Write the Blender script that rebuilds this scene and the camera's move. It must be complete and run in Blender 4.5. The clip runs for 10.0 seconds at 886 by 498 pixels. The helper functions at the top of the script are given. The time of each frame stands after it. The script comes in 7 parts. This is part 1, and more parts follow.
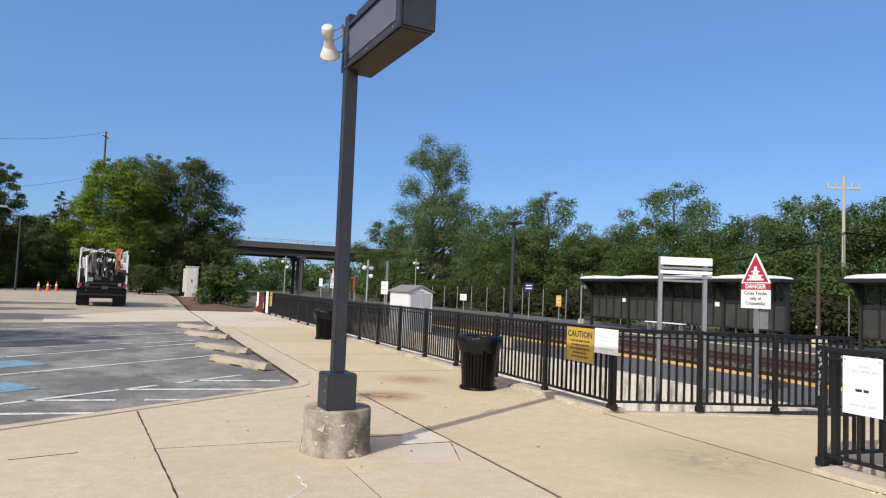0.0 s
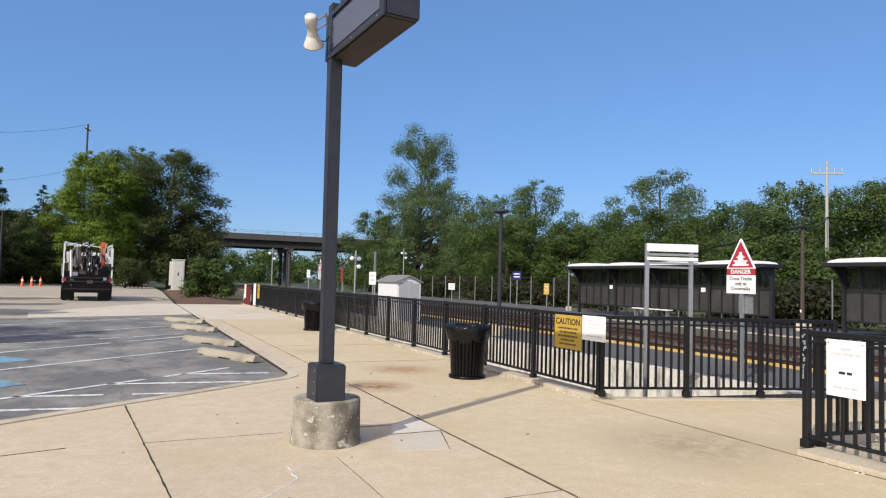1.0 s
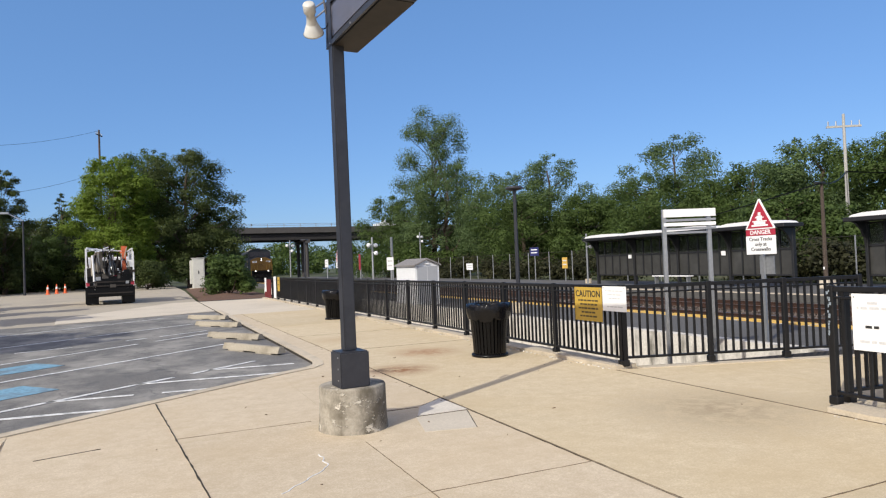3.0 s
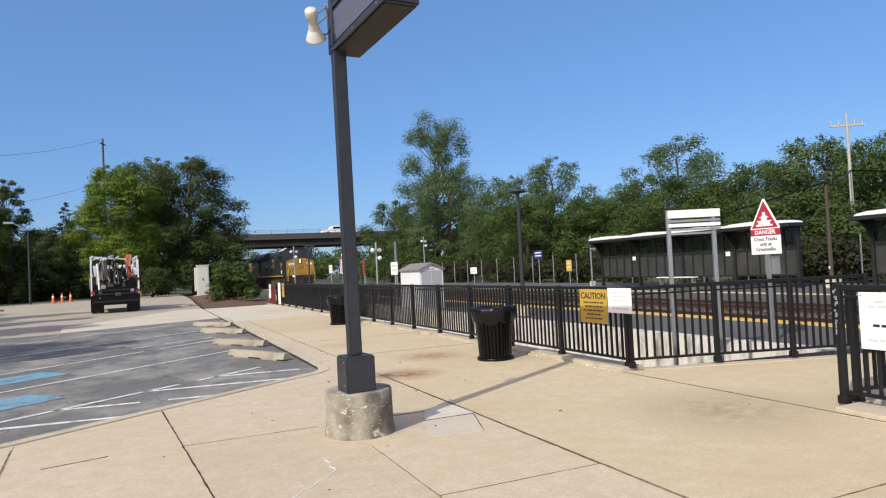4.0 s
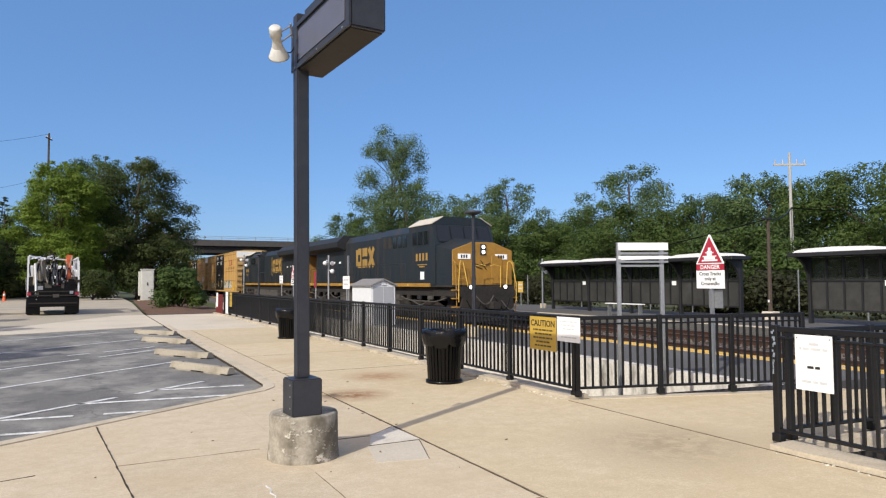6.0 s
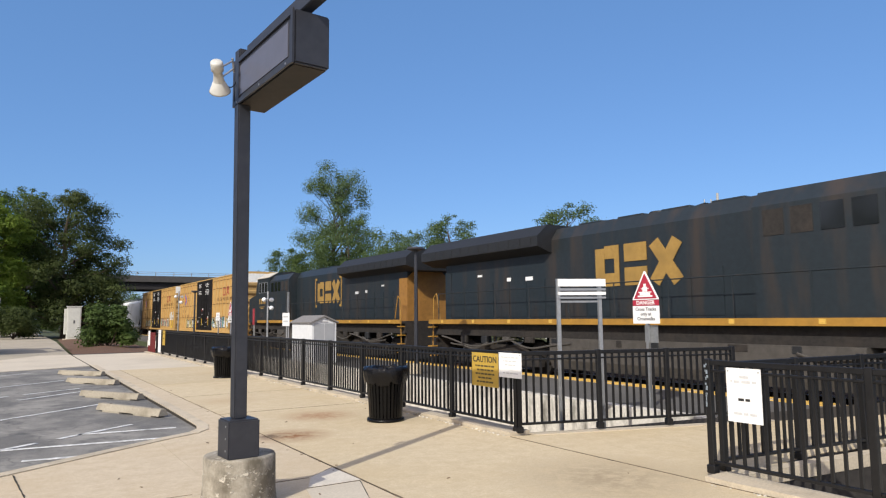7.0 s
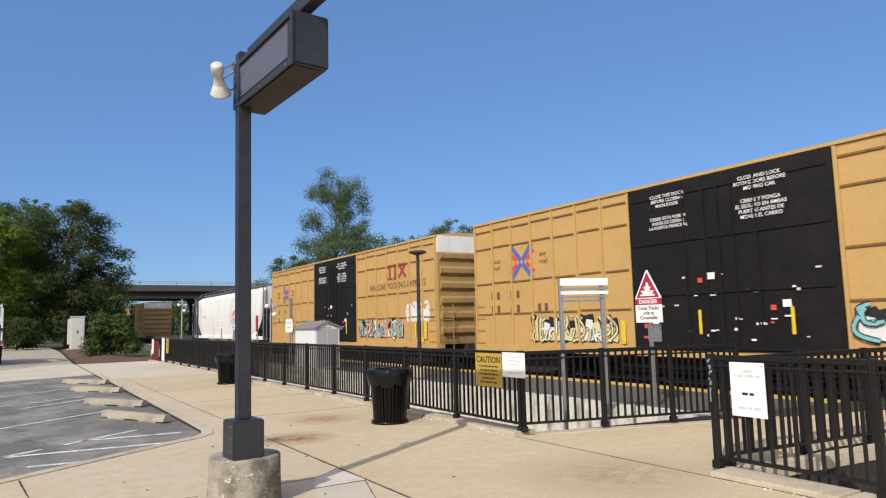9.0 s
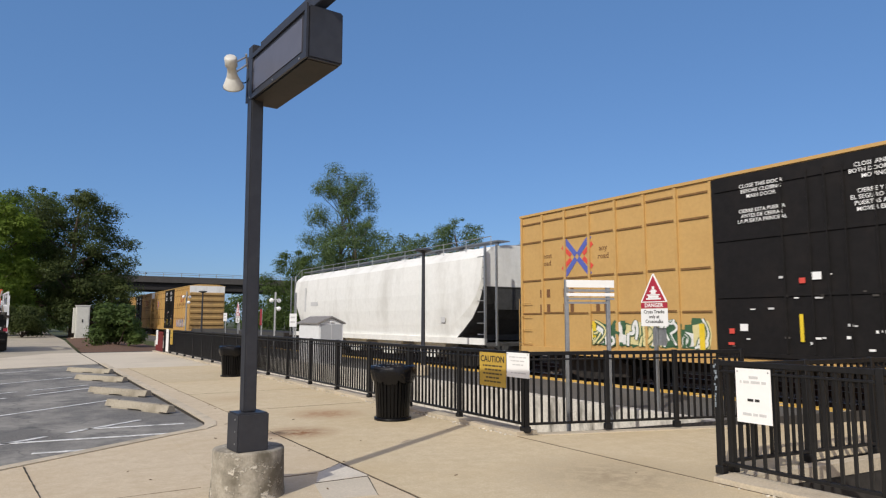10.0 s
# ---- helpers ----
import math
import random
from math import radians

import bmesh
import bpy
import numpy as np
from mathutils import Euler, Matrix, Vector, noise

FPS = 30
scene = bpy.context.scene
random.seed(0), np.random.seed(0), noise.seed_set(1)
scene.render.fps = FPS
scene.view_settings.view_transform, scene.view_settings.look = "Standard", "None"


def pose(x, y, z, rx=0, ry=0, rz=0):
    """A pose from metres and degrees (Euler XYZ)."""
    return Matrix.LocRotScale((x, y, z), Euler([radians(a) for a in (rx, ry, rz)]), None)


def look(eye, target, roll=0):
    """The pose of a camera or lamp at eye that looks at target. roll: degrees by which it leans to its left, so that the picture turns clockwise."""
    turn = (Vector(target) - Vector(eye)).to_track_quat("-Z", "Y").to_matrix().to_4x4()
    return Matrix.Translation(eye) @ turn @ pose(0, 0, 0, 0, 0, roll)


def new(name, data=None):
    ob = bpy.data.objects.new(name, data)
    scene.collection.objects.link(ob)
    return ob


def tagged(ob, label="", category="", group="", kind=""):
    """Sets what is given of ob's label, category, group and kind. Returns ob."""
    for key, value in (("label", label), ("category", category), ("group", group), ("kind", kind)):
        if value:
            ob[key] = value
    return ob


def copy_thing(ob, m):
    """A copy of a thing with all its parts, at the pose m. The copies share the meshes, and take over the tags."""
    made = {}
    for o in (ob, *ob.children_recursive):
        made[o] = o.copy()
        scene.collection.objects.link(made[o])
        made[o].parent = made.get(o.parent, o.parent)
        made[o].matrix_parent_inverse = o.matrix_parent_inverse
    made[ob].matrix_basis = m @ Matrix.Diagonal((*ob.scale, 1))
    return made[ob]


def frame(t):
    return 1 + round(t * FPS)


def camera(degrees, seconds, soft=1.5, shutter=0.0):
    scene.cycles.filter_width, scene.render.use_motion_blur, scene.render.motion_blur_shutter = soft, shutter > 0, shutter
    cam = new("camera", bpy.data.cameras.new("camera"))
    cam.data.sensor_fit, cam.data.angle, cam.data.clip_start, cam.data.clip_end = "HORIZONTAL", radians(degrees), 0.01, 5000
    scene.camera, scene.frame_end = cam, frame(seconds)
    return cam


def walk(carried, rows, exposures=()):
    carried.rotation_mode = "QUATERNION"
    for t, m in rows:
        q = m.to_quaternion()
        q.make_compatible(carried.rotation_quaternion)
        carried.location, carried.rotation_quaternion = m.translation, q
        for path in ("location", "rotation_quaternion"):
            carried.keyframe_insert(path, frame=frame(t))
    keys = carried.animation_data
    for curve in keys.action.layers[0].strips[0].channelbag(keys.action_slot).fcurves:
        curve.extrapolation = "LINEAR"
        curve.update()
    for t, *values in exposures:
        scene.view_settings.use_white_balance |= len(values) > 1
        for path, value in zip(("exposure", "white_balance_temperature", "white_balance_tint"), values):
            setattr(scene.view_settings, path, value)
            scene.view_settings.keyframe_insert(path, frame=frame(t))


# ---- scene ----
cam = camera(67.4, 10.0, soft=1.2, shutter=0.04)
EXPOSURES = [(0.0, 0.17), (7.0, 0.17), (8.5, 0.11), (9.2, 0.02), (10.0, -0.16)]
SKY = 0.118
SUN = 3.5
PATH = [
    (0, (0.069, 0.011, 1.481), (0.896, 1.828, 1.608), 2.4),
    (0.5, (0.075, 0.017, 1.478), (0.933, 1.819, 1.601), 2.1),
    (1, (0.073, 0.012, 1.481), (0.935, 1.814, 1.578), 1.6),
    (1.5, (0.081, 0.013, 1.467), (0.924, 1.825, 1.54), 0.7),
    (2, (0.089, 0.02, 1.458), (0.903, 1.846, 1.512), -0.2),
    (2.5, (0.091, 0.013, 1.476), (0.909, 1.837, 1.519), -1.5),
    (4, (0.083, 0.021, 1.467), (0.891, 1.849, 1.522), -2.9),
    (4.5, (0.092, 0.001, 1.469), (0.891, 1.834, 1.531), -3.2),
    (5, (0.092, 0.011, 1.461), (0.878, 1.848, 1.533), -3.2),
    (5.5, (0.091, 0.017, 1.468), (0.912, 1.84, 1.536), -2.4),
    (6, (0.076, 0.016, 1.565), (1.01, 1.782, 1.662), -0.3),
    (6.2, (0.064, 0.023, 1.581), (1.057, 1.753, 1.731), 0.2),
    (7.3, (0.07, -0.005, 1.54), (1.155, 1.662, 1.744), -0.7),
    (7.5, (0.065, -0.011, 1.518), (1.144, 1.661, 1.719), -0.8),
    (8, (0.071, -0.02, 1.516), (1.153, 1.65, 1.719), -1.0),
    (8.5, (0.064, -0.006, 1.498), (1.149, 1.661, 1.713), -1.5),
    (9, (0.064, -0.006, 1.501), (1.138, 1.666, 1.721), -1.4),
    (9.5, (0.067, 0.0, 1.509), (1.13, 1.68, 1.726), -0.7),
    (10, (0.039, 0.012, 1.497), (1.101, 1.693, 1.713), 0.1),
]
walk(cam, [(t, look(eye, target, roll)) for t, eye, target, roll in PATH], exposures=EXPOSURES)

# ---- light: a clear morning, the sun behind the camera's left shoulder ----
SUN_TO = Vector((-0.857 * math.cos(radians(36)), -0.516 * math.cos(radians(36)), math.sin(radians(36))))
world = bpy.data.worlds.new("sky")
scene.world = world
world.use_nodes = True
wn = world.node_tree
sky = wn.nodes.new("ShaderNodeTexSky")
sky.sky_type = "NISHITA"
sky.sun_disc = False
sky.sun_elevation = radians(36)
sky.sun_rotation = math.atan2(SUN_TO.x, SUN_TO.y)
sky.air_density, sky.dust_density, sky.ozone_density = 1.0, 0.6, 6.0
tint = wn.nodes.new("ShaderNodeMix")
tint.data_type, tint.blend_type = "RGBA", "MULTIPLY"
tint.inputs[0].default_value = 1.0
tint.inputs[7].default_value = (0.96, 0.99, 1.10, 1)
wn.links.new(sky.outputs["Color"], tint.inputs[6])
# summer haze evens the blue out from the zenith to the horizon
haze = wn.nodes.new("ShaderNodeMix")
haze.data_type = "RGBA"
haze.inputs[0].default_value = 0.45
haze.inputs[7].default_value = (1.20, 2.75, 5.60, 1)
wn.links.new(tint.outputs[2], haze.inputs[6])
# the hazy sky pales and brightens smoothly towards the sun
way = wn.nodes.new("ShaderNodeTexCoord")
towards = wn.nodes.new("ShaderNodeVectorMath")
towards.operation = "DOT_PRODUCT"
towards.inputs[1].default_value = SUN_TO
wn.links.new(way.outputs["Generated"], towards.inputs[0])
rise = wn.nodes.new("ShaderNodeMapRange")
rise.interpolation_type = "SMOOTHSTEP"
rise.inputs["From Min"].default_value, rise.inputs["From Max"].default_value = 0.0, 1.0
wn.links.new(towards.outputs["Value"], rise.inputs["Value"])
glare = wn.nodes.new("ShaderNodeMix")
glare.data_type, glare.blend_type = "RGBA", "ADD"
glare.inputs[7].default_value = (6.6, 4.5, 2.1, 1)
wn.links.new(rise.outputs["Result"], glare.inputs[0])
wn.links.new(haze.outputs[2], glare.inputs[6])
wn.links.new(glare.outputs[2], wn.nodes["Background"].inputs["Color"])
wn.nodes["Background"].inputs["Strength"].default_value = SKY
sun_data = bpy.data.lights.new("sun", "SUN")
sun_data.energy, sun_data.angle, sun_data.color = SUN, radians(0.53), (1.0, 0.955, 0.855)
new("sun", sun_data).matrix_basis = look(SUN_TO * 50, (0, 0, 0))


# ---- materials ----
def ramp(nt, fac, stops):
    r = nt.nodes.new("ShaderNodeValToRGB")
    while len(r.color_ramp.elements) < len(stops):
        r.color_ramp.elements.new(0.5)
    for el, (pos, col) in zip(r.color_ramp.elements, stops):
        el.position, el.color = pos, (*col, 1)
    nt.links.new(fac, r.inputs["Fac"])
    return r.outputs["Color"]


def noise_tex(nt, scale, detail=4.0, rough=0.6, stretch=(1, 1, 1)):
    co = nt.nodes.new("ShaderNodeTexCoord")
    mp = nt.nodes.new("ShaderNodeMapping")
    mp.inputs["Scale"].default_value = stretch
    nz = nt.nodes.new("ShaderNodeTexNoise")
    nz.inputs["Scale"].default_value, nz.inputs["Detail"].default_value, nz.inputs["Roughness"].default_value = scale, detail, rough
    nt.links.new(co.outputs["Object"], mp.inputs["Vector"])
    nt.links.new(mp.outputs["Vector"], nz.inputs["Vector"])
    return nz.outputs["Fac"]


def mix(nt, fac, a, b, mode="MIX"):
    m = nt.nodes.new("ShaderNodeMix")
    m.data_type, m.blend_type = "RGBA", mode
    for sock, v in ((m.inputs[0], fac), (m.inputs[6], a), (m.inputs[7], b)):
        if hasattr(v, "is_linked"):
            nt.links.new(v, sock)
        elif isinstance(v, tuple):
            sock.default_value = (*v, 1)
        else:
            sock.default_value = v
    return m.outputs[2]


def material(name, color, rough=0.7, metal=0.0, grain=0.12, scale=30.0, stain=0.0, stain_color=(0.1, 0.09, 0.07), stain_scale=1.5,
             bump=0.1, vary=0.0, stretch=(1, 1, 1), glow=0.0, spec=0.5):
    """A painted or mineral surface: grain at one scale, stains at another, relief, and a shift from piece to piece."""
    m = bpy.data.materials.new(name)
    m.use_nodes = True
    nt = m.node_tree
    b = nt.nodes["Principled BSDF"]
    fine = noise_tex(nt, scale, 5.0, 0.65)
    lo = tuple(c * (1 - grain) for c in color)
    hi = tuple(min(1.0, c * (1 + grain)) for c in color)
    col = ramp(nt, fine, [(0.3, lo), (0.7, hi)])
    if stain:
        big = noise_tex(nt, stain_scale, 6.0, 0.62, stretch)
        mask = ramp(nt, big, [(0.48, (0, 0, 0)), (0.72, (stain, stain, stain))])
        col = mix(nt, mask, col, stain_color)
    if vary:
        info = nt.nodes.new("ShaderNodeObjectInfo")
        shade = ramp(nt, info.outputs["Random"], [(0.0, (1 - vary,) * 3), (1.0, (1.0, 1.0, 1.0))])
        col = mix(nt, 1.0, col, shade, "MULTIPLY")
    nt.links.new(col, b.inputs["Base Color"])
    b.inputs["Roughness"].default_value, b.inputs["Metallic"].default_value, b.inputs["Specular IOR Level"].default_value = rough, metal, spec
    if bump:
        bp = nt.nodes.new("ShaderNodeBump")
        bp.inputs["Strength"].default_value, bp.inputs["Distance"].default_value = bump, 0.01
        nt.links.new(fine, bp.inputs["Height"])
        nt.links.new(bp.outputs["Normal"], b.inputs["Normal"])
    if glow:
        b.inputs["Emission Color"].default_value, b.inputs["Emission Strength"].default_value = (*color, 1), glow
    return m


def leaf_material(name, dark, light):
    m = bpy.data.materials.new(name)
    m.use_nodes = True
    nt = m.node_tree
    b = nt.nodes["Principled BSDF"]
    geo = nt.nodes.new("ShaderNodeNewGeometry")
    big = noise_tex(nt, 0.35, 3.0, 0.6)
    col = ramp(nt, geo.outputs["Random Per Island"], [(0.0, dark), (1.0, light)])
    shade = ramp(nt, big, [(0.3, (0.7, 0.72, 0.7)), (0.7, (1.15, 1.1, 0.95))])
    col = mix(nt, 1.0, col, shade, "MULTIPLY")
    nt.links.new(col, b.inputs["Base Color"])
    b.inputs["Roughness"].default_value = 0.6
    b.inputs["Specular IOR Level"].default_value = 0.25
    tr = nt.nodes.new("ShaderNodeBsdfTranslucent")
    nt.links.new(col, tr.inputs["Color"])
    ms = nt.nodes.new("ShaderNodeMixShader")
    ms.inputs[0].default_value = 0.45
    nt.links.new(b.outputs[0], ms.inputs[1])
    nt.links.new(tr.outputs[0], ms.inputs[2])
    nt.links.new(ms.outputs[0], nt.nodes["Material Output"].inputs["Surface"])
    return m


def slab_material(name="walkway concrete", tone=(1.0, 1.0, 1.0)):
    """Tan broomed concrete: sand speckle, mottling, broad weather stains, rust spots and a damp patch at their own places."""
    m = bpy.data.materials.new(name)
    m.use_nodes = True
    nt = m.node_tree

    def c(r, g, bl):
        return r * tone[0], g * tone[1], bl * tone[2]

    b = nt.nodes["Principled BSDF"]
    speck = noise_tex(nt, 75.0, 5.0, 0.8)
    patchy = noise_tex(nt, 22.0, 5.0, 0.7)
    mottle = noise_tex(nt, 5.0, 6.0, 0.7)
    broad = noise_tex(nt, 0.5, 5.0, 0.6)
    col = ramp(nt, speck, [(0.25, c(0.42, 0.345, 0.23)), (0.5, c(0.63, 0.525, 0.365)), (0.75, c(0.80, 0.70, 0.53))])
    col = mix(nt, ramp(nt, patchy, [(0.38, (0.45, 0.45, 0.45)), (0.55, (0, 0, 0))]), col, c(0.50, 0.40, 0.27))
    col = mix(nt, ramp(nt, mottle, [(0.35, (0.5, 0.5, 0.5)), (0.62, (0, 0, 0))]), col, c(0.46, 0.36, 0.225))
    col = mix(nt, ramp(nt, broad, [(0.45, (0, 0, 0)), (0.75, (0.55, 0.55, 0.55))]), col, c(0.52, 0.40, 0.235))
    co = nt.nodes.new("ShaderNodeTexCoord")
    for spot, radius, tone, strength in (((3.3, 8.8, 0), 0.62, (0.24, 0.10, 0.03), 1.0), ((3.05, 8.9, 0), 0.25, (0.08, 0.05, 0.03), 0.9), ((4.3, 10.3, 0), 0.7, (0.32, 0.15, 0.06), 0.9),
                                         ((5.0, 4.7, 0), 1.25, (0.30, 0.23, 0.14), 0.75), ((3.6, 13.2, 0), 0.8, (0.42, 0.28, 0.15), 0.5)):
        d = nt.nodes.new("ShaderNodeVectorMath")
        d.operation = "DISTANCE"
        d.inputs[1].default_value = spot
        nt.links.new(co.outputs["Object"], d.inputs[0])
        k = nt.nodes.new("ShaderNodeMath")
        k.operation = "DIVIDE"
        k.inputs[1].default_value = radius
        nt.links.new(d.outputs["Value"], k.inputs[0])
        near = ramp(nt, k.outputs[0], [(0.1, (strength,) * 3), (1.0, (0, 0, 0))])
        mask = mix(nt, 1.0, near, ramp(nt, mottle, [(0.36, (0.15, 0.15, 0.15)), (0.56, (1, 1, 1))]), "MULTIPLY")
        col = mix(nt, mask, col, tone)
    info = nt.nodes.new("ShaderNodeObjectInfo")
    col = mix(nt, 1.0, col, ramp(nt, info.outputs["Random"], [(0.0, (0.92, 0.92, 0.92)), (1.0, (1.0, 1.0, 1.0))]), "MULTIPLY")
    nt.links.new(col, b.inputs["Base Color"])
    b.inputs["Roughness"].default_value = 0.9
    bp = nt.nodes.new("ShaderNodeBump")
    bp.inputs["Strength"].default_value, bp.inputs["Distance"].default_value = 0.35, 0.006
    nt.links.new(speck, bp.inputs["Height"])
    nt.links.new(bp.outputs["Normal"], b.inputs["Normal"])
    return m


def asphalt_material():
    """Grey lot asphalt: stone grain, pale worn patches, dark oil blotches and hairline cracks."""
    m = bpy.data.materials.new("asphalt")
    m.use_nodes = True
    nt = m.node_tree
    b = nt.nodes["Principled BSDF"]
    fine = noise_tex(nt, 90.0, 4.0, 0.7)
    worn = noise_tex(nt, 0.75, 6.0, 0.7, (1.0, 0.7, 1.0))
    blot = noise_tex(nt, 1.9, 4.0, 0.65)
    col = ramp(nt, fine, [(0.3, (0.062, 0.060, 0.056)), (0.7, (0.235, 0.226, 0.210))])
    col = mix(nt, ramp(nt, worn, [(0.44, (0, 0, 0)), (0.62, (0.85, 0.85, 0.85))]), col, (0.31, 0.295, 0.265))
    col = mix(nt, ramp(nt, blot, [(0.56, (0, 0, 0)), (0.70, (0.75, 0.75, 0.75))]), col, (0.085, 0.085, 0.087))
    co = nt.nodes.new("ShaderNodeTexCoord")
    bend = nt.nodes.new("ShaderNodeTexNoise")
    bend.inputs["Scale"].default_value = 1.5
    add = nt.nodes.new("ShaderNodeVectorMath")
    add.operation = "ADD"
    nt.links.new(co.outputs["Object"], bend.inputs["Vector"])
    nt.links.new(co.outputs["Object"], add.inputs[0])
    nt.links.new(bend.outputs["Color"], add.inputs[1])
    vor = nt.nodes.new("ShaderNodeTexVoronoi")
    vor.feature = "DISTANCE_TO_EDGE"
    vor.inputs["Scale"].default_value = 0.42
    nt.links.new(add.outputs["Vector"], vor.inputs["Vector"])
    col = mix(nt, ramp(nt, vor.outputs["Distance"], [(0.0, (0.5, 0.5, 0.5)), (0.009, (0, 0, 0))]), col, (0.05, 0.05, 0.05))
    nt.links.new(col, b.inputs["Base Color"])
    b.inputs["Roughness"].default_value = 0.92
    bp = nt.nodes.new("ShaderNodeBump")
    bp.inputs["Strength"].default_value, bp.inputs["Distance"].default_value = 0.4, 0.008
    nt.links.new(fine, bp.inputs["Height"])
    nt.links.new(bp.outputs["Normal"], b.inputs["Normal"])
    return m


M_SLAB = slab_material("walkway concrete", (1.0, 1.0, 0.96))
M_SLAB_OLD = slab_material("older greyer walkway concrete", (0.995, 1.0, 1.03))
M_SLAB_PALE = material("pale concrete", (0.60, 0.53, 0.42), 0.9, grain=0.12, scale=45, stain=0.4, stain_color=(0.38, 0.33, 0.26), stain_scale=0.5, bump=0.2, vary=0.06)
M_PATCH = material("pale patch concrete", (0.62, 0.565, 0.475), 0.9, grain=0.14, scale=45, stain=0.5, stain_color=(0.45, 0.41, 0.34), stain_scale=4, bump=0.2)
M_CHIPS = material("pale concrete chips", (0.62, 0.58, 0.5), 0.9, grain=0.3, scale=20, vary=0.2)
M_DEADLEAF = material("dry leaf litter", (0.12, 0.075, 0.04), 0.9, grain=0.4, scale=30)
M_JOINT = material("joint dirt", (0.035, 0.028, 0.02), 0.95, scale=60)
M_JOINTTAN = material("sandy joint filler", (0.17, 0.125, 0.075), 0.95, grain=0.4, scale=40)
M_KERB = material("kerb concrete", (0.56, 0.48, 0.36), 0.9, grain=0.15, scale=40, stain=0.6, stain_color=(0.22, 0.19, 0.14), stain_scale=2.2, bump=0.3, vary=0.08)
M_STOP = material("wheel stop concrete", (0.37, 0.33, 0.26), 0.92, grain=0.18, scale=30, stain=0.7, stain_color=(0.2, 0.17, 0.12), stain_scale=3, bump=0.4, vary=0.15)
M_ASPHALT = asphalt_material()
M_PLATFORM = material("platform asphalt", (0.092, 0.088, 0.082), 0.9, grain=0.25, scale=60, stain=0.5, stain_color=(0.13, 0.13, 0.13), stain_scale=0.6, bump=0.3)
M_OLDROAD = material("worn road surface", (0.40, 0.35, 0.27), 0.92, grain=0.18, scale=40, stain=0.5, stain_color=(0.22, 0.2, 0.17), stain_scale=0.25, bump=0.2)
M_LINE = material("worn white line paint", (0.70, 0.70, 0.68), 0.8, grain=0.2, scale=25, stain=0.95, stain_color=(0.2, 0.2, 0.2), stain_scale=9, bump=0.1)
M_BLUE = material("worn blue marking", (0.17, 0.33, 0.44), 0.85, grain=0.3, scale=20, stain=0.95, stain_color=(0.13, 0.15, 0.165), stain_scale=2.2, bump=0.1)
M_GRASS = material("dry grass ground", (0.06, 0.075, 0.03), 0.95, grain=0.5, scale=6, stain=0.7, stain_color=(0.09, 0.075, 0.045), stain_scale=0.15, bump=0.4)
M_MULCH = material("brown mulch", (0.12, 0.065, 0.038), 0.95, grain=0.5, scale=25, bump=0.8)
M_BALLAST = material("rusty ballast", (0.072, 0.052, 0.043), 0.95, grain=0.6, scale=22, stain=0.6, stain_color=(0.05, 0.027, 0.018), stain_scale=1.2, bump=1.0)
M_STONE = material("ballast stone", (0.13, 0.105, 0.09), 0.95, grain=0.5, scale=9, stain=0.7, stain_color=(0.045, 0.027, 0.02), stain_scale=2.5)
M_RAIL = material("rusty rail steel", (0.09, 0.05, 0.036), 0.6, 0.5, grain=0.3, scale=20)
M_RAILTOP = material("polished rail head", (0.45, 0.44, 0.43), 0.3, 1.0, grain=0.1, scale=20)
M_TIE = material("weathered tie timber", (0.07, 0.052, 0.04), 0.9, grain=0.4, scale=18, vary=0.3)
M_YELLOW = material("tactile edge yellow", (0.62, 0.39, 0.075), 0.8, grain=0.15, scale=30, stain=0.5, stain_color=(0.35, 0.24, 0.08), stain_scale=2)
M_BLACK = material("black fence enamel", (0.009, 0.009, 0.010), 0.42, 0.0, grain=0.3, scale=15, bump=0.05, spec=0.35)
M_CHIP = material("chipped blue-white paint", (0.22, 0.26, 0.30), 0.6)
M_CAN = material("black receptacle steel", (0.003, 0.003, 0.0035), 0.3, grain=0.25, scale=12, bump=0.05, spec=0.22)
M_BAG = material("black liner plastic", (0.004, 0.004, 0.005), 0.12, bump=1.0, scale=14, spec=0.35)
M_POLE = material("dark grey pole paint", (0.026, 0.028, 0.036), 0.45, grain=0.15, scale=12, stain=0.25, stain_color=(0.06, 0.06, 0.06), stain_scale=3, bump=0.06)
M_SIGNPANEL = material("blank grey sign panel", (0.10, 0.10, 0.125), 0.35, grain=0.08, scale=6)
M_SIGNUNDER = material("brown weathered panel", (0.022, 0.018, 0.015), 0.7, grain=0.25, scale=8, stain=0.4, stain_color=(0.07, 0.05, 0.04))


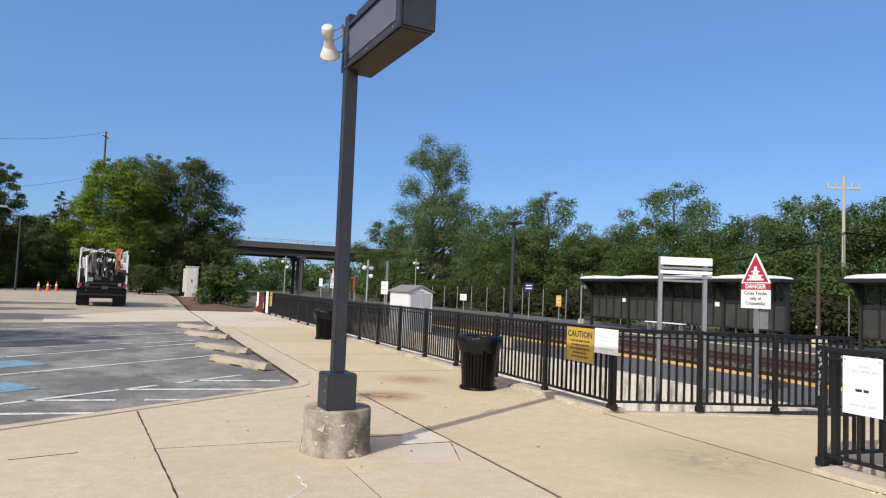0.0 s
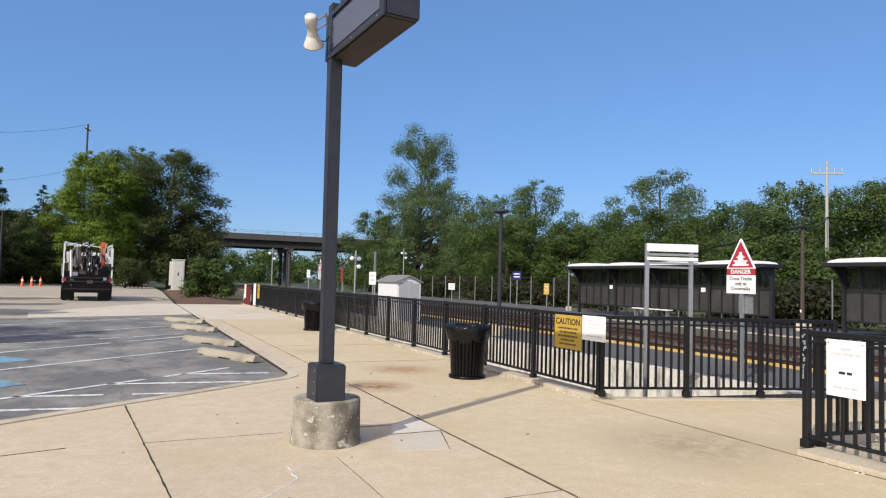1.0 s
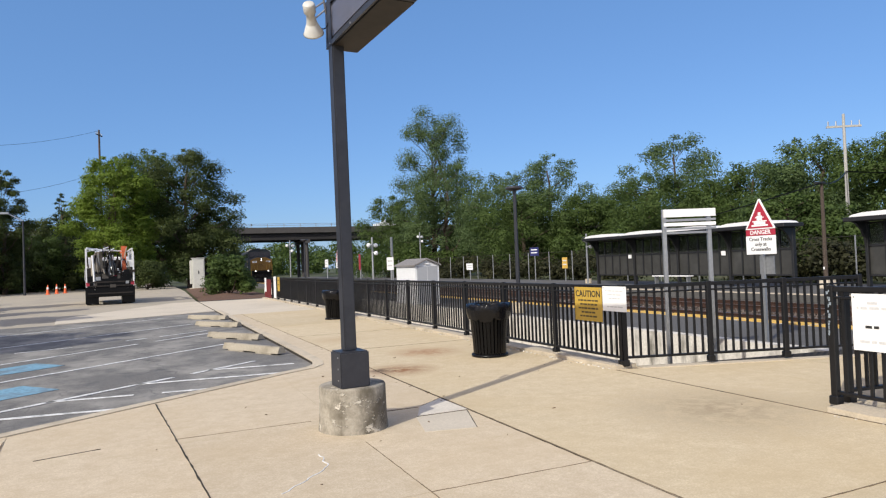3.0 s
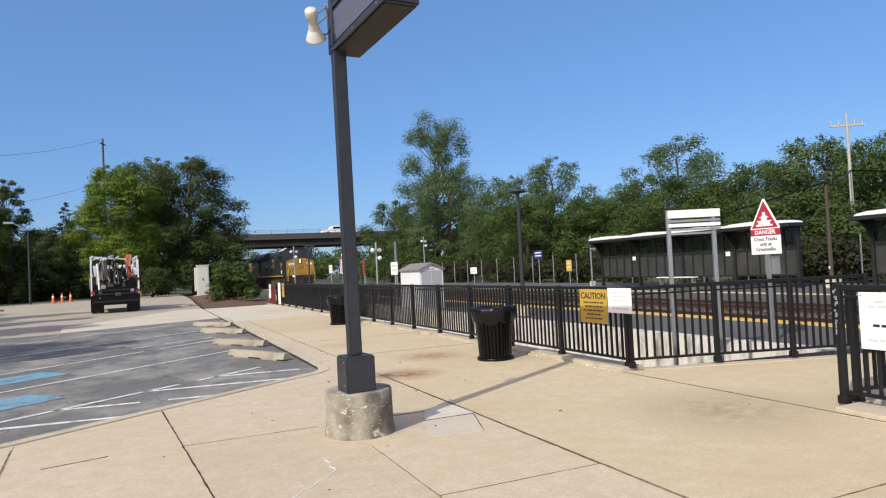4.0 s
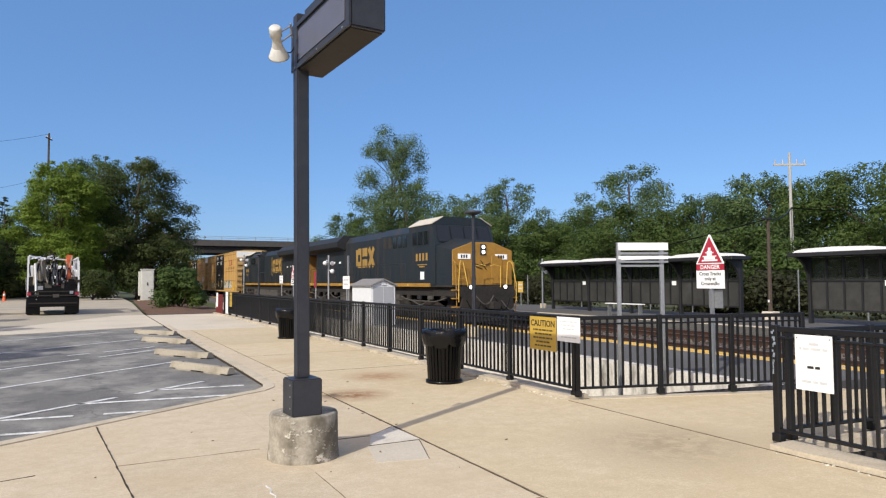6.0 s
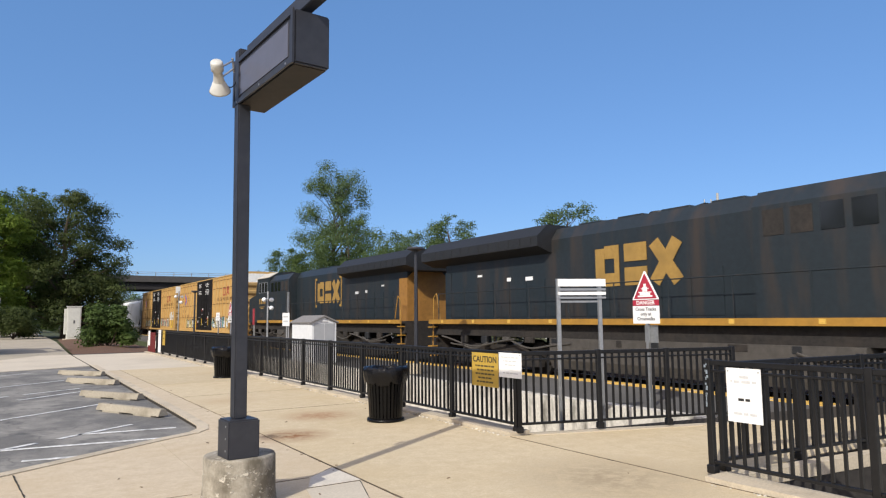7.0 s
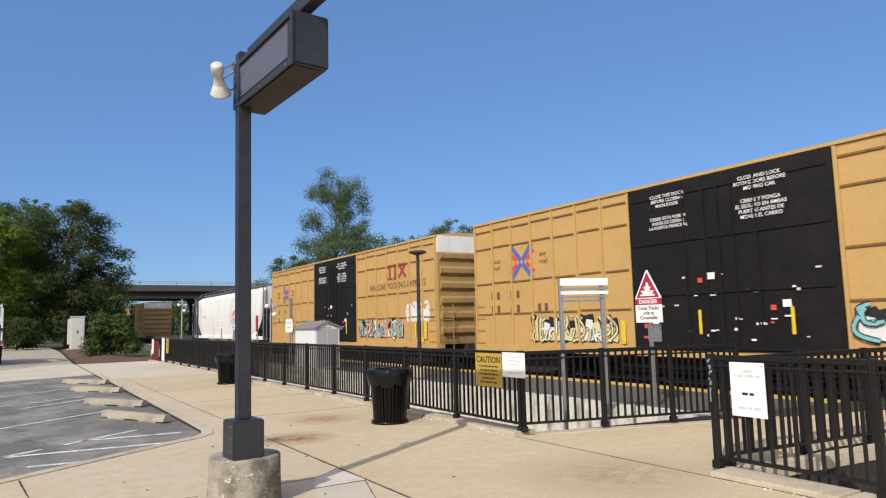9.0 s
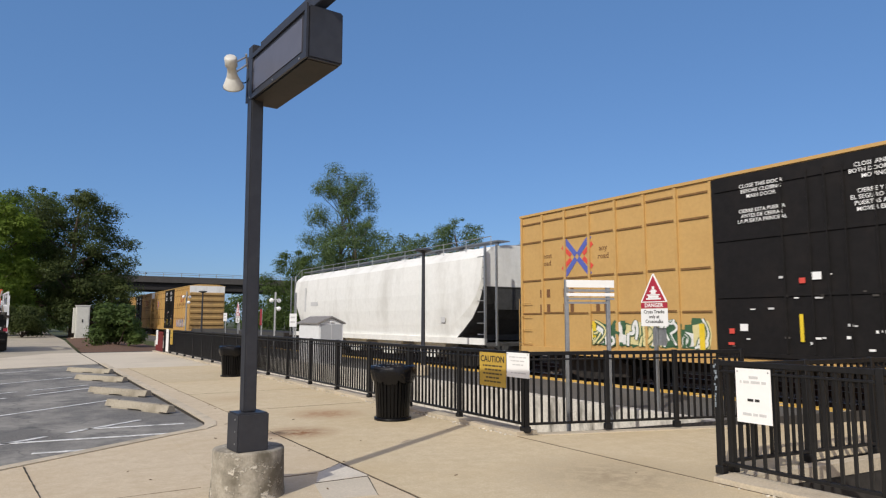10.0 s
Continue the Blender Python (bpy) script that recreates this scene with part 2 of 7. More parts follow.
def footing_material():
    """Old cast footing: brown weather stains, grey cement, pale spalls where the skin has come off."""
    m = bpy.data.materials.new("stained footing concrete")
    m.use_nodes = True
    nt = m.node_tree
    b = nt.nodes["Principled BSDF"]
    fine = noise_tex(nt, 45.0, 5.0, 0.7)
    col = ramp(nt, fine, [(0.3, (0.27, 0.24, 0.19)), (0.7, (0.40, 0.365, 0.30))])
    col = mix(nt, ramp(nt, noise_tex(nt, 3.2, 5.0, 0.65, (1, 1, 0.7)), [(0.42, (0, 0, 0)), (0.60, (0.9, 0.9, 0.9))]), col, (0.105, 0.090, 0.064))
    spall = ramp(nt, noise_tex(nt, 9.0, 7.0, 0.75, (1, 1, 1.6)), [(0.56, (0, 0, 0)), (0.61, (0.95, 0.95, 0.95))])
    col = mix(nt, spall, col, (0.60, 0.55, 0.46))
    nt.links.new(col, b.inputs["Base Color"])
    b.inputs["Roughness"].default_value = 0.93
    bp = nt.nodes.new("ShaderNodeBump")
    bp.inputs["Strength"].default_value, bp.inputs["Distance"].default_value = 0.8, 0.012
    both = mix(nt, 0.6, fine, spall)
    nt.links.new(both, bp.inputs["Height"])
    nt.links.new(bp.outputs["Normal"], b.inputs["Normal"])
    return m


M_FOOTING = footing_material()
M_HORN = material("off-white horn plastic", (0.55, 0.545, 0.51), 0.45, grain=0.06, scale=10)
M_STEEL = material("galvanised steel", (0.42, 0.43, 0.44), 0.4, 0.75, grain=0.12, scale=20)
M_WHITE = material("white sign face", (0.84, 0.84, 0.83), 0.5, grain=0.03, scale=8)
M_CAUTION = material("amber sign face", (0.47, 0.31, 0.05), 0.5, grain=0.08, scale=8, stain=0.2, stain_color=(0.4, 0.27, 0.06))
M_CAUTIONINK = material("faded black print", (0.07, 0.052, 0.022), 0.6)
M_INK = material("black sign ink", (0.02, 0.02, 0.02), 0.6)
M_INKGREY = material("faded grey ink", (0.56, 0.56, 0.56), 0.6)
M_RED = material("red sign face", (0.40, 0.025, 0.050), 0.5, grain=0.06, scale=8)
M_WALL = material("streaked retaining concrete", (0.60, 0.57, 0.51), 0.92, grain=0.18, scale=25, stain=0.95, stain_color=(0.13, 0.12, 0.10), stain_scale=2.6, bump=0.5, stretch=(1, 1.3, 0.45))
M_DARKWALL = material("dark trench wall", (0.030, 0.026, 0.023), 0.9, grain=0.4, scale=8, stain=0.6, stain_color=(0.06, 0.05, 0.042), stain_scale=1.5)
M_SHELTER = material("dark bronze shelter metal", (0.015, 0.015, 0.016), 0.5, grain=0.2, scale=10)
M_SHPANEL = material("smoky shelter panel", (0.045, 0.044, 0.040), 0.35, grain=0.25, scale=3, stain=0.4, stain_color=(0.1, 0.1, 0.095), stain_scale=1.2)
M_SHROOF = material("white shelter roof", (0.78, 0.78, 0.77), 0.5, grain=0.05, scale=5)
M_SHED = material("white shed siding", (0.72, 0.73, 0.74), 0.6, grain=0.05, scale=6)
M_SHEDGREY = material("light grey shed door, darkened for shade", (0.36, 0.37, 0.39), 0.6, grain=0.05, scale=6)
M_SHINGLE = material("grey shingle", (0.20, 0.19, 0.185), 0.9, grain=0.3, scale=20)
M_BARK = material("bark", (0.085, 0.062, 0.045), 0.95, grain=0.4, scale=14, bump=0.8)
M_TIMBER = material("utility pole timber", (0.27, 0.24, 0.20), 0.9, grain=0.3, scale=12, stretch=(1, 1, 0.1))
M_ORANGE = material("safety orange", (0.75, 0.14, 0.04), 0.55, grain=0.1, scale=8)
M_CABINET = material("beige cabinet paint", (0.55, 0.55, 0.50), 0.5, grain=0.08, scale=6, stain=0.2, stain_color=(0.35, 0.33, 0.28))
M_BRIDGE = material("weathered girder steel", (0.022, 0.02, 0.02), 0.8, grain=0.2, scale=3, stain=0.4, stain_color=(0.08, 0.07, 0.06), stain_scale=0.4)
M_PARAPET = material("bridge parapet concrete", (0.07, 0.065, 0.062), 0.9, grain=0.15, scale=3, stain=0.4, stain_color=(0.1, 0.1, 0.095), stain_scale=0.5)
# yellow-green of the large tree, with the sunlight put into it
M_LEAF_SUN = leaf_material("yellow-green leaves, sunlight in the colour", (0.135, 0.215, 0.030), (0.20, 0.285, 0.048))
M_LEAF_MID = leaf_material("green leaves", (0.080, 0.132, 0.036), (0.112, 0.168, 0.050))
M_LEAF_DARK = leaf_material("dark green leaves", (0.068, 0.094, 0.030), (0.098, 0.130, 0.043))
M_LEAF_SOFT = leaf_material("feathery green leaves", (0.100, 0.160, 0.062), (0.142, 0.205, 0.088))
M_LEAF_SCRUB = leaf_material("dull scrub leaves", (0.040, 0.044, 0.022), (0.078, 0.080, 0.040))
M_LEAF_PINE = leaf_material("pine needles", (0.026, 0.048, 0.020), (0.06, 0.088, 0.036))


# ---- building helpers ----
def bx(bm, x0, y0, z0, x1, y1, z1, m=None):
    t = Matrix.Translation(((x0 + x1) / 2, (y0 + y1) / 2, (z0 + z1) / 2)) @ Matrix.Diagonal((abs(x1 - x0), abs(y1 - y0), abs(z1 - z0), 1))
    return bmesh.ops.create_cube(bm, size=1.0, matrix=(m @ t) if m else t)["verts"]


def rod(bm, a, b, r0, r1=None, seg=8, caps=True):
    a, b = Vector(a), Vector(b)
    d = b - a
    q = d.to_track_quat("Z", "Y").to_matrix().to_4x4()
    return bmesh.ops.create_cone(bm, cap_ends=caps, segments=seg, radius1=r0, radius2=r0 if r1 is None else r1, depth=d.length,
                                 matrix=Matrix.Translation((a + b) / 2) @ q)["verts"]


def tube(bm, pts, r, seg=6):
    """One bent round tube through the points."""
    pts = [Vector(p) for p in pts]
    rings = []
    for i, p in enumerate(pts):
        d = (pts[min(i + 1, len(pts) - 1)] - pts[max(i - 1, 0)]).normalized()
        u = d.orthogonal() if not rings else (last - d * last.dot(d))
        u = last = u.normalized()
        v = d.cross(u)
        rings.append([bm.verts.new(p + (u * math.cos(g) + v * math.sin(g)) * r) for g in [k * math.tau / seg for k in range(seg)]])
    for p, q in zip(rings, rings[1:]):
        for i in range(seg):
            bm.faces.new((p[i], p[(i + 1) % seg], q[(i + 1) % seg], q[i]))
    bm.faces.new(rings[0][::-1])
    bm.faces.new(rings[-1])


def bar(bm, a, b, w, h=None):
    """A square bar from a to b."""
    a, b = Vector(a), Vector(b)
    d = b - a
    q = d.to_track_quat("Z", "Y").to_matrix().to_4x4()
    return bmesh.ops.create_cube(bm, size=1.0, matrix=Matrix.Translation((a + b) / 2) @ q @ Matrix.Diagonal((w, h or w, d.length, 1)))["verts"]


def prism(bm, pts, axis, lo, hi):
    """A closed outline swept along an axis. axis 'x': outline in (y, z); 'y': in (x, z); 'z': in (x, y)."""
    def place(u, v, s):
        return {"x": (s, u, v), "y": (u, s, v), "z": (u, v, s)}[axis]
    a = [bm.verts.new(place(u, v, lo)) for u, v in pts]
    b = [bm.verts.new(place(u, v, hi)) for u, v in pts]
    n = len(pts)
    fs = [bm.faces.new(a), bm.faces.new(b[::-1])] + [bm.faces.new((a[i], b[i], b[(i + 1) % n], a[(i + 1) % n])) for i in range(n)]
    bmesh.ops.recalc_face_normals(bm, faces=fs)


def soften(bm, width, seg=1):
    bmesh.ops.bevel(bm, geom=bm.edges[:], offset=width, segments=seg, affect="EDGES", clamp_overlap=True)


def mesh_of(name, bm, mat, smooth=False):
    me = bpy.data.meshes.new(name)
    bm.to_mesh(me)
    bm.free()
    me.materials.append(mat)
    if smooth:
        me.polygons.foreach_set("use_smooth", [True] * len(me.polygons))
    return me


def part(name, bm, mat, parent=None, label="", at=None, smooth=False):
    me = bm if isinstance(bm, bpy.types.Mesh) else mesh_of(name, bm, mat, smooth)
    ob = new(name, me)
    ob.parent = parent
    if at is not None:
        ob.matrix_basis = at
    return tagged(ob, label)


def thing(name, at, label, category, group="", kind=""):
    ob = new(name)
    ob.empty_display_size = 0.2
    ob.matrix_basis = at
    return tagged(ob, label, category, group, kind)


def box_part(name, dims, mat, parent, label="", bevel=0.0, at=None):
    bm = bmesh.new()
    bx(bm, *dims)
    if bevel:
        soften(bm, bevel)
    return part(name, bm, mat, parent, label, at)


def structure(name, bm, mat, label, category=""):
    return tagged(part(name, bm, mat), label, category, "", "structure")


FACE = Matrix(((0, 0, -1, 0), (-1, 0, 0, 0), (0, 1, 0, 0), (0, 0, 0, 1)))  # text plane turned to look towards -x


def lettering(words, size, mat, bold=0.0):
    cu = bpy.data.curves.new("lettering", "FONT")
    cu.body, cu.size, cu.align_x, cu.align_y = words, size, "CENTER", "CENTER"
    cu.offset, cu.extrude, cu.space_line, cu.resolution_u = bold, 0.0015, 1.0, 2
    ob = new("lettering", cu)
    me = bpy.data.meshes.new_from_object(ob.evaluated_get(bpy.context.evaluated_depsgraph_get()))
    bpy.data.objects.remove(ob)
    me.materials.append(mat)
    return me


# ---- ground: one sheet with the drainage trench and the track bed pressed into it ----
RAIL_Z = -0.30
TRACK_X = (14.85, 18.95)
FENCE_X = 5.72
PATH_Y0, PATH_Y1 = 4.15, 6.75


def ground():
    bm = bmesh.new()
    cuts = [(-700, -0.3), (-60, -0.3), (5.95, -0.3), (5.97, -3.3), (9.78, -3.3), (9.80, -0.3), (13.12, -0.3), (13.2, -0.62), (20.6, -0.62), (20.7, -0.3), (45, -0.3), (800, -0.3)]
    ys = [-500, -60, 0, 20, 40, 80, 200, 900]
    grid = [[bm.verts.new((x, y, z)) for x, z in cuts] for y in ys]
    for i in range(len(ys) - 1):
        for j in range(len(cuts) - 1):
            bm.faces.new((grid[i][j], grid[i][j + 1], grid[i + 1][j + 1], grid[i + 1][j]))
    structure("ground", bm, M_GRASS, "dry patchy grass and bare soil ground", "ground")


ground()


def slab_box(bm, poly, z0, z1):
    prism(bm, poly, "z", z0, z1)


def clip(poly, a, b, c):
    """Keeps the side a*x + b*y <= c of a convex outline."""
    out = []
    for i, p in enumerate(poly):
        q = poly[(i + 1) % len(poly)]
        dp, dq = a * p[0] + b * p[1] - c, a * q[0] + b * q[1] - c
        if dp <= 0:
            out.append(p)
        if dp * dq < 0:
            s = dp / (dp - dq)
            out.append((p[0] + s * (q[0] - p[0]), p[1] + s * (q[1] - p[1])))
    return out


KA, KB = -0.686, 1.0            # the slanting kerb: KA*x + KB*y = KC
KC = 7.66 + 0.686 * 1.07


def pavement():
    base = bmesh.new()
    slab_box(base, [(-12, -14), (2.44, -14), (2.44, 9.9), (-1.07, 7.5), (-12, 0.0)], -0.3, -0.006)
    slab_box(base, [(2.44, -14), (5.95, -14), (5.95, 36), (2.44, 36)], -0.3, -0.006)
    slab_box(base, [(5.95, PATH_Y0 - 0.1), (13.1, PATH_Y0 - 0.1), (13.1, PATH_Y1 - 0.9), (5.95, PATH_Y1 + 0.3)], -0.35, -0.006)
    walkway = structure("pavement", base, M_JOINT, "joint bed of the tan concrete walkway", "pavement")
    xs = [-11.3, -8.5, -5.7, -2.9, -1.06, 0.20, 1.73, 3.0]
    ys = [-12.2, -9.4, -6.6, -3.8, -1.2, 1.4, 4.0, 6.4, 9.2]
    cells = []
    for i in range(len(xs) - 1):
        for j in range(len(ys)):
            y0, y1 = ys[j], (ys[j + 1] if j + 1 < len(ys) else 12.0)
            cells.append([(xs[i], y0), (xs[i + 1], y0), (xs[i + 1], y1), (xs[i], y1)])
    strip = [-12.2, -8.2, -4.2, -1.0, 2.72, 8.6, 11.4, 14.4, 17.4, 20.4, 23.4]
    for y0, y1 in zip(strip, strip[1:]):
        cells.append([(3.0, y0), (5.6, y0), (5.6, y1), (3.0, y1)])
    cells.append([(2.62, 10.06), (3.0, 10.31), (3.0, 12.0), (2.62, 12.0)])
    for y0, y1 in zip((12.0, 15.0, 18.0, 21.0), (15.0, 18.0, 21.0, 23.4)):
        cells.append([(2.62, y0), (3.0, y0), (3.0, y1), (2.62, y1)])
    gap = 0.0018
    for cell in cells:
        if cell[1][0] <= 3.0:
            cell = clip(cell, KA, KB, KC - 0.17) if cell[0][0] < 2.6 else cell
            if cell and cell[0][0] < 2.6 and max(p[1] for p in cell) > 8.0:
                cell = clip(cell, KA, KB, KC - 0.16)
        if len(cell) < 3:
            continue
        cx, cy = sum(p[0] for p in cell) / len(cell), sum(p[1] for p in cell) / len(cell)
        w = max(abs(p[0] - cx) for p in cell) + 1e-6
        h = max(abs(p[1] - cy) for p in cell) + 1e-6
        poly = [(cx + (p[0] - cx) * (1 - gap / w), cy + (p[1] - cy) * (1 - gap / h)) for p in cell]
        # the older joints on the lot's side run a little askew
        poly = [(px + 0.095 * (-0.5 < px < 0.6) + (0.0784 * (6.4 - py) if px < 0.6 else 0.0) + (0.0 if px < 0.6 or px > 1.6 else 0.04 * (6.4 - py)), py) for px, py in poly]
        bm = bmesh.new()
        slab_box(bm, poly, -0.06, random.uniform(-0.001, 0.004))
        part("slab", bm, M_SLAB_OLD if cx < 3.0 else M_SLAB, walkway)
    # the crossing path over the trench and the pale walk beyond the lot
    for x0, x1 in ((5.618, 8.0), (8.012, 10.4), (10.412, 13.0)):
        bm = bmesh.new()
        slab_box(bm, [(x0, PATH_Y0 - 0.05), (x1, PATH_Y0 - 0.25 * (x0 > 6)), (x1, PATH_Y1 - 0.33 * (x1 - 5.75)+ 0.25), (x0, PATH_Y1 - 0.33 * (x0 - 5.75) + 0.25)], -0.06, 0.0)
        part("slab", bm, M_SLAB, walkway)
    for y0, y1 in zip((23.4, 26.4, 29.4, 32.4), (26.4, 29.4, 32.4, 35.2)):
        for x0, x1 in ((2.46, 4.1), (4.1, 5.6)):
            bm = bmesh.new()
            slab_box(bm, [(x0 + gap, y0 + gap), (x1 - gap, y0 + gap), (x1 - gap, y1 - gap), (x0 + gap, y1 - gap)], -0.06, 0.0)
            part("slab", bm, M_SLAB_PALE, walkway)
    m = bmesh.new()
    prev = None
    for k in range(19):
        s = k / 18
        p = Vector((0.86 + 0.42 * min(1.0, s * 1.7) + 0.014 * math.sin(k * 1.7) + 0.05 * max(0.0, s - 0.6), 4.46 + 0.66 * s + 0.12 * s * s, 0.0045))
        if prev:
            bar(m, prev, p, 0.009, 0.004)
        prev = p
    part("chalk_line", m, M_LINE, walkway, "thin white squiggle on the slab")
    # dirt-filled joints, uneven in width
    def joint(a, b, w, mat=M_JOINTTAN):
        a, b = Vector((*a, 0)), Vector((*b, 0))
        n = max(2, int((b - a).length / 0.09))
        d = (b - a).normalized()
        s = Vector((-d.y, d.x, 0))
        m = bmesh.new()
        rows = []
        for k in range(n + 1):
            p = a.lerp(b, k / n) + s * random.uniform(-0.003, 0.003)
            hw = w * random.uniform(0.15, 0.6)
            rows.append([m.verts.new(p + s * o + Vector((0, 0, z))) for o, z in ((-hw, 0.0), (-hw, 0.0055), (hw, 0.0055), (hw, 0.0))])
        for p, q in zip(rows, rows[1:]):
            for i in range(3):
                m.faces.new((p[i], q[i], q[i + 1], p[i + 1]))
        part("joint", m, mat, walkway)
    for a, b, w in (((3.0, -8.0), (3.0, 23.4), 0.014), ((5.61, 2.7), (5.61, 7.0), 0.016), ((1.73, -3), (1.73, 5.4), 0.006), ((1.73, 4.0), (3.0, 4.0), 0.008),
                    ((0.3, 6.4), (1.5, 6.4), 0.011), ((3.0, 2.72), (5.6, 2.72), 0.012), ((2.1, 6.42), (2.6, 6.4), 0.012), ((-1.02, 5.6), (-1.13, 7.2), 0.012),
                    ((3.0, 11.4), (5.6, 11.4), 0.010), ((3.0, 14.4), (5.6, 14.4), 0.010)):
        joint(a, b, w)
    joint((5.612, 2.0), (5.612, 7.0), 0.009, M_JOINT)
    joint((0.60, 2.5), (0.15, 8.25), 0.014, M_JOINT)
    joint((-0.78, 6.3), (-0.3, 6.42), 0.010, M_JOINT)
    joint((2.985, 3.0), (2.99, 9.0), 0.006, M_JOINT)
    for a, b in (((2.44, 6.02), (2.97, 6.01)), ((2.975, 6.02), (2.985, 6.66)), ((2.64, 6.42), (2.97, 6.69)), ((2.74, 5.33), (2.96, 5.98))):
        joint(a, b, 0.010, M_JOINT)
    # rounded corner fill behind the kerb
    bm = bmesh.new()
    slab_box(bm, [(2.36, 9.72), (2.63, 9.92), (2.63, 10.9), (2.585, 10.5), (2.53, 10.16), (2.45, 9.95)], -0.06, 0.002)
    part("slab", bm, M_SLAB_OLD, walkway)
    # broken slab beside the lamp
    for poly, z in (([(2.62, 6.40), (2.97, 6.68), (2.985, 6.03), (2.45, 6.03)], 0.006), ([(2.28, 5.43), (2.74, 5.33), (2.97, 5.99), (2.42, 6.0)], 0.0045)):
        bm = bmesh.new()
        slab_box(bm, poly, -0.03, z)
        part("patch", bm, M_PATCH if z > 0.005 else M_SLAB_PALE, walkway, "pale repaired patch of concrete")


pavement()


def lot():
    bm = bmesh.new()
    prism(bm, [(-40, -20), (-12, 0.0), (-1.07, 7.5), (2.44, 9.95), (2.44, 26.9), (-2.3, 24.5), (-40, 19)], "z", -0.3, -0.04)
    road = structure("parking_lot", bm, M_ASPHALT, "grey worn asphalt parking lot", "parking lot")
    bm = bmesh.new()
    prism(bm, [(-45, 19), (-2.3, 24.5), (2.44, 26.9), (2.44, 36.0), (3.0, 60), (3.0, 120), (-45, 120)], "z", -0.3, -0.045)
    structure("access_road", bm, M_OLDROAD, "pale worn access road beyond the lot", "road")
    bm = bmesh.new()
    prism(bm, [(-2.6, 24.4), (2.44, 26.6), (2.44, 36.0), (1.2, 36), (-2.9, 27.6)], "z", -0.2, -0.02)
    structure("apron", bm, M_SLAB_PALE, "pale concrete apron at the lot's end", "pavement")

    rl = random.Random(33)

    def stripe(a, b, w=0.10, mat=M_LINE, name="line", z=-0.036):
        """A painted stroke, uneven in width and worn through here and there."""
        a, b = Vector((*a, z)), Vector((*b, z))
        n = (b - a).normalized().cross(Vector((0, 0, 1))) * w / 2
        m = bmesh.new()
        steps = max(2, int((b - a).length / 0.16))
        last = None
        for k in range(steps + 1):
            p = a.lerp(b, k / steps)
            if rl.random() < 0.015:
                last = None
                continue
            lo, hi = n * rl.uniform(0.62, 1.0), n * rl.uniform(0.62, 1.0)
            row = [m.verts.new(q) for q in (p - lo, p - lo * 0.98 + Vector((0, 0, 0.004)), p + hi * 0.98 + Vector((0, 0, 0.004)), p + hi)]
            if last:
                for i in range(3):
                    m.faces.new((last[i], row[i], row[i + 1], last[i + 1]))
            last = row
        part(name, m, mat, road)

    # slanting stall lines; hatching fills the strip next to the kerb
    for x0, y0, x1, y1, w in ((-9.0, 5.78, 1.6, 14.53, 0.10), (-9.0, 8.2, 1.45, 17.33, 0.10), (-0.36, 16.95, 1.48, 18.15, 0.09), (-2.4, 16.0, -1.4, 16.35, 0.08),
                              (-9.0, 12.4, 1.3, 20.85, 0.10), (-9.0, 16.3, 0.6, 24.4, 0.10), (-9.0, 3.44, 1.7, 11.42, 0.10)):
        stripe((x0, y0), (x1, y1), w)
    for k in range(9):
        c = 11.0 - 0.87 * k
        xa, xb = (c - 10.2) / 0.887, min(2.2, (c - 8.53) / 0.826)
        stripe((xa, c - 0.14 * xa), (xb, c - 0.14 * xb), 0.10)
    for cx, cy in ((-1.95, 10.2), (-2.15, 12.95)):
        bm2 = bmesh.new()
        bx(bm2, -0.85, -0.42, -0.037, 0.85, 0.42, -0.033, pose(cx, cy, 0, 0, 0, 38))
        part("blue_marking", bm2, M_BLUE, road, "worn blue accessible parking marking")

    # kerbs: slanting, a rounded corner, then straight along the walkway
    kerb = thing("kerb", pose(0, 0, 0), "weathered concrete kerb along the parking lot", "kerb", kind="structure")
    pts = [(-12.0, KC - 0.686 * 12.0)]
    for k in range(7):
        x = -9.0 + k * 1.8
        pts.append((x, KC + 0.686 * x))
    pts += [(2.2, KC + 0.686 * 2.15), (2.36, 10.08), (2.44, 10.45)] + [(2.46 + 0.005 * k, 11.8 + 2.45 * k) for k in range(7)]
    for a, b in zip(pts, pts[1:]):
        m = bmesh.new()
        d = Vector((b[0] - a[0], b[1] - a[1], 0))
        n = Vector((d.y, -d.x, 0)).normalized() * 0.16
        e = d.normalized() * 0.005
        quad = [(a[0] + e.x, a[1] + e.y), (b[0] - e.x, b[1] - e.y), (b[0] + n.x - e.x, b[1] + n.y - e.y), (a[0] + n.x + e.x, a[1] + n.y + e.y)]
        prism(m, quad, "z", -0.2, 0.012)
        part("kerb_stone", m, M_KERB, kerb)
        if 2.1 < b[0] and b[1] < 10.6:
            m = bmesh.new()
            c = (b[0] + n.x * 0.52, b[1] + n.y * 0.52)
            rod(m, (*c, -0.2), (*c, 0.009), 0.085, seg=16)
            part("kerb_stone", m, M_KERB, kerb)


lot()


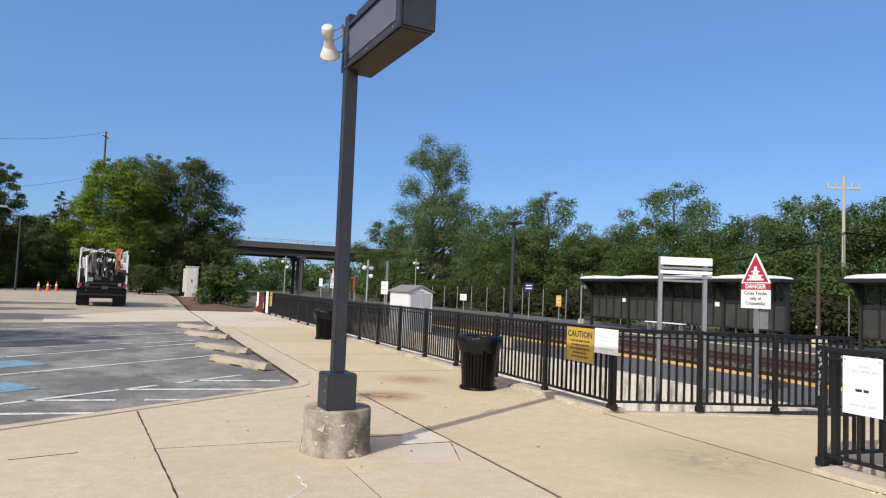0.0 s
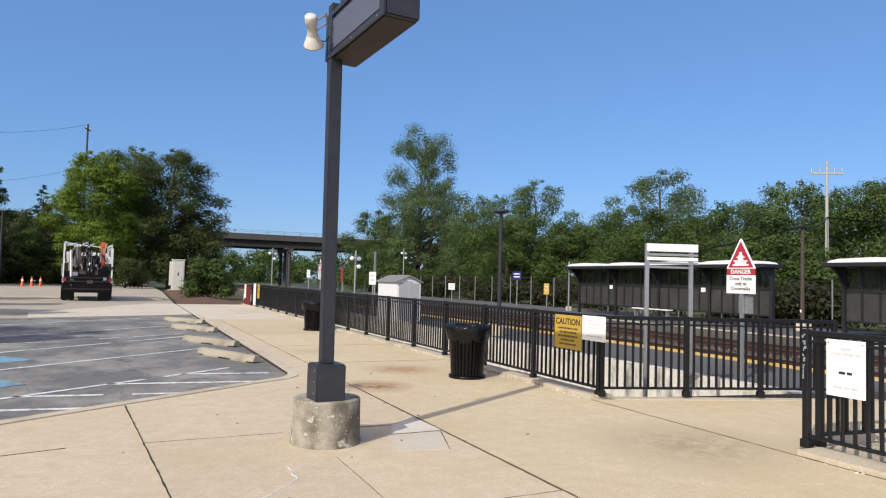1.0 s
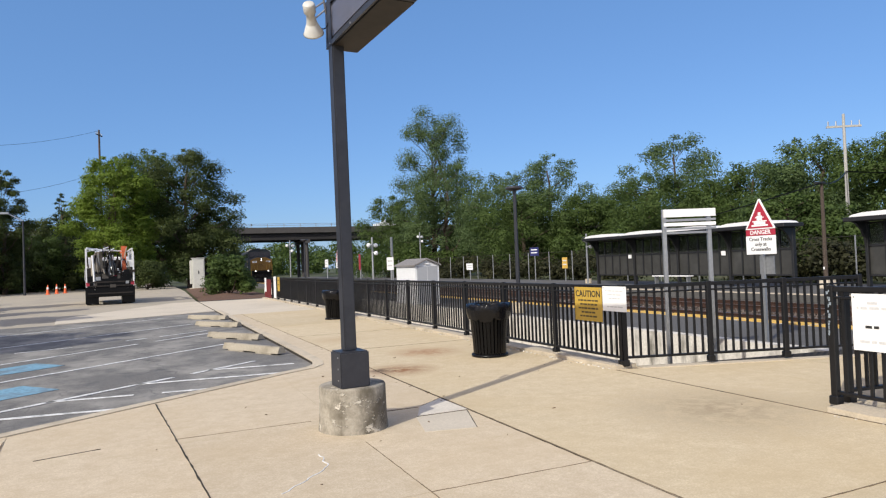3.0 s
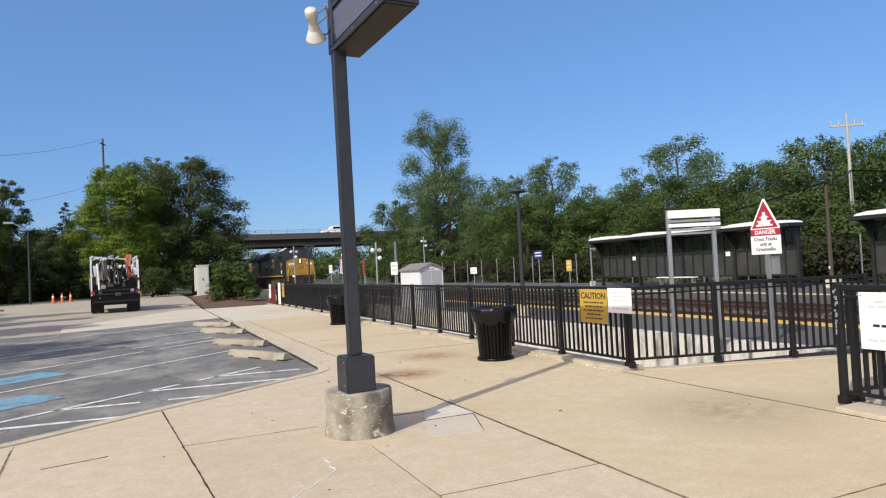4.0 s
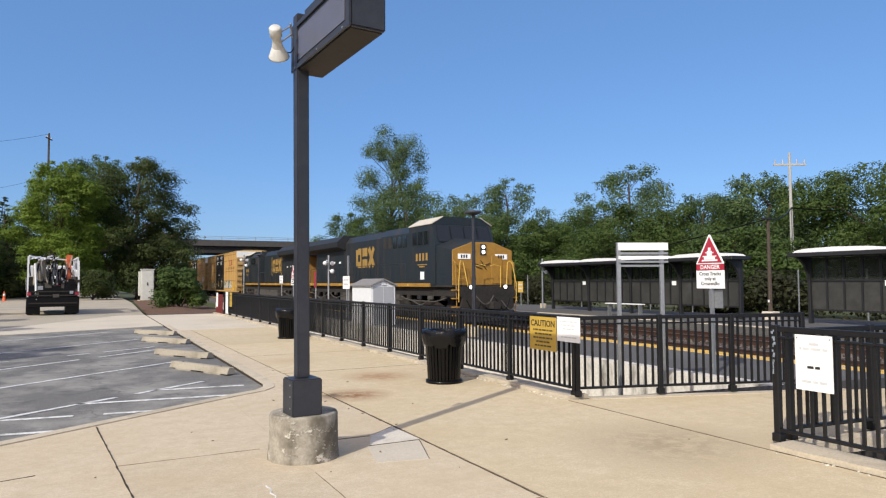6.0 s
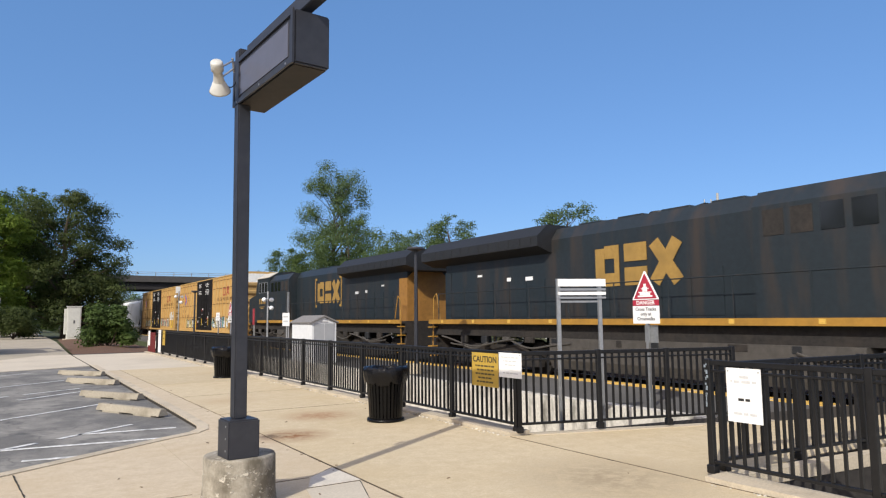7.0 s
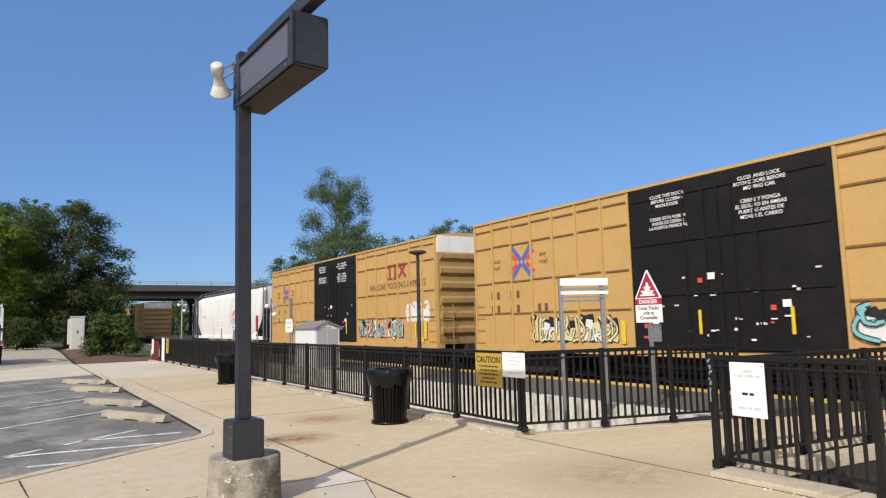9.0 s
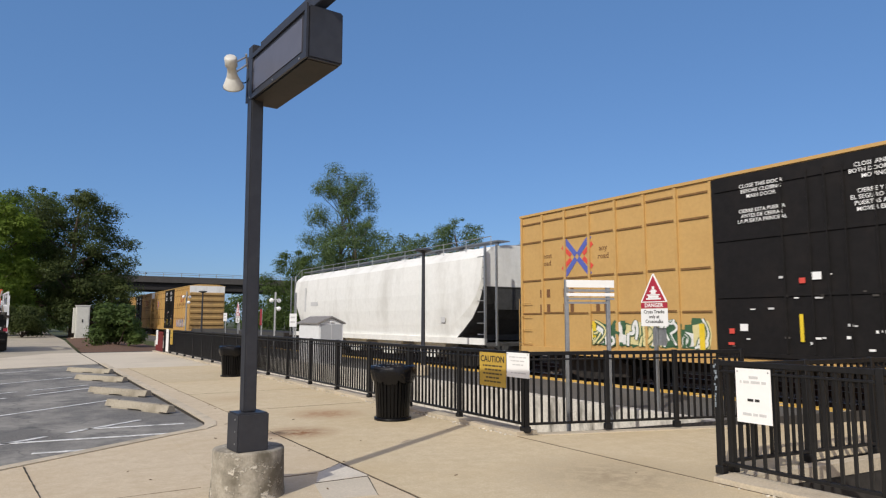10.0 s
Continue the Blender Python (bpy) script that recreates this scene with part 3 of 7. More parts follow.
def platform():
    bm = bmesh.new()
    bx(bm, 9.82, -60, -0.9, 12.55, 120, -0.12)
    near = structure("platform_near", bm, M_PLATFORM, "dark asphalt station platform", "platform")
    bm = bmesh.new()
    bx(bm, 12.55, -60, -0.9, 13.12, 120, -0.125)
    part("edge_strip", bm, M_KERB, near)
    for k in range(62):
        y = -12 + k * 0.62
        m = bmesh.new()
        bx(m, 12.6, y, -0.13, 13.1, y + (0.44 if k % 3 else 0.56), -0.112)
        part("tactile_tile", m, M_YELLOW, near)
    bm = bmesh.new()
    bx(bm, 12.6, 26.5, -0.13, 13.1, 110, -0.112)
    part("edge_paint", bm, M_YELLOW, near)
    bm = bmesh.new()
    bx(bm, 9.58, -60, -3.4, 9.818, PATH_Y0 - 0.4, -0.10)
    bx(bm, 9.58, PATH_Y1 - 1.0, -1.1, 9.818, 60, -0.10)
    structure("retaining_wall", bm, M_WALL, "stained pale concrete retaining wall along the platform", "wall")
    bm = bmesh.new()
    bx(bm, 5.65, 7.03, -1.3, 5.955, 36.0, 0.02)
    bx(bm, 5.65, -14, -3.4, 5.955, 4.09, 0.02)
    fk = structure("fence_kerb", bm, M_KERB, "chipped concrete kerb under the fence", "kerb")
    rk = random.Random(12)
    runs = [(7.02 + 1.18 * k, 8.19 + 1.18 * k) for k in range(24)] + [(4.1 - 1.2 * k - 1.19, 4.1 - 1.2 * k) for k in range(8)]
    for y0, y1 in runs:
        m = bmesh.new()
        n = 6
        # a stone with a crumbled walkway edge
        left = [(5.615 + rk.uniform(-0.012, 0.03), y0 + 0.008 + (y1 - y0 - 0.016) * j / n) for j in range(n + 1)]
        prism(m, left + [(5.96, y1 - 0.008), (5.96, y0 + 0.008)], "z", -0.04, 0.044 + rk.uniform(-0.008, 0.01))
        part("kerb_stone", m, M_KERB, fk)
    bm = bmesh.new()
    prism(bm, [(5.96, PATH_Y1 + 0.13), (9.57, PATH_Y1 - 1.07), (9.57, PATH_Y1 - 0.92), (5.96, PATH_Y1 + 0.33)], "z", -1.1, 0.012)
    prism(bm, [(5.96, PATH_Y0 - 0.05), (9.57, PATH_Y0 - 0.45), (9.57, PATH_Y0 - 0.6), (5.96, PATH_Y0 - 0.2)], "z", -0.09, 0.04)
    structure("path_kerb", bm, M_KERB, "concrete kerbs beside the crossing path", "kerb")
    # trench wall and floor below the kerb, in one dark tone
    bm = bmesh.new()
    prism(bm, [(5.96, PATH_Y0 - 0.06), (9.57, PATH_Y0 - 0.46), (9.57, PATH_Y0 - 0.59), (5.96, PATH_Y0 - 0.19)], "z", -3.4, -0.09)
    bx(bm, 5.96, -60, -3.4, 9.58, 3.4, -3.2)
    structure("trench_wall", bm, M_DARKWALL, "dark wall and floor of the deep trench", "wall")
    bm = bmesh.new()
    bx(bm, 5.96, 5.3, -3.4, 9.58, 60, -0.98)
    structure("trench_floor", bm, M_OLDROAD, "concrete floor of the drainage trench", "floor")
    bm = bmesh.new()
    bx(bm, 20.6, -60, -0.9, 27.5, 120, -0.10)
    far = structure("platform_far", bm, M_PLATFORM, "grey far station platform", "platform")
    bm = bmesh.new()
    bx(bm, 20.62, -60, -0.11, 21.15, 120, -0.092)
    part("edge_strip", bm, M_KERB, far)


platform()


def tracks():
    bm = bmesh.new()
    prism(bm, [(13.15, -0.62), (13.35, -0.50), (20.4, -0.50), (20.6, -0.62)], "y", -150, 500)
    structure("ballast", bm, M_BALLAST, "rust-brown track ballast", "ballast")
    for tx in TRACK_X:
        tr = thing("railway_track", pose(tx, 0, RAIL_Z), "rusty railway track on timber ties", "railway track", "railway tracks", "structure")
        for s in (-0.7525, 0.7525):
            m = bmesh.new()
            bx(m, s - 0.07, -150, -0.17, s + 0.07, 500, -0.15)
            bx(m, s - 0.012, -150, -0.15, s + 0.012, 500, -0.04)
            bx(m, s - 0.036, -150, -0.04, s + 0.036, 500, -0.004)
            part("rail", m, M_RAIL, tr)
            m = bmesh.new()
            bx(m, s - 0.03, -150, -0.004, s + 0.03, 500, 0.0)
            part("rail_head", m, M_RAILTOP, tr)
        m = bmesh.new()
        bx(m, -1.3, -0.11, -0.30, 1.3, 0.11, -0.165)
        tie = mesh_of("tie", m, M_TIE)
        for k in range(110):
            part("tie", tie, None, tr, at=pose(0, -10 + k * 0.55, random.uniform(-0.01, 0.005), 0, 0, random.uniform(-1, 1)))


tracks()


def ballast_stones():
    """Loose ballast stones over the bed between and beside the rails, past counting."""
    rs = np.random.default_rng(61)
    n = 9000
    P = np.stack([rs.uniform(13.4, 20.4, n), rs.uniform(-6, 44, n) , np.full(n, -0.49)], axis=1)
    size = rs.uniform(0.03, 0.075, (n, 1, 1))
    corner = np.array([(1, 0, 0), (-0.5, 0.87, 0), (-0.5, -0.87, 0), (0, 0, 1.1)])[None] + rs.normal(size=(n, 4, 3)) * 0.28
    corner[:, :3, 2] = -0.15
    co = (P[:, None, :] + corner * size).reshape(-1, 3)
    base = np.arange(n)[:, None] * 4
    tri = np.concatenate([base + np.array(f) for f in ((0, 1, 3), (1, 2, 3), (2, 0, 3))], axis=1).reshape(-1, 3)
    me = bpy.data.meshes.new("ballast_stones")
    me.from_pydata(co.tolist(), [], tri.tolist())
    me.materials.append(M_STONE)
    ob = new("ballast_stones", me)
    tagged(ob, "loose rust-stained ballast stones between the rails", "ballast", "", "stuff")


ballast_stones()


def litter_bits():
    """Crumbs of concrete along the fence kerb and dry leaf scraps on the slabs, too small to count."""
    rb = random.Random(21)
    m = bmesh.new()
    for k in range(260):
        y = 7.1 + 17 * rb.random() ** 1.5 if k % 4 else rb.uniform(-2, 4)
        x = 5.60 - abs(rb.gauss(0, 0.05))
        s = rb.uniform(0.004, 0.016)
        v = bx(m, -s, -s * 0.8, 0, s, s * 0.8, s, pose(x, y, 0.004, rb.uniform(-15, 15), rb.uniform(-15, 15), rb.uniform(0, 180)))
        for q in v:
            q.co += Vector((rb.uniform(-s, s), rb.uniform(-s, s), 0)) * 0.4
    ob = part("concrete_crumbs", m, M_CHIPS)
    tagged(ob, "pale concrete crumbs strewn along the fence kerb", "debris", "", "stuff")
    m = bmesh.new()
    for k in range(44):
        x, y = (rb.uniform(-1.5, 5.4), rb.uniform(4.0, 12.0)) if k % 2 else (rb.gauss(2.98, 0.05), rb.uniform(4, 20))
        if KA * x + KB * y > KC - 0.25 and x < 2.6:
            continue
        s = rb.uniform(0.006, 0.018)
        bx(m, -s, -s * 0.45, 0, s, s * 0.45, 0.003, pose(x, y, 0.006, rb.uniform(-20, 20), rb.uniform(-20, 20), rb.uniform(0, 180)))
    ob = part("leaf_litter", m, M_DEADLEAF)
    tagged(ob, "dry brown leaf scraps scattered on the walkway", "leaf litter", "", "stuff")


litter_bits()


# ---- fences ----
def fence_bay(a, b, label, group, last=False, top=1.10, gap=0.115):
    """One bay from post to post: post, rails and pickets, standing on the kerb."""
    a, b = Vector((*a, 0)), Vector((*b, 0))
    d = b - a
    ang = math.degrees(math.atan2(d.y, d.x))
    ob = thing("fence_bay", pose(a.x, a.y, 0.04, 0, 0, ang), label, "fence", group)
    n = d.length
    top -= 0.04

    def post(x):
        m = bmesh.new()
        bx(m, x - 0.031, -0.031, 0.0, x + 0.031, 0.031, top + 0.0)
        soften(m, 0.006)
        p = part("post", m, M_BLACK, ob)
        m = bmesh.new()
        bx(m, x - 0.045, -0.045, -0.01, x + 0.045, 0.045, 0.07)
        soften(m, 0.008)
        part("post_foot", m, M_BLACK, p)
    post(0)
    if last:
        post(n)
    for name, z, h in (("top_rail", top - 0.035, 0.05), ("middle_rail", top - 0.115, 0.022), ("bottom_rail", 0.10, 0.03)):
        m = bmesh.new()
        bx(m, 0.032, -0.026, z - h / 2, n - 0.032, 0.026, z + h / 2)
        soften(m, 0.004)
        part(name, m, M_BLACK, ob)
    k = max(1, round(n / gap))
    pk = bmesh.new()
    bx(pk, -0.0128, -0.0128, 0.10, 0.0128, 0.0128, top - 0.05)
    me = mesh_of("picket", pk, M_BLACK)
    for i in range(1, k):
        part("picket", me, None, ob, at=pose(n * i / k, 0, 0))
    return ob


def fences():
    label = "black steel picket fence bay on a concrete kerb"
    step = 1.555
    ys = [7.07 + step * k for k in range(18)]
    for i, (y0, y1) in enumerate(zip(ys, ys[1:])):
        fence_bay((FENCE_X + 0.06, y0), (FENCE_X + 0.06, y1), label, "walkway fence bays", last=i == len(ys) - 2)
    pts = [(5.80, 7.04), (6.93, 6.68), (7.95, 6.35), (9.0, 6.01)]
    for i, (a, b) in enumerate(zip(pts, pts[1:])):
        fence_bay(a, b, "black steel picket fence bay beside the crossing path", "path fence bays", last=i == 2, gap=0.105)
    pts = [(6.05, 4.17), (7.15, 4.03), (8.25, 3.89), (9.35, 3.75)]
    for i, (a, b) in enumerate(zip(pts, pts[1:])):
        fence_bay(a, b, "black steel picket fence bay beside the crossing path", "path fence bays", last=i == 2)
    ys = [4.18, 2.7, 1.2, -0.3, -1.8, -3.3]
    for i, (y0, y1) in enumerate(zip(ys, ys[1:])):
        bay = fence_bay((5.88, y0), (5.88, y1), "black steel picket fence bay with chipped paint", "near fence bays", last=i == 4, top=1.13)
        if i == 0:
            rc = random.Random(6)
            for k in range(14):
                z = 0.62 + 0.032 * k + rc.uniform(-0.01, 0.01)
                y = -0.022 + rc.uniform(-0.012, 0.03) * (k / 14)
                box_part("paint_chip", (y, -0.034, z, y + rc.uniform(0.006, 0.022), -0.0315, z + rc.uniform(0.012, 0.04)), M_CHIP, bay, "bare chipped patch")


fences()


def plate(name, at, w, h, mat, label, rows, category="sign"):
    """A flat sign facing -x. rows: (words or None for an unreadable bar, centre height, size, material)."""
    ob = thing(name, at, label, category)
    m = bmesh.new()
    bx(m, -0.004, -w / 2, 0, 0.004, w / 2, h)
    part("panel", m, mat, ob)
    for words, z, size, ink in rows:
        if words:
            part("lettering", lettering(words, size, ink, size * 0.012), None, ob, at=Matrix.Translation((-0.0062, 0, z)) @ FACE)
        else:
            # an unreadable line: bars of word length
            at_y, k = -w * size / 2, 0
            while at_y < w * size / 2 - 0.01:
                run = min((0.07, 0.045, 0.09, 0.06)[(k + int(z * 100)) % 4], w * size / 2 - at_y)
                m = bmesh.new()
                bx(m, -0.0062, at_y, z - h * 0.024, -0.004, at_y + run, z + h * 0.024)
                part("printed_bar", m, ink, ob)
                at_y, k = at_y + run + 0.016, k + 1
    for sy in (-1, 1):
        m = bmesh.new()
        rod(m, (-0.008, sy * w * 0.44, h * 0.94), (-0.003, sy * w * 0.44, h * 0.94), 0.008, seg=6)
        part("bolt", m, M_STEEL, ob)
    return ob


plate("caution_sign", pose(5.73, 7.70, 0.585), 0.62, 0.47, M_CAUTION, "amber caution sign with black lettering on the fence",
      [("CAUTION", 0.375, 0.125, M_INK), (None, 0.285, 0.72, M_CAUTIONINK), (None, 0.23, 0.66, M_CAUTIONINK), (None, 0.175, 0.72, M_CAUTIONINK), (None, 0.12, 0.5, M_CAUTIONINK), (None, 0.065, 0.62, M_CAUTIONINK)])
plate("notice_sign", pose(5.73, 7.13, 0.745), 0.48, 0.33, M_WHITE, "white notice sign with faint print on the fence",
      [(None, 0.27, 0.75, M_INKGREY), (None, 0.22, 0.6, M_INKGREY), (None, 0.17, 0.5, M_INKGREY), (None, 0.06, 0.7, M_INKGREY)])
plate("parking_notice", pose(5.835, 3.78, 0.56), 0.35, 0.5, M_WHITE, "white rectangular notice with faded print on the near fence",
      [(None, 0.42, 0.3, M_INKGREY), (None, 0.375, 0.75, M_INKGREY), (None, 0.21, 0.34, M_INK), (None, 0.08, 0.7, M_INKGREY)])
plate("notice_sign", pose(5.745, 32.6, 0.10), 0.62, 1.02, M_WHITE, "tall white notice on the far end of the fence", [(None, 0.85, 0.6, M_INKGREY)])
plate("caution_sign", pose(5.745, 31.6, 0.45), 0.55, 0.65, M_CAUTION, "amber caution sign at the far end of the fence", [(None, 0.5, 0.7, M_INK), (None, 0.3, 0.6, M_INK)])
plate("notice_sign", pose(5.675, 34.9, 0.35), 0.5, 0.7, M_WHITE, "small white notice beside the far gate", [(None, 0.5, 0.6, M_INKGREY)])


def far_gate():
    ob = thing("gate", pose(5.7, 33.5, 0), "dark red slatted gate at the fence's end", "gate")
    for k in range(9):
        m = bmesh.new()
        bx(m, -0.02, k * 0.2, 0.06, 0.02, k * 0.2 + 0.11, 0.98)
        part("slat", m, material("gate red", (0.16, 0.02, 0.02), 0.6) if k == 0 else bpy.data.materials["gate red"], ob)
    m = bmesh.new()
    bx(m, 0.021, 0, 0.85, 0.05, 1.75, 0.92)
    bx(m, 0.021, 0, 0.15, 0.05, 1.75, 0.22)
    part("gate_frame", m, M_BLACK, ob)


far_gate()


# ---- sign lamp post ----
def sign_post():
    ob = thing("station_sign_post", pose(1.79, 5.96, 0), "dark grey steel sign post on a round concrete footing", "sign post")
    m = bmesh.new()
    prof = [(0.318, 0.0), (0.312, 0.05), (0.307, 0.09), (0.303, 0.25), (0.302, 0.385), (0.296, 0.398), (0.28, 0.402), (0.0, 0.405)]
    rings = []
    for r, z in prof[:-1]:
        rings.append([m.verts.new(((r + 0.003 * noise.noise((3 * math.cos(a), 3 * math.sin(a), z * 6))) * math.cos(a),
                                   (r + 0.003 * noise.noise((3 * math.cos(a), 3 * math.sin(a), z * 6))) * math.sin(a), z)) for a in [i * math.tau / 40 for i in range(40)]])
    for p, q in zip(rings, rings[1:]):
        for i in range(40):
            m.faces.new((p[i], p[(i + 1) % 40], q[(i + 1) % 40], q[i]))
    m.faces.new(rings[-1])
    part("footing", m, M_FOOTING, ob, "stained and chipped round concrete footing", smooth=True)
    m = bmesh.new()
    bx(m, -0.135, -0.135, 0.395, 0.135, 0.135, 0.72)
    soften(m, 0.012, 2)
    cover = part("base_cover", m, M_POLE, ob, "square dark grey base cover", at=pose(-0.045, -0.11, 0, 0, 0, 4))
    for z in (0.47, 0.57, 0.67):
        m = bmesh.new()
        rod(m, (-0.140, -0.07, z), (-0.133, -0.07, z), 0.008, seg=6)
        part("screw", m, M_STEEL, cover)
    m = bmesh.new()
    bx(m, -0.056, -0.056, 0.72, 0.056, 0.056, 3.98)
    soften(m, 0.01, 2)
    part("pole", m, M_POLE, ob, at=pose(-0.045, -0.11, 0, 0, -0.45, 4))
    # sign box, hung towards the walkway
    b = new("sign_box")
    b.parent = ob
    b.matrix_basis = pose(0.005, -0.02, 3.47, 0, 0, 3.2)
    m = bmesh.new()
    bx(m, -0.125, -1.32, 0.0, 0.165, 0.02, 0.42)
    soften(m, 0.012, 2)
    part("casing", m, M_POLE, b, "dark grey sign casing")
    m = bmesh.new()
    bx(m, -0.131, -1.21, 0.075, -0.1255, -0.075, 0.345)
    part("panel", m, M_SIGNPANEL, b, "blank grey sign panel")
    m = bmesh.new()
    bx(m, -0.11, -1.28, -0.006, 0.15, -0.02, -0.0005)
    part("underside", m, M_SIGNUNDER, b, "weathered brown underside")
    for y in (-1.30, -0.01):
        m = bmesh.new()
        bx(m, -0.142, y - 0.02, -0.004, -0.1255, y + 0.02, 0.424)
        part("frame_edge", m, M_POLE, b)
    for z in (0.02, 0.40):
        m = bmesh.new()
        bx(m, -0.142, -1.279, z - 0.02, -0.1255, -0.031, z + 0.02)
        part("frame_edge", m, M_POLE, b)
    m = bmesh.new()
    bx(m, -0.03, -1.9, 0.47, 0.07, -0.02, 0.60)
    soften(m, 0.008)
    part("arm", m, M_POLE, b, "dark steel arm over the sign")
    for y in (-1.1, -0.2):
        m = bmesh.new()
        bx(m, 0.0, y - 0.03, 0.421, 0.04, y + 0.03, 0.47)
        part("hanger", m, M_POLE, b)
    for y in (-1.2, -0.65, -0.1):
        m = bmesh.new()
        rod(m, (-0.147, y, 0.02), (-0.142, y, 0.02), 0.009, seg=6)
        part("screw", m, M_STEEL, b)
    # horn loudspeaker on a bent bracket
    h = new("horn_speaker")
    h.parent = ob
    h.matrix_basis = pose(-0.31, -0.20, 3.645, 46, -26, 0) @ Matrix.Scale(0.86, 4)
    tagged(h, "off-white horn loudspeaker")
    m = bmesh.new()
    prof = [(0.0, 0.20), (0.05, 0.20), (0.062, 0.185), (0.062, 0.10), (0.045, 0.085), (0.047, 0.03), (0.065, -0.06), (0.10, -0.135), (0.108, -0.14), (0.10, -0.128), (0.04, 0.02), (0.0, 0.03)]
    rings = [[m.verts.new((r * math.cos(a), r * math.sin(a), z)) for a in [i * math.tau / 24 for i in range(24)]] for r, z in prof if r > 0]
    for p, q in zip(rings, rings[1:]):
        for i in range(24):
            m.faces.new((p[i], p[(i + 1) % 24], q[(i + 1) % 24], q[i]))
    m.faces.new(rings[0])
    m.faces.new(rings[-1][::-1])
    bmesh.ops.recalc_face_normals(m, faces=m.faces[:])
    part("horn", m, M_HORN, h, smooth=True)
    m = bmesh.new()
    for a, c in (((0.06, 0, 0.13), (0.20, 0.06, 0.12)), ((0.05, 0, 0.02), (0.20, 0.06, 0.03)), ((0.20, 0.06, -0.01), (0.20, 0.06, 0.15))):
        rod(m, a, c, 0.010, seg=6)
    part("bracket", m, M_STEEL, h)
    m = bmesh.new()
    prev = (0.02, 0.0, 0.0)
    for k in range(1, 9):
        s = k / 8
        p = (0.02 + 0.20 * s, 0.06 * s, 0.0 - 0.16 * math.sin(math.pi * s * 0.75) )
        rod(m, prev, p, 0.006, seg=5)
        prev = p
    part("cable", m, M_CAN, h)
    m = bmesh.new()
    bx(m, -0.092, -0.02, 2.05, -0.086, 0.03, 2.22)
    part("sticker", m, M_WHITE, ob)


sign_post()


# ---- litter bins ----
def litter_bin(at):
    ob = thing("litter_bin", at, "black slatted steel litter bin with a plastic liner", "litter bin", "litter bins")
    R0, R1, Hh = 0.245, 0.315, 0.80
    m = bmesh.new()
    rod(m, (0, 0, 0.02), (0, 0, 0.05), R0 - 0.01, seg=32)
    part("base_plate", m, M_CAN, ob)
    sl = bmesh.new()
    vs = []
    for z, r in ((0.03, R0), (0.25, R0 + 0.012), (0.5, R0 + 0.030), (0.66, R0 + 0.05), (0.74, R1 + 0.005)):
        vs.append([sl.verts.new((r + dx, dy, z)) for dx, dy in ((0, -0.021), (0.007, -0.018), (0.007, 0.018), (0, 0.021))])
    for p, q in zip(vs, vs[1:]):
        for i in range(4):
            sl.faces.new((p[i], p[(i + 1) % 4], q[(i + 1) % 4], q[i]))
    sl.faces.new(vs[0])
    sl.faces.new(vs[-1][::-1])
    bmesh.ops.recalc_face_normals(sl, faces=sl.faces[:])
    me = mesh_of("slat", sl, M_CAN)
    for k in range(30):
        part("slat", me, None, ob, at=pose(0, 0, 0, 0, 0, k * 12))

    def ring(name, r, z, t, h):
        m = bmesh.new()
        a = [[m.verts.new((rr * math.cos(i * math.tau / 36), rr * math.sin(i * math.tau / 36), zz)) for i in range(36)]
             for rr, zz in ((r, z), (r + t, z), (r + t, z + h), (r, z + h))]
        for p, q in zip(a, a[1:] + a[:1]):
            for i in range(36):
                m.faces.new((p[i], p[(i + 1) % 36], q[(i + 1) % 36], q[i]))
        bmesh.ops.recalc_face_normals(m, faces=m.faces[:])
        part(name, m, M_CAN, ob, smooth=True)
    ring("foot_ring", R0 - 0.005, 0.0, 0.045, 0.04)
    ring("band", R1 - 0.012, 0.655, 0.02, 0.05)
    ring("rim", R1 - 0.05, 0.755, 0.07, 0.045)
    m = bmesh.new()
    rod(m, (0, 0, 0.06), (0, 0, 0.74), R0 - 0.03, R1 - 0.055, seg=28, caps=False)
    part("liner", m, M_BAG, ob, "black plastic liner")
    m = bmesh.new()
    for i in range(72):
        a0, a1 = i * math.tau / 72, (i + 1) * math.tau / 72
        def pt(a, r, z):
            w = noise.noise((4 * math.cos(a), 4 * math.sin(a), z * 3)) + 0.8 * noise.noise((13 * math.cos(a), 13 * math.sin(a), z * 11))
            return (r + 0.016 * w) * math.cos(a), (r + 0.016 * w) * math.sin(a), z + (0.022 if z > 0.66 else 0.05) * w
        rows = ((R1 - 0.06, 0.70), (R1 - 0.045, 0.812), (R1 + 0.02, 0.815), (R1 + 0.032, 0.78), (R1 + 0.036, 0.74), (R1 + 0.03, 0.69), (R1 + 0.022, 0.63), (R1 + 0.008, 0.575))
        for (r0, z0), (r1, z1) in zip(rows, rows[1:]):
            m.faces.new([m.verts.new(pt(a0, r0, z0)), m.verts.new(pt(a1, r0, z0)), m.verts.new(pt(a1, r1, z1)), m.verts.new(pt(a0, r1, z1))])
    bmesh.ops.remove_doubles(m, verts=m.verts[:], dist=0.0005)
    part("liner_fold", m, M_BAG, ob, "liner folded over the rim", smooth=True)
    return ob


first_bin = litter_bin(pose(4.95, 9.22, 0.002))
copy_thing(first_bin, pose(4.95, 18.5, 0.002, 0, 0, 40))


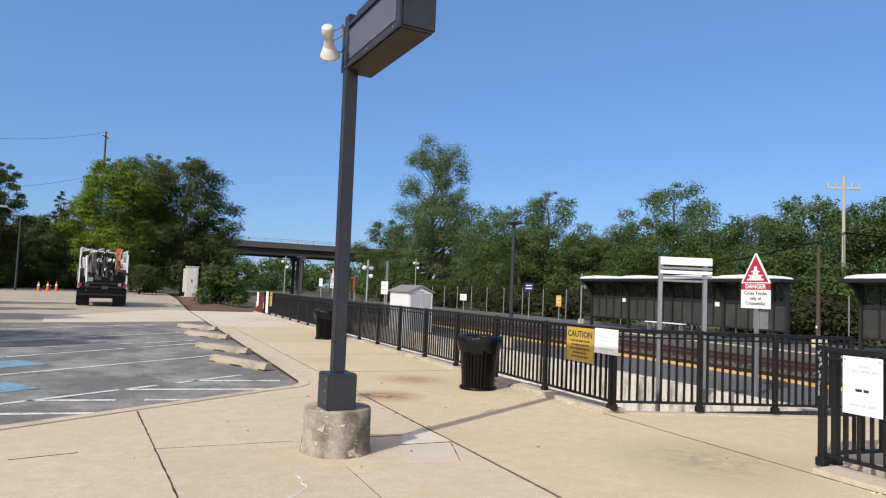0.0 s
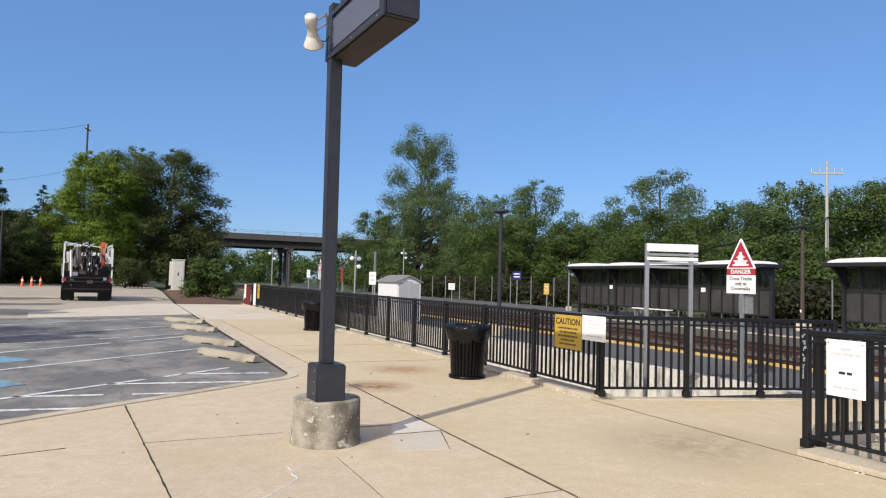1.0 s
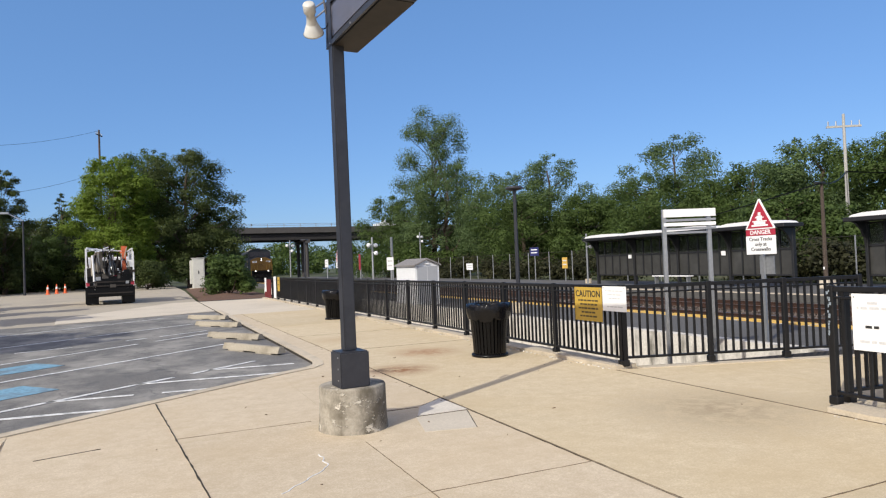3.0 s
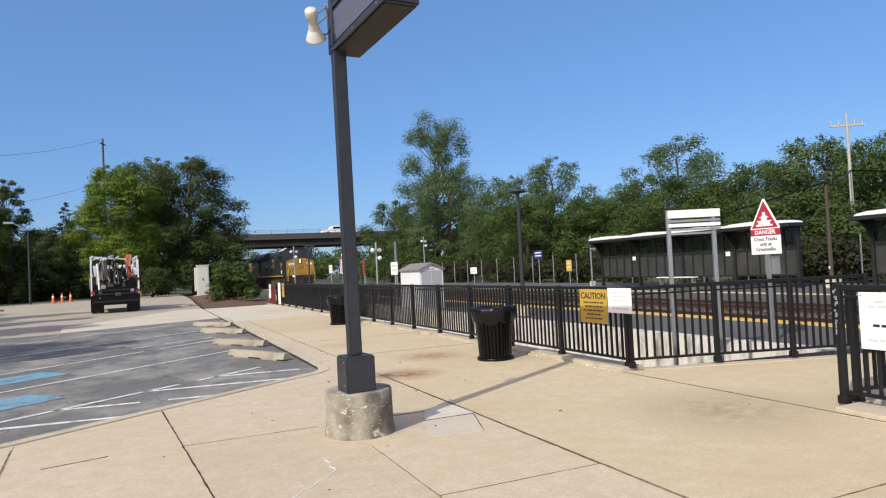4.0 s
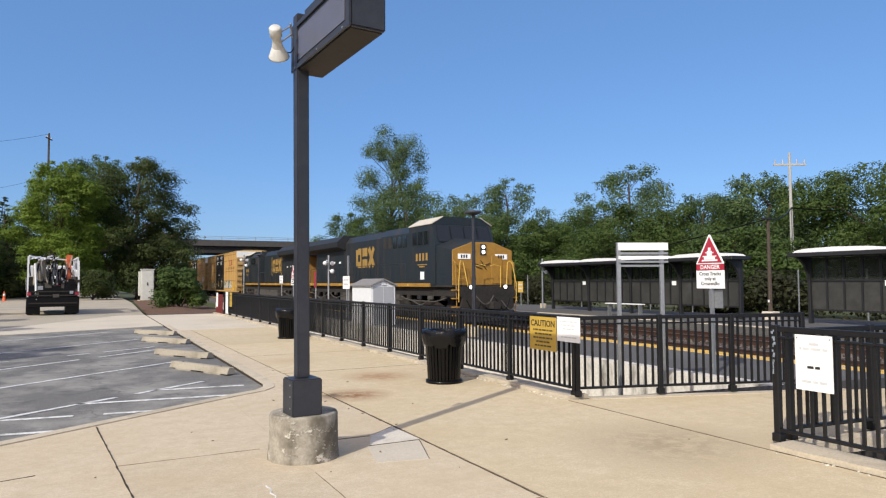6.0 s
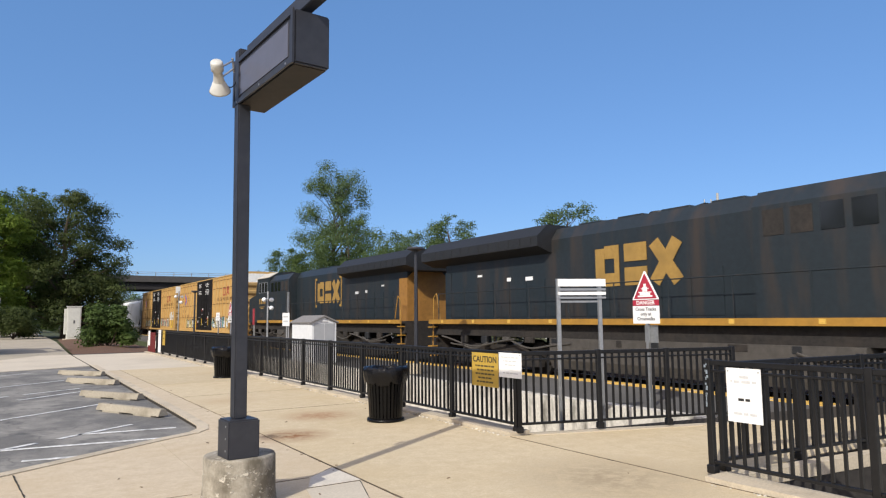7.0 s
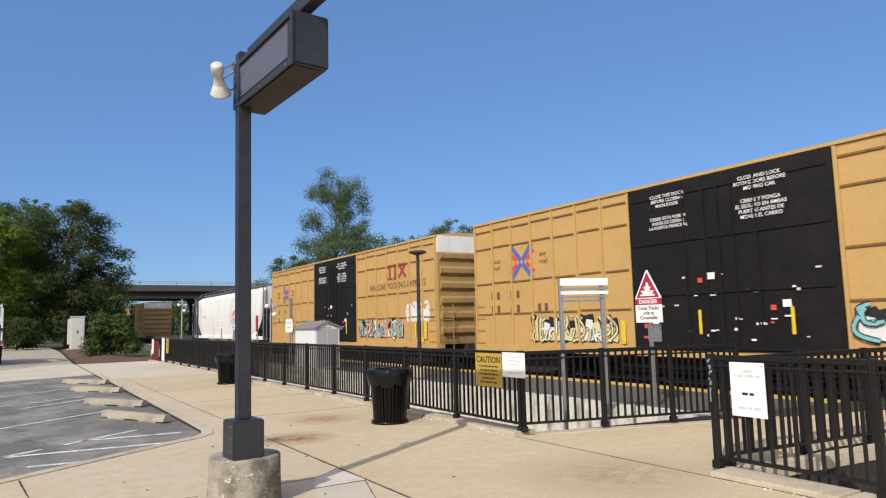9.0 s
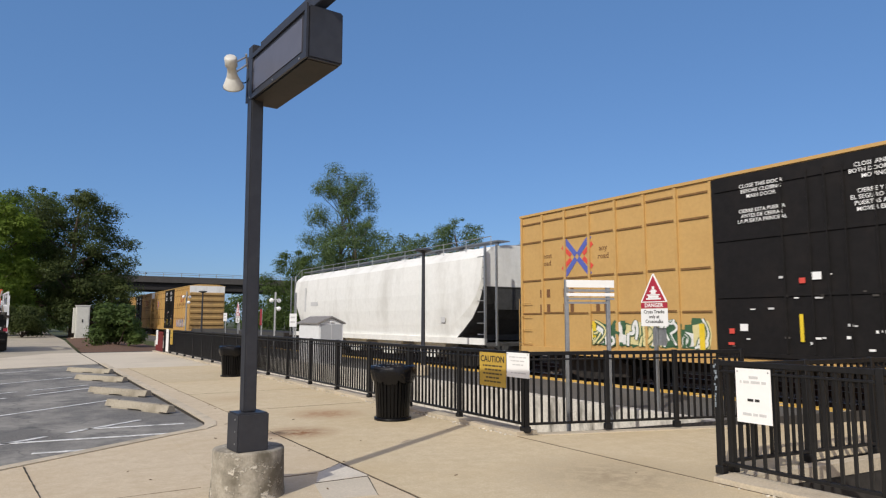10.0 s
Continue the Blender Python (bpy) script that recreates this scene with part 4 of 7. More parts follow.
def wheel_stop(at):
    ob = thing("wheel_stop", at, "weathered tan concrete wheel stop on the asphalt", "wheel stop", "wheel stops")
    m = bmesh.new()
    prism(m, [(-0.09, 0.025), (-0.045, 0.135), (0.045, 0.135), (0.09, 0.025)], "x", -0.9, 0.9)
    for x in (-0.45, 0.45):
        bx(m, x - 0.25, -0.088, 0.0, x + 0.25, 0.088, 0.03)
    part("block", m, M_STOP, ob)
    for x in (-0.6, 0.6):
        m = bmesh.new()
        rod(m, (x, 0, 0.134), (x, 0, 0.139), 0.02, seg=8)
        part("pin", m, M_RAIL, ob)
    return ob


for y, a in ((12.75, -65), (15.5, -60), (19.3, -58), (22.5, -56)):
    wheel_stop(pose(1.86, y, -0.04, 0, 0, a))


# ---- train ----
M_LNAVY = material("dark blue-grey locomotive paint", (0.012, 0.019, 0.024), 0.5, grain=0.2, scale=8, stain=0.95, stain_color=(0.040, 0.030, 0.023), stain_scale=1.3, bump=0.04, stretch=(1, 1.5, 0.22))
M_LROOF = material("black radiator housing", (0.013, 0.014, 0.016), 0.6, grain=0.2, scale=6)
M_LYELLOW = material("locomotive golden yellow", (0.36, 0.19, 0.03), 0.5, grain=0.12, scale=8, stain=0.6, stain_color=(0.20, 0.11, 0.025), stain_scale=1.5)
M_LDULL = material("grimy golden lettering", (0.33, 0.20, 0.05), 0.55, grain=0.15, scale=8, stain=0.5, stain_color=(0.14, 0.09, 0.03), stain_scale=2.0)
M_LHOODSHADE = material("grimy orange hood end, darkened for shade", (0.30, 0.145, 0.03), 0.6, grain=0.2, scale=6, stain=0.4, stain_color=(0.12, 0.06, 0.02))
M_LUNDER = material("sooty running gear", (0.020, 0.017, 0.015), 0.85, grain=0.5, scale=10, stain=0.5, stain_color=(0.052, 0.038, 0.029))
M_TANK = material("dusty fuel tank", (0.062, 0.056, 0.050), 0.8, grain=0.25, scale=5)
M_GLASS = material("dark cab glass", (0.012, 0.014, 0.016), 0.08, grain=0.0, bump=0)
M_WINDSCREEN = material("dark cab windscreen", (0.016, 0.018, 0.022), 0.25, grain=0.0, bump=0)
M_CABROOF = material("pale sunlit cab roof slope", (0.55, 0.50, 0.41), 0.6, grain=0.1, scale=5)
M_LAMP = material("headlight lens", (1.0, 0.95, 0.85), 0.2, grain=0.0, bump=0, glow=2.6)
M_LAMPSOFT = material("lit number board", (0.80, 0.80, 0.78), 0.4, grain=0.0, bump=0, glow=0.25)
M_OCHRE = material("boxcar ochre paint", (0.52, 0.325, 0.115), 0.55, grain=0.06, scale=10, stain=0.25, stain_color=(0.36, 0.20, 0.06), stain_scale=1.0, bump=0.05)
M_OCHREDK = material("boxcar end ochre", (0.36, 0.23, 0.085), 0.6, grain=0.12, scale=8, stain=0.55, stain_color=(0.17, 0.11, 0.06), stain_scale=1.3)
M_DOOR = material("black boxcar door paint", (0.009, 0.008, 0.008), 0.6, grain=0.3, scale=8, stain=0.4, stain_color=(0.026, 0.020, 0.017), stain_scale=1.5, spec=0.25)
M_BRIGHT = material("bright yellow safety paint", (0.72, 0.52, 0.03), 0.5, grain=0.1, scale=10)
M_RIBSHADE = material("rib shadow brown", (0.20, 0.105, 0.035), 0.8, grain=0.3, scale=10)
M_HOPPER = material("pale grey hopper paint", (0.78, 0.78, 0.75), 0.5, grain=0.05, scale=6, stain=0.45, stain_color=(0.42, 0.40, 0.35), stain_scale=0.8, stretch=(1, 1, 0.4))
M_HOPEND = material("dark hopper end steel", (0.05, 0.05, 0.05), 0.7, grain=0.3, scale=6)
M_LOGO_R = material("faded maroon", (0.32, 0.05, 0.035), 0.6)
M_LOGO_B = material("logo blue", (0.09, 0.12, 0.42), 0.6)
M_LOGO_RED = material("logo red", (0.62, 0.07, 0.05), 0.6)
M_BROWNINK = material("brown stencil", (0.16, 0.075, 0.03), 0.7)
SPRAY = [material("spray " + n, c, 0.5) for n, c in (("white", (0.72, 0.72, 0.70)), ("blue", (0.20, 0.27, 0.46)), ("aqua", (0.20, 0.48, 0.50)),
                                                     ("pink", (0.60, 0.38, 0.35)), ("yellow", (0.66, 0.59, 0.30)), ("green", (0.05, 0.12, 0.06)), ("black", (0.02, 0.02, 0.02)), ("grey", (0.30, 0.29, 0.26)))]
SPEED = 23.6
SIDE = -1.62   # the side seen, on the car's own x axis
STENCIL = {}


def stencil(words, size, mat):
    key = (words, size, mat.name)
    if key not in STENCIL:
        STENCIL[key] = lettering(words, size, mat, size * 0.006)
    return STENCIL[key]


def side_text(words, size, mat, parent, x, y, z):
    lines = words.split("\n")
    for k, line in enumerate(lines):
        part("lettering", stencil(line, size, mat), None, parent, at=Matrix.Translation((x, y, z + size * ((len(lines) - 1) / 2 - k))) @ FACE)


def strip(bm, x, a, b, w, t=0.005):
    """A flat band from a to b in the side's (y, z) plane."""
    d = Vector((b[0] - a[0], b[1] - a[1])).normalized() * w / 2
    n = (-d.y, d.x)
    prism(bm, [(a[0] + n[0], a[1] + n[1]), (b[0] + n[0], b[1] + n[1]), (b[0] - n[0], b[1] - n[1]), (a[0] - n[0], a[1] - n[1])], "x", x - t, x + t)


def side_box(bm, y0, y1, z0, z1, x, t=0.004):
    bx(bm, x - t, y0, z0, x, y1, z1)


def wheelset_truck(parent, y, axles, r=0.46, wide=1.05):
    t = new("bogie")
    t.parent = parent
    t.matrix_basis = pose(0, y, 0)
    span = (axles - 1) * (1.9 if axles == 3 else 1.78)
    for i in range(axles):
        yy = -span / 2 + i * span / max(1, axles - 1)
        m = bmesh.new()
        for s in (-0.76, 0.76):
            rod(m, (s - 0.07, yy, r), (s + 0.06, yy, r), r, seg=20)
        rod(m, (-0.9, yy, r), (0.9, yy, r), 0.09, seg=8)
        part("wheelset", m, M_LUNDER, t)
    for s in (-wide, wide):
        m = bmesh.new()
        h = span / 2 + 0.45
        prism(m, [(-h, 0.32), (-h, 0.62), (-h * 0.45, 0.95), (h * 0.45, 0.95), (h, 0.62), (h, 0.32), (h * 0.6, 0.30), (h * 0.3, 0.2), (-h * 0.3, 0.2), (-h * 0.6, 0.30)], "x", s - 0.07, s + 0.07)
        part("side_frame", m, M_LUNDER, t)


def graffiti(parent, y0, y1, z0, z1, fills, outline, seed):
    """Sprayed tags: a cloudy ground coat, bent ribbon strokes with a thin outline, and fine scribbled lines; thin films on the side sheet."""
    rng = random.Random(seed)
    layer = [0]

    def ribbon(name, pts, r, mat):
        """A flat bent band with rounded ends through the points."""
        layer[0] += 1
        x = SIDE - 0.006 - 0.0005 * layer[0]
        m = bmesh.new()
        n = len(pts)
        rows = []
        for i, c in enumerate(pts):
            a, b = pts[max(0, i - 1)], pts[min(n - 1, i + 1)]
            d = Vector((b[0] - a[0], b[1] - a[1]))
            d = d.normalized() if d.length > 1e-6 else Vector((1, 0))
            f = math.sin(math.acos(max(-1.0, min(1.0, 1 - 2 * min(1.0, (min(i, n - 1 - i) + 0.6) / 2.5))))) if min(i, n - 1 - i) < 1 else 1.0
            xx = x - 0.00035 * i / n
            rows.append((m.verts.new((xx, c[0] - d.y * r * f, c[1] + d.x * r * f)), m.verts.new((xx, c[0] + d.y * r * f, c[1] - d.x * r * f))))
        for p, q in zip(rows, rows[1:]):
            m.faces.new((p[0], q[0], q[1], p[1]))
        part(name, m, mat, parent)

    def bent(a, b, sway, n=9):
        out = []
        for i in range(n):
            t = i / (n - 1)
            k = math.sin(math.pi * t) * sway
            out.append((a[0] + (b[0] - a[0]) * t - (b[1] - a[1]) * k, a[1] + (b[1] - a[1]) * t + (b[0] - a[0]) * k))
        return out

    H = z1 - z0
    count = max(2, round((y1 - y0) / (H * 0.44)))
    step = (y1 - y0) / count
    # ground coat with a scalloped top
    for i in range(count * 2):
        c = y0 + (i + 0.5) * step / 2
        top = z0 + H * rng.uniform(0.55, 0.95)
        ribbon("spray_outline", bent((c, z0 + 0.12), (c, top), rng.uniform(-0.12, 0.12)), step * 0.36, outline)
    for i in range(count * 2):
        c = y0 + (i + 0.5) * step / 2
        ribbon("spray_fill", bent((c, z0 + 0.16), (c, z0 + H * rng.uniform(0.42, 0.82)), rng.uniform(-0.12, 0.12)), step * 0.31, fills[(i // 2) % len(fills)])
    # letters
    for i in range(count):
        c, hw = y0 + (i + 0.5) * step, step * 0.40
        r = H * rng.uniform(0.03, 0.055)
        strokes = []
        for k in range(4):
            a = (c + rng.uniform(-hw, hw), z0 + H * rng.choice((0.15, 0.5, 0.85)))
            b = (c + rng.uniform(-hw, hw), z0 + H * rng.uniform(0.12, 0.92))
            strokes.append(bent(a, b, rng.uniform(-0.6, 0.6)))
        for pts in strokes:
            ribbon("spray_outline", pts, r + 0.024, outline)
        for pts in strokes:
            ribbon("spray_fill", pts, r, fills[(i + 1) % len(fills)])
        for pts in strokes[:2]:
            ribbon("spray_line", [(p[0] + 0.03, p[1] + 0.03) for p in pts[1:-1]], 0.012, SPRAY[0] if i % 2 else outline)


def boxcar(at, label):
    car = thing("boxcar", at, label, "boxcar", "freight cars")
    L, Z0, Z1 = 9.45, 1.0, 5.02
    m = bmesh.new()
    bx(m, SIDE, -L, Z0, -SIDE, L, Z1)
    part("body", m, M_OCHRE, car)
    m = bmesh.new()
    prism(m, [(SIDE - 0.05, Z1), (SIDE - 0.05, Z1 + 0.07), (-0.8, Z1 + 0.20), (0.8, Z1 + 0.20), (-SIDE + 0.05, Z1 + 0.07), (-SIDE + 0.05, Z1)], "y", -L - 0.03, L + 0.03)
    part("roof", m, M_OCHRE, car, "ochre roof with an overhanging eave")
    m = bmesh.new()
    bx(m, SIDE - 0.05, -L, Z0 - 0.14, SIDE + 0.3, L, Z0 + 0.05)
    bx(m, -SIDE - 0.3, -L, Z0 - 0.14, -SIDE + 0.05, L, Z0 + 0.05)
    part("side_sill", m, M_OCHRE, car)
    m = bmesh.new()
    bx(m, -0.4, -L - 0.2, 0.55, 0.4, L + 0.2, 1.0)
    part("centre_sill", m, M_LUNDER, car)
    post = bmesh.new()
    bx(post, -0.055, -0.034, Z0 + 0.05, 0.0, 0.04, Z1 - 0.02)
    post = mesh_of("side_post", post, M_OCHRE)
    D = 2.53
    bays = 7
    w = (L - D) / bays
    for s in (-1, 1):
        for k in range(bays + 1):
            part("side_post", post, None, car, at=pose(SIDE, s * (D + 0.06 + k * (L - D - 0.12) / bays), 0))
        # ribs are brown all over: the shade line beneath each is in their colour
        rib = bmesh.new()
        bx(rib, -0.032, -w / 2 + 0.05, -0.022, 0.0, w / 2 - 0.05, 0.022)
        rib = mesh_of("side_rib", rib, M_RIBSHADE)
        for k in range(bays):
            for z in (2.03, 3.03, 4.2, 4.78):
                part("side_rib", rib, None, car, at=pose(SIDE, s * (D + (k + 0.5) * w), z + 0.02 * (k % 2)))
    # black double plug door
    m = bmesh.new()
    bx(m, SIDE - 0.075, -D, Z0 + 0.02, SIDE, D, Z1 - 0.03)
    door = part("door", m, M_DOOR, car, "black double plug door with white stencils")
    for z in (Z0 + 0.1, Z0 + 1.35, Z0 + 2.6, Z1 - 0.3):
        m = bmesh.new()
        bx(m, SIDE - 0.105, -D + 0.1, z - 0.04, SIDE - 0.075, D - 0.1, z + 0.04)
        part("door_rib", m, M_DOOR, door)
    for y in (-0.9, -0.35, 0.35, 0.9, 0.0):
        m = bmesh.new()
        rod(m, (SIDE - 0.11, y, Z0 + 0.15), (SIDE - 0.11, y, Z1 - 0.2), 0.022, seg=6)
        part("lock_rod", m, M_DOOR, door)
    fx = SIDE - 0.108
    side_text("CLOSE AND LOCK\nBOTH DOORS BEFORE\nMOVING CAR", 0.115, M_WHITE, door, fx, -1.05, 4.62)
    side_text("CIERRE Y PONGA\nEL SEGURO EN AMBAS\nPUERTAS ANTES DE\nMOVER EL CARRO", 0.115, M_WHITE, door, fx, -1.05, 4.06)
    side_text("CLOSE THIS DOOR\nBEFORE CLOSING\nMAIN DOOR", 0.115, M_WHITE, door, fx, 1.32, 4.60)
    side_text("CIERRE ESTA PUERTA\nANTES DE CERRAR\nLA PUERTA PRINCIPAL", 0.11, M_WHITE, door, fx, 1.32, 4.06)
    rng = random.Random(7)
    for k in range(34):
        y, z = rng.uniform(-2.3, 2.3), rng.choice((1.3, 1.45, 1.6, 1.75, 2.05, 2.25, 2.3, 2.7)) + rng.uniform(-0.05, 0.05)
        m = bmesh.new()
        side_box(m, y, y + rng.uniform(0.04, 0.16), z, z + rng.uniform(0.02, 0.06), fx + 0.004, 0.003 + 0.0001 * k)
        part("stencil_bar", m, (M_WHITE, M_INKGREY, M_INKGREY, M_LUNDER, M_INKGREY, M_WHITE, M_TANK)[k % 7] if k not in (9, 23, 37) else M_LOGO_RED, door)
    for y, z in ((-1.55, 1.95), (0.15, 2.62), (1.75, 1.6)):
        m = bmesh.new()
        side_box(m, y, y + 0.18, z, z + 0.15, fx + 0.004, 0.009)
        part("placard", m, M_WHITE, door, "white placard")
        m = bmesh.new()
        side_box(m, y + 0.32, y + 0.44, z - 0.06, z + 0.05, fx + 0.004, 0.009)
        part("placard", m, M_LOGO_RED, door, "red placard")
    for y in (-1.6, 0.55):
        m = bmesh.new()
        side_box(m, y, y + 0.07, 1.4, 1.95, fx + 0.002, 0.014)
        part("door_lever", m, M_BRIGHT, door, "yellow door lever")
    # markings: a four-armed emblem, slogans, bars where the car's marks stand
    ey, ez, ex = 6.97, 3.62, SIDE - 0.006
    for sy in (-1, 1):
        for sz in (-1, 1):
            for off, mat in ((0.0, M_LOGO_B), (0.16, M_LOGO_RED)):
                m = bmesh.new()
                strip(m, ex - 0.002 * (off > 0), (ey + sy * (0.04 + off * 1.3), ez + sz * 0.05), (ey + sy * (0.52 + off * 0.5), ez + sz * (0.54 - off * 1.3)), 0.15 - off * 0.2)
                part("emblem_arm", m, mat, car)
    side_text("most\nload", 0.22, M_BROWNINK, car, ex, ey + 1.28, ez)
    side_text("any\nroad", 0.22, M_BROWNINK, car, ex, ey - 1.0, ez + 0.05)
    for z, ys in ((2.62, (8.5, 8.2, 7.5, 7.2)), (2.18, (8.5, 8.2, 7.5, 7.2, 6.2, 5.9))):
        for y in ys:
            m = bmesh.new()
            side_box(m, y - 0.07, y + 0.07, z - 0.12, z + 0.12, ex)
            part("mark_bar", m, M_BROWNINK, car)
    for k, (y0, y1) in enumerate(((-5.94, -5.55), (-6.42, -6.02), (-7.1, -6.53))):
        m = bmesh.new()
        side_box(m, y0, y1, 4.12, 4.26, ex)
        if k < 2:
            side_box(m, (y0 + y1) / 2 - 0.08, (y0 + y1) / 2 + 0.08, 3.72, 4.12, ex)
            side_box(m, y0, y1, 3.62, 3.715, ex)
        else:
            strip(m, ex, (y0, 3.68), (y1, 4.22), 0.14, 0.004)
            strip(m, ex, (y1, 3.68), (y0, 4.22), 0.14, 0.0045)
        part("emblem_block", m, M_LOGO_R, car)
    side_text("RAILCAR POOLING EXPERTS", 0.37, M_BROWNINK, car, ex - 0.002, -6.27, 3.36)
    for d in ((-8.75, -8.55, 1.2, 1.85), (-7.95, -7.85, 1.25, 1.85), (-8.5, -7.95, 1.08, 1.25), (2.86, 3.0, 1.15, 1.75), (6.25, 6.38, 1.2, 1.8)):
        m = bmesh.new()
        side_box(m, *d, SIDE - 0.05, 0.006)
        part("yellow_patch", m, M_BRIGHT, car)
    # corrugated ends
    for s in (-1, 1):
        m = bmesh.new()
        bx(m, SIDE + 0.06, s * L, Z0 + 0.05, -SIDE - 0.06, s * (L + 0.02), Z1 - 0.62)
        part("end_sheet", m, M_OCHREDK, car)
        for k in range(6):
            m = bmesh.new()
            z = Z0 + 0.32 + k * 0.56
            prism(m, [(s * (L + 0.02), z), (s * (L + 0.13), z + 0.10), (s * (L + 0.13), z + 0.26), (s * (L + 0.02), z + 0.36)], "x", SIDE + 0.12, -SIDE - 0.12)
            part("end_rib", m, M_OCHREDK, car)
        m = bmesh.new()
        bx(m, SIDE + 0.02, s * L, Z1 - 0.6, -SIDE - 0.02, s * (L + 0.05), Z1 + 0.05)
        part("end_cap", m, M_HOPPER, car, "white painted end cap")
        m = bmesh.new()
        for z in (1.1, 1.5, 1.9, 2.3):
            rod(m, (SIDE + 0.08, s * (L + 0.22), z), (SIDE + 0.55, s * (L + 0.22), z), 0.016, seg=6)
        rod(m, (SIDE + 0.08, s * (L + 0.22), 0.7), (SIDE + 0.08, s * (L + 0.22), 2.5), 0.016, seg=6)
        rod(m, (SIDE + 0.55, s * (L + 0.22), 0.7), (SIDE + 0.55, s * (L + 0.22), 2.5), 0.016, seg=6)
        part("end_ladder", m, M_OCHREDK, car)
        m = bmesh.new()
        for z in (1.15, 1.55, 1.95, 2.35):
            rod(m, (SIDE - 0.09, s * (L - 0.12), z), (SIDE - 0.09, s * (L - 0.55), z), 0.014, seg=6)
        part("side_ladder", m, M_OCHRE, car)
        m = bmesh.new()
        bx(m, -0.16, s * L, 0.72, 0.16, s * (L + 0.85), 0.98)
        part("coupler", m, M_LUNDER, car)
        wheelset_truck(car, s * 7.0, 2)
    return car


def covered_hopper(at, label):
    car = thing("covered_hopper", at, label, "hopper car", "freight cars")
    L = 10.0
    stations = [(-9.15, 3.0), (-8.9, 2.4), (-8.5, 1.9), (-7.9, 1.45), (-7.3, 1.05), (7.3, 1.05), (7.9, 1.45), (8.5, 1.9), (8.9, 2.4), (9.15, 3.0)]
    m = bmesh.new()
    rings = []
    for y, zb in stations:
        side = [(1.50, zb)] + [(1.50 + 0.13 * math.sin(math.pi * min(1, (z - 1.0) / 3.4)) , z) for z in [zb + (4.0 - zb) * i / 5 for i in range(1, 6)]] + [(1.42, 4.15), (1.1, 4.38), (0.5, 4.47)]
        prof = [(-a, z) for a, z in side] + [(a, z) for a, z in side[::-1]]
        rings.append([m.verts.new((a, y, z)) for a, z in prof])
    n = len(rings[0])
    for p, q in zip(rings, rings[1:]):
        for i in range(n):
            m.faces.new((p[i], p[(i + 1) % n], q[(i + 1) % n], q[i]))
    m.faces.new(rings[0])
    m.faces.new(rings[-1][::-1])
    bmesh.ops.recalc_face_normals(m, faces=m.faces[:])
    part("body", m, M_HOPPER, car, "pale grey curved hopper body")
    # dark slope sheets under the raked ends
    for run in (stations[:5], stations[5:]):
        m = bmesh.new()
        rows = [[m.verts.new((x, y, z - d)) for x, d in ((-1.515, 0.012), (1.515, 0.012), (1.515, -0.02), (-1.515, -0.02))] for y, z in run]
        for p, q in zip(rows, rows[1:]):
            for i in range(4):
                m.faces.new((p[i], p[(i + 1) % 4], q[(i + 1) % 4], q[i]))
        bmesh.ops.recalc_face_normals(m, faces=m.faces[:])
        part("slope_sheet", m, M_HOPEND, car, "dark slope sheet")
    m = bmesh.new()
    bx(m, -1.62, -9.3, 1.0, -1.48, 9.3, 1.22)
    bx(m, 1.48, -9.3, 1.0, 1.62, 9.3, 1.22)
    part("side_sill", m, M_HOPPER, car)
    m = bmesh.new()
    bx(m, -0.35, -L, 0.62, 0.35, L, 1.0)
    part("centre_sill", m, M_HOPEND, car)
    for k in range(4):
        m = bmesh.new()
        y = -5.1 + k * 3.4
        prism(m, [(y - 1.4, 1.05), (y - 0.45, 0.42), (y + 0.45, 0.42), (y + 1.4, 1.05)], "x", -1.2, 1.2)
        part("discharge_chute", m, M_HOPPER, car)
    for s in (-1, 1):
        m = bmesh.new()
        bx(m, -1.55, s * 9.15, 0.98, 1.55, s * 10.05, 1.08)
        part("end_deck", m, M_HOPEND, car)
        m = bmesh.new()
        bx(m, -1.3, s * 7.6, 1.1, 1.3, s * 7.7, 3.2)
        bx(m, -0.9, s * 8.9, 2.2, 0.9, s * 9.12, 4.2)
        part("end_bulkhead", m, M_HOPEND, car)
        for x in (-1.55, 1.55):
            m = bmesh.new()
            bar(m, (x, s * 9.3, 1.0), (x, s * 9.3, 4.35), 0.07)
            bar(m, (x, s * 9.95, 1.0), (x, s * 9.95, 4.35), 0.06)
            for z in [1.35 + 0.38 * q for q in range(8)]:
                rod(m, (x, s * 9.3, z), (x, s * 8.85, z), 0.015, seg=5)
            part("end_ladder", m, M_STEEL, car)
        wheelset_truck(car, s * 7.7, 2)
        m = bmesh.new()
        bx(m, -0.16, s * 10.0, 0.72, 0.16, s * 10.5, 0.98)
        part("coupler", m, M_LUNDER, car)
    m = bmesh.new()
    for x in (-0.75, 0.75):
        bx(m, x - 0.28, -9.3, 4.56, x + 0.28, 9.3, 4.60)
        for y in range(-9, 10, 2):
            rod(m, (x, y, 4.36), (x, y, 4.58), 0.02, seg=5)
    part("running_board", m, M_STEEL, car, "steel running boards")
    m = bmesh.new()
    for y in [-9.2 + k * 1.53 for k in range(13)]:
        rod(m, (-1.22, y, 4.30), (-1.22, y, 4.72), 0.014, seg=5)
    rod(m, (-1.22, -9.2, 4.72), (-1.22, 9.2, 4.72), 0.016, seg=5)
    rod(m, (-1.22, 9.2, 4.72), (-1.5, 9.6, 4.2), 0.016, seg=5)
    part("roof_rail", m, M_STEEL, car)
    m = bmesh.new()
    for y in [-6.2 + 1.7 * k for k in range(4)]:
        rod(m, (0.0, y, 4.47), (0.0, y, 4.56), 0.45, seg=16)
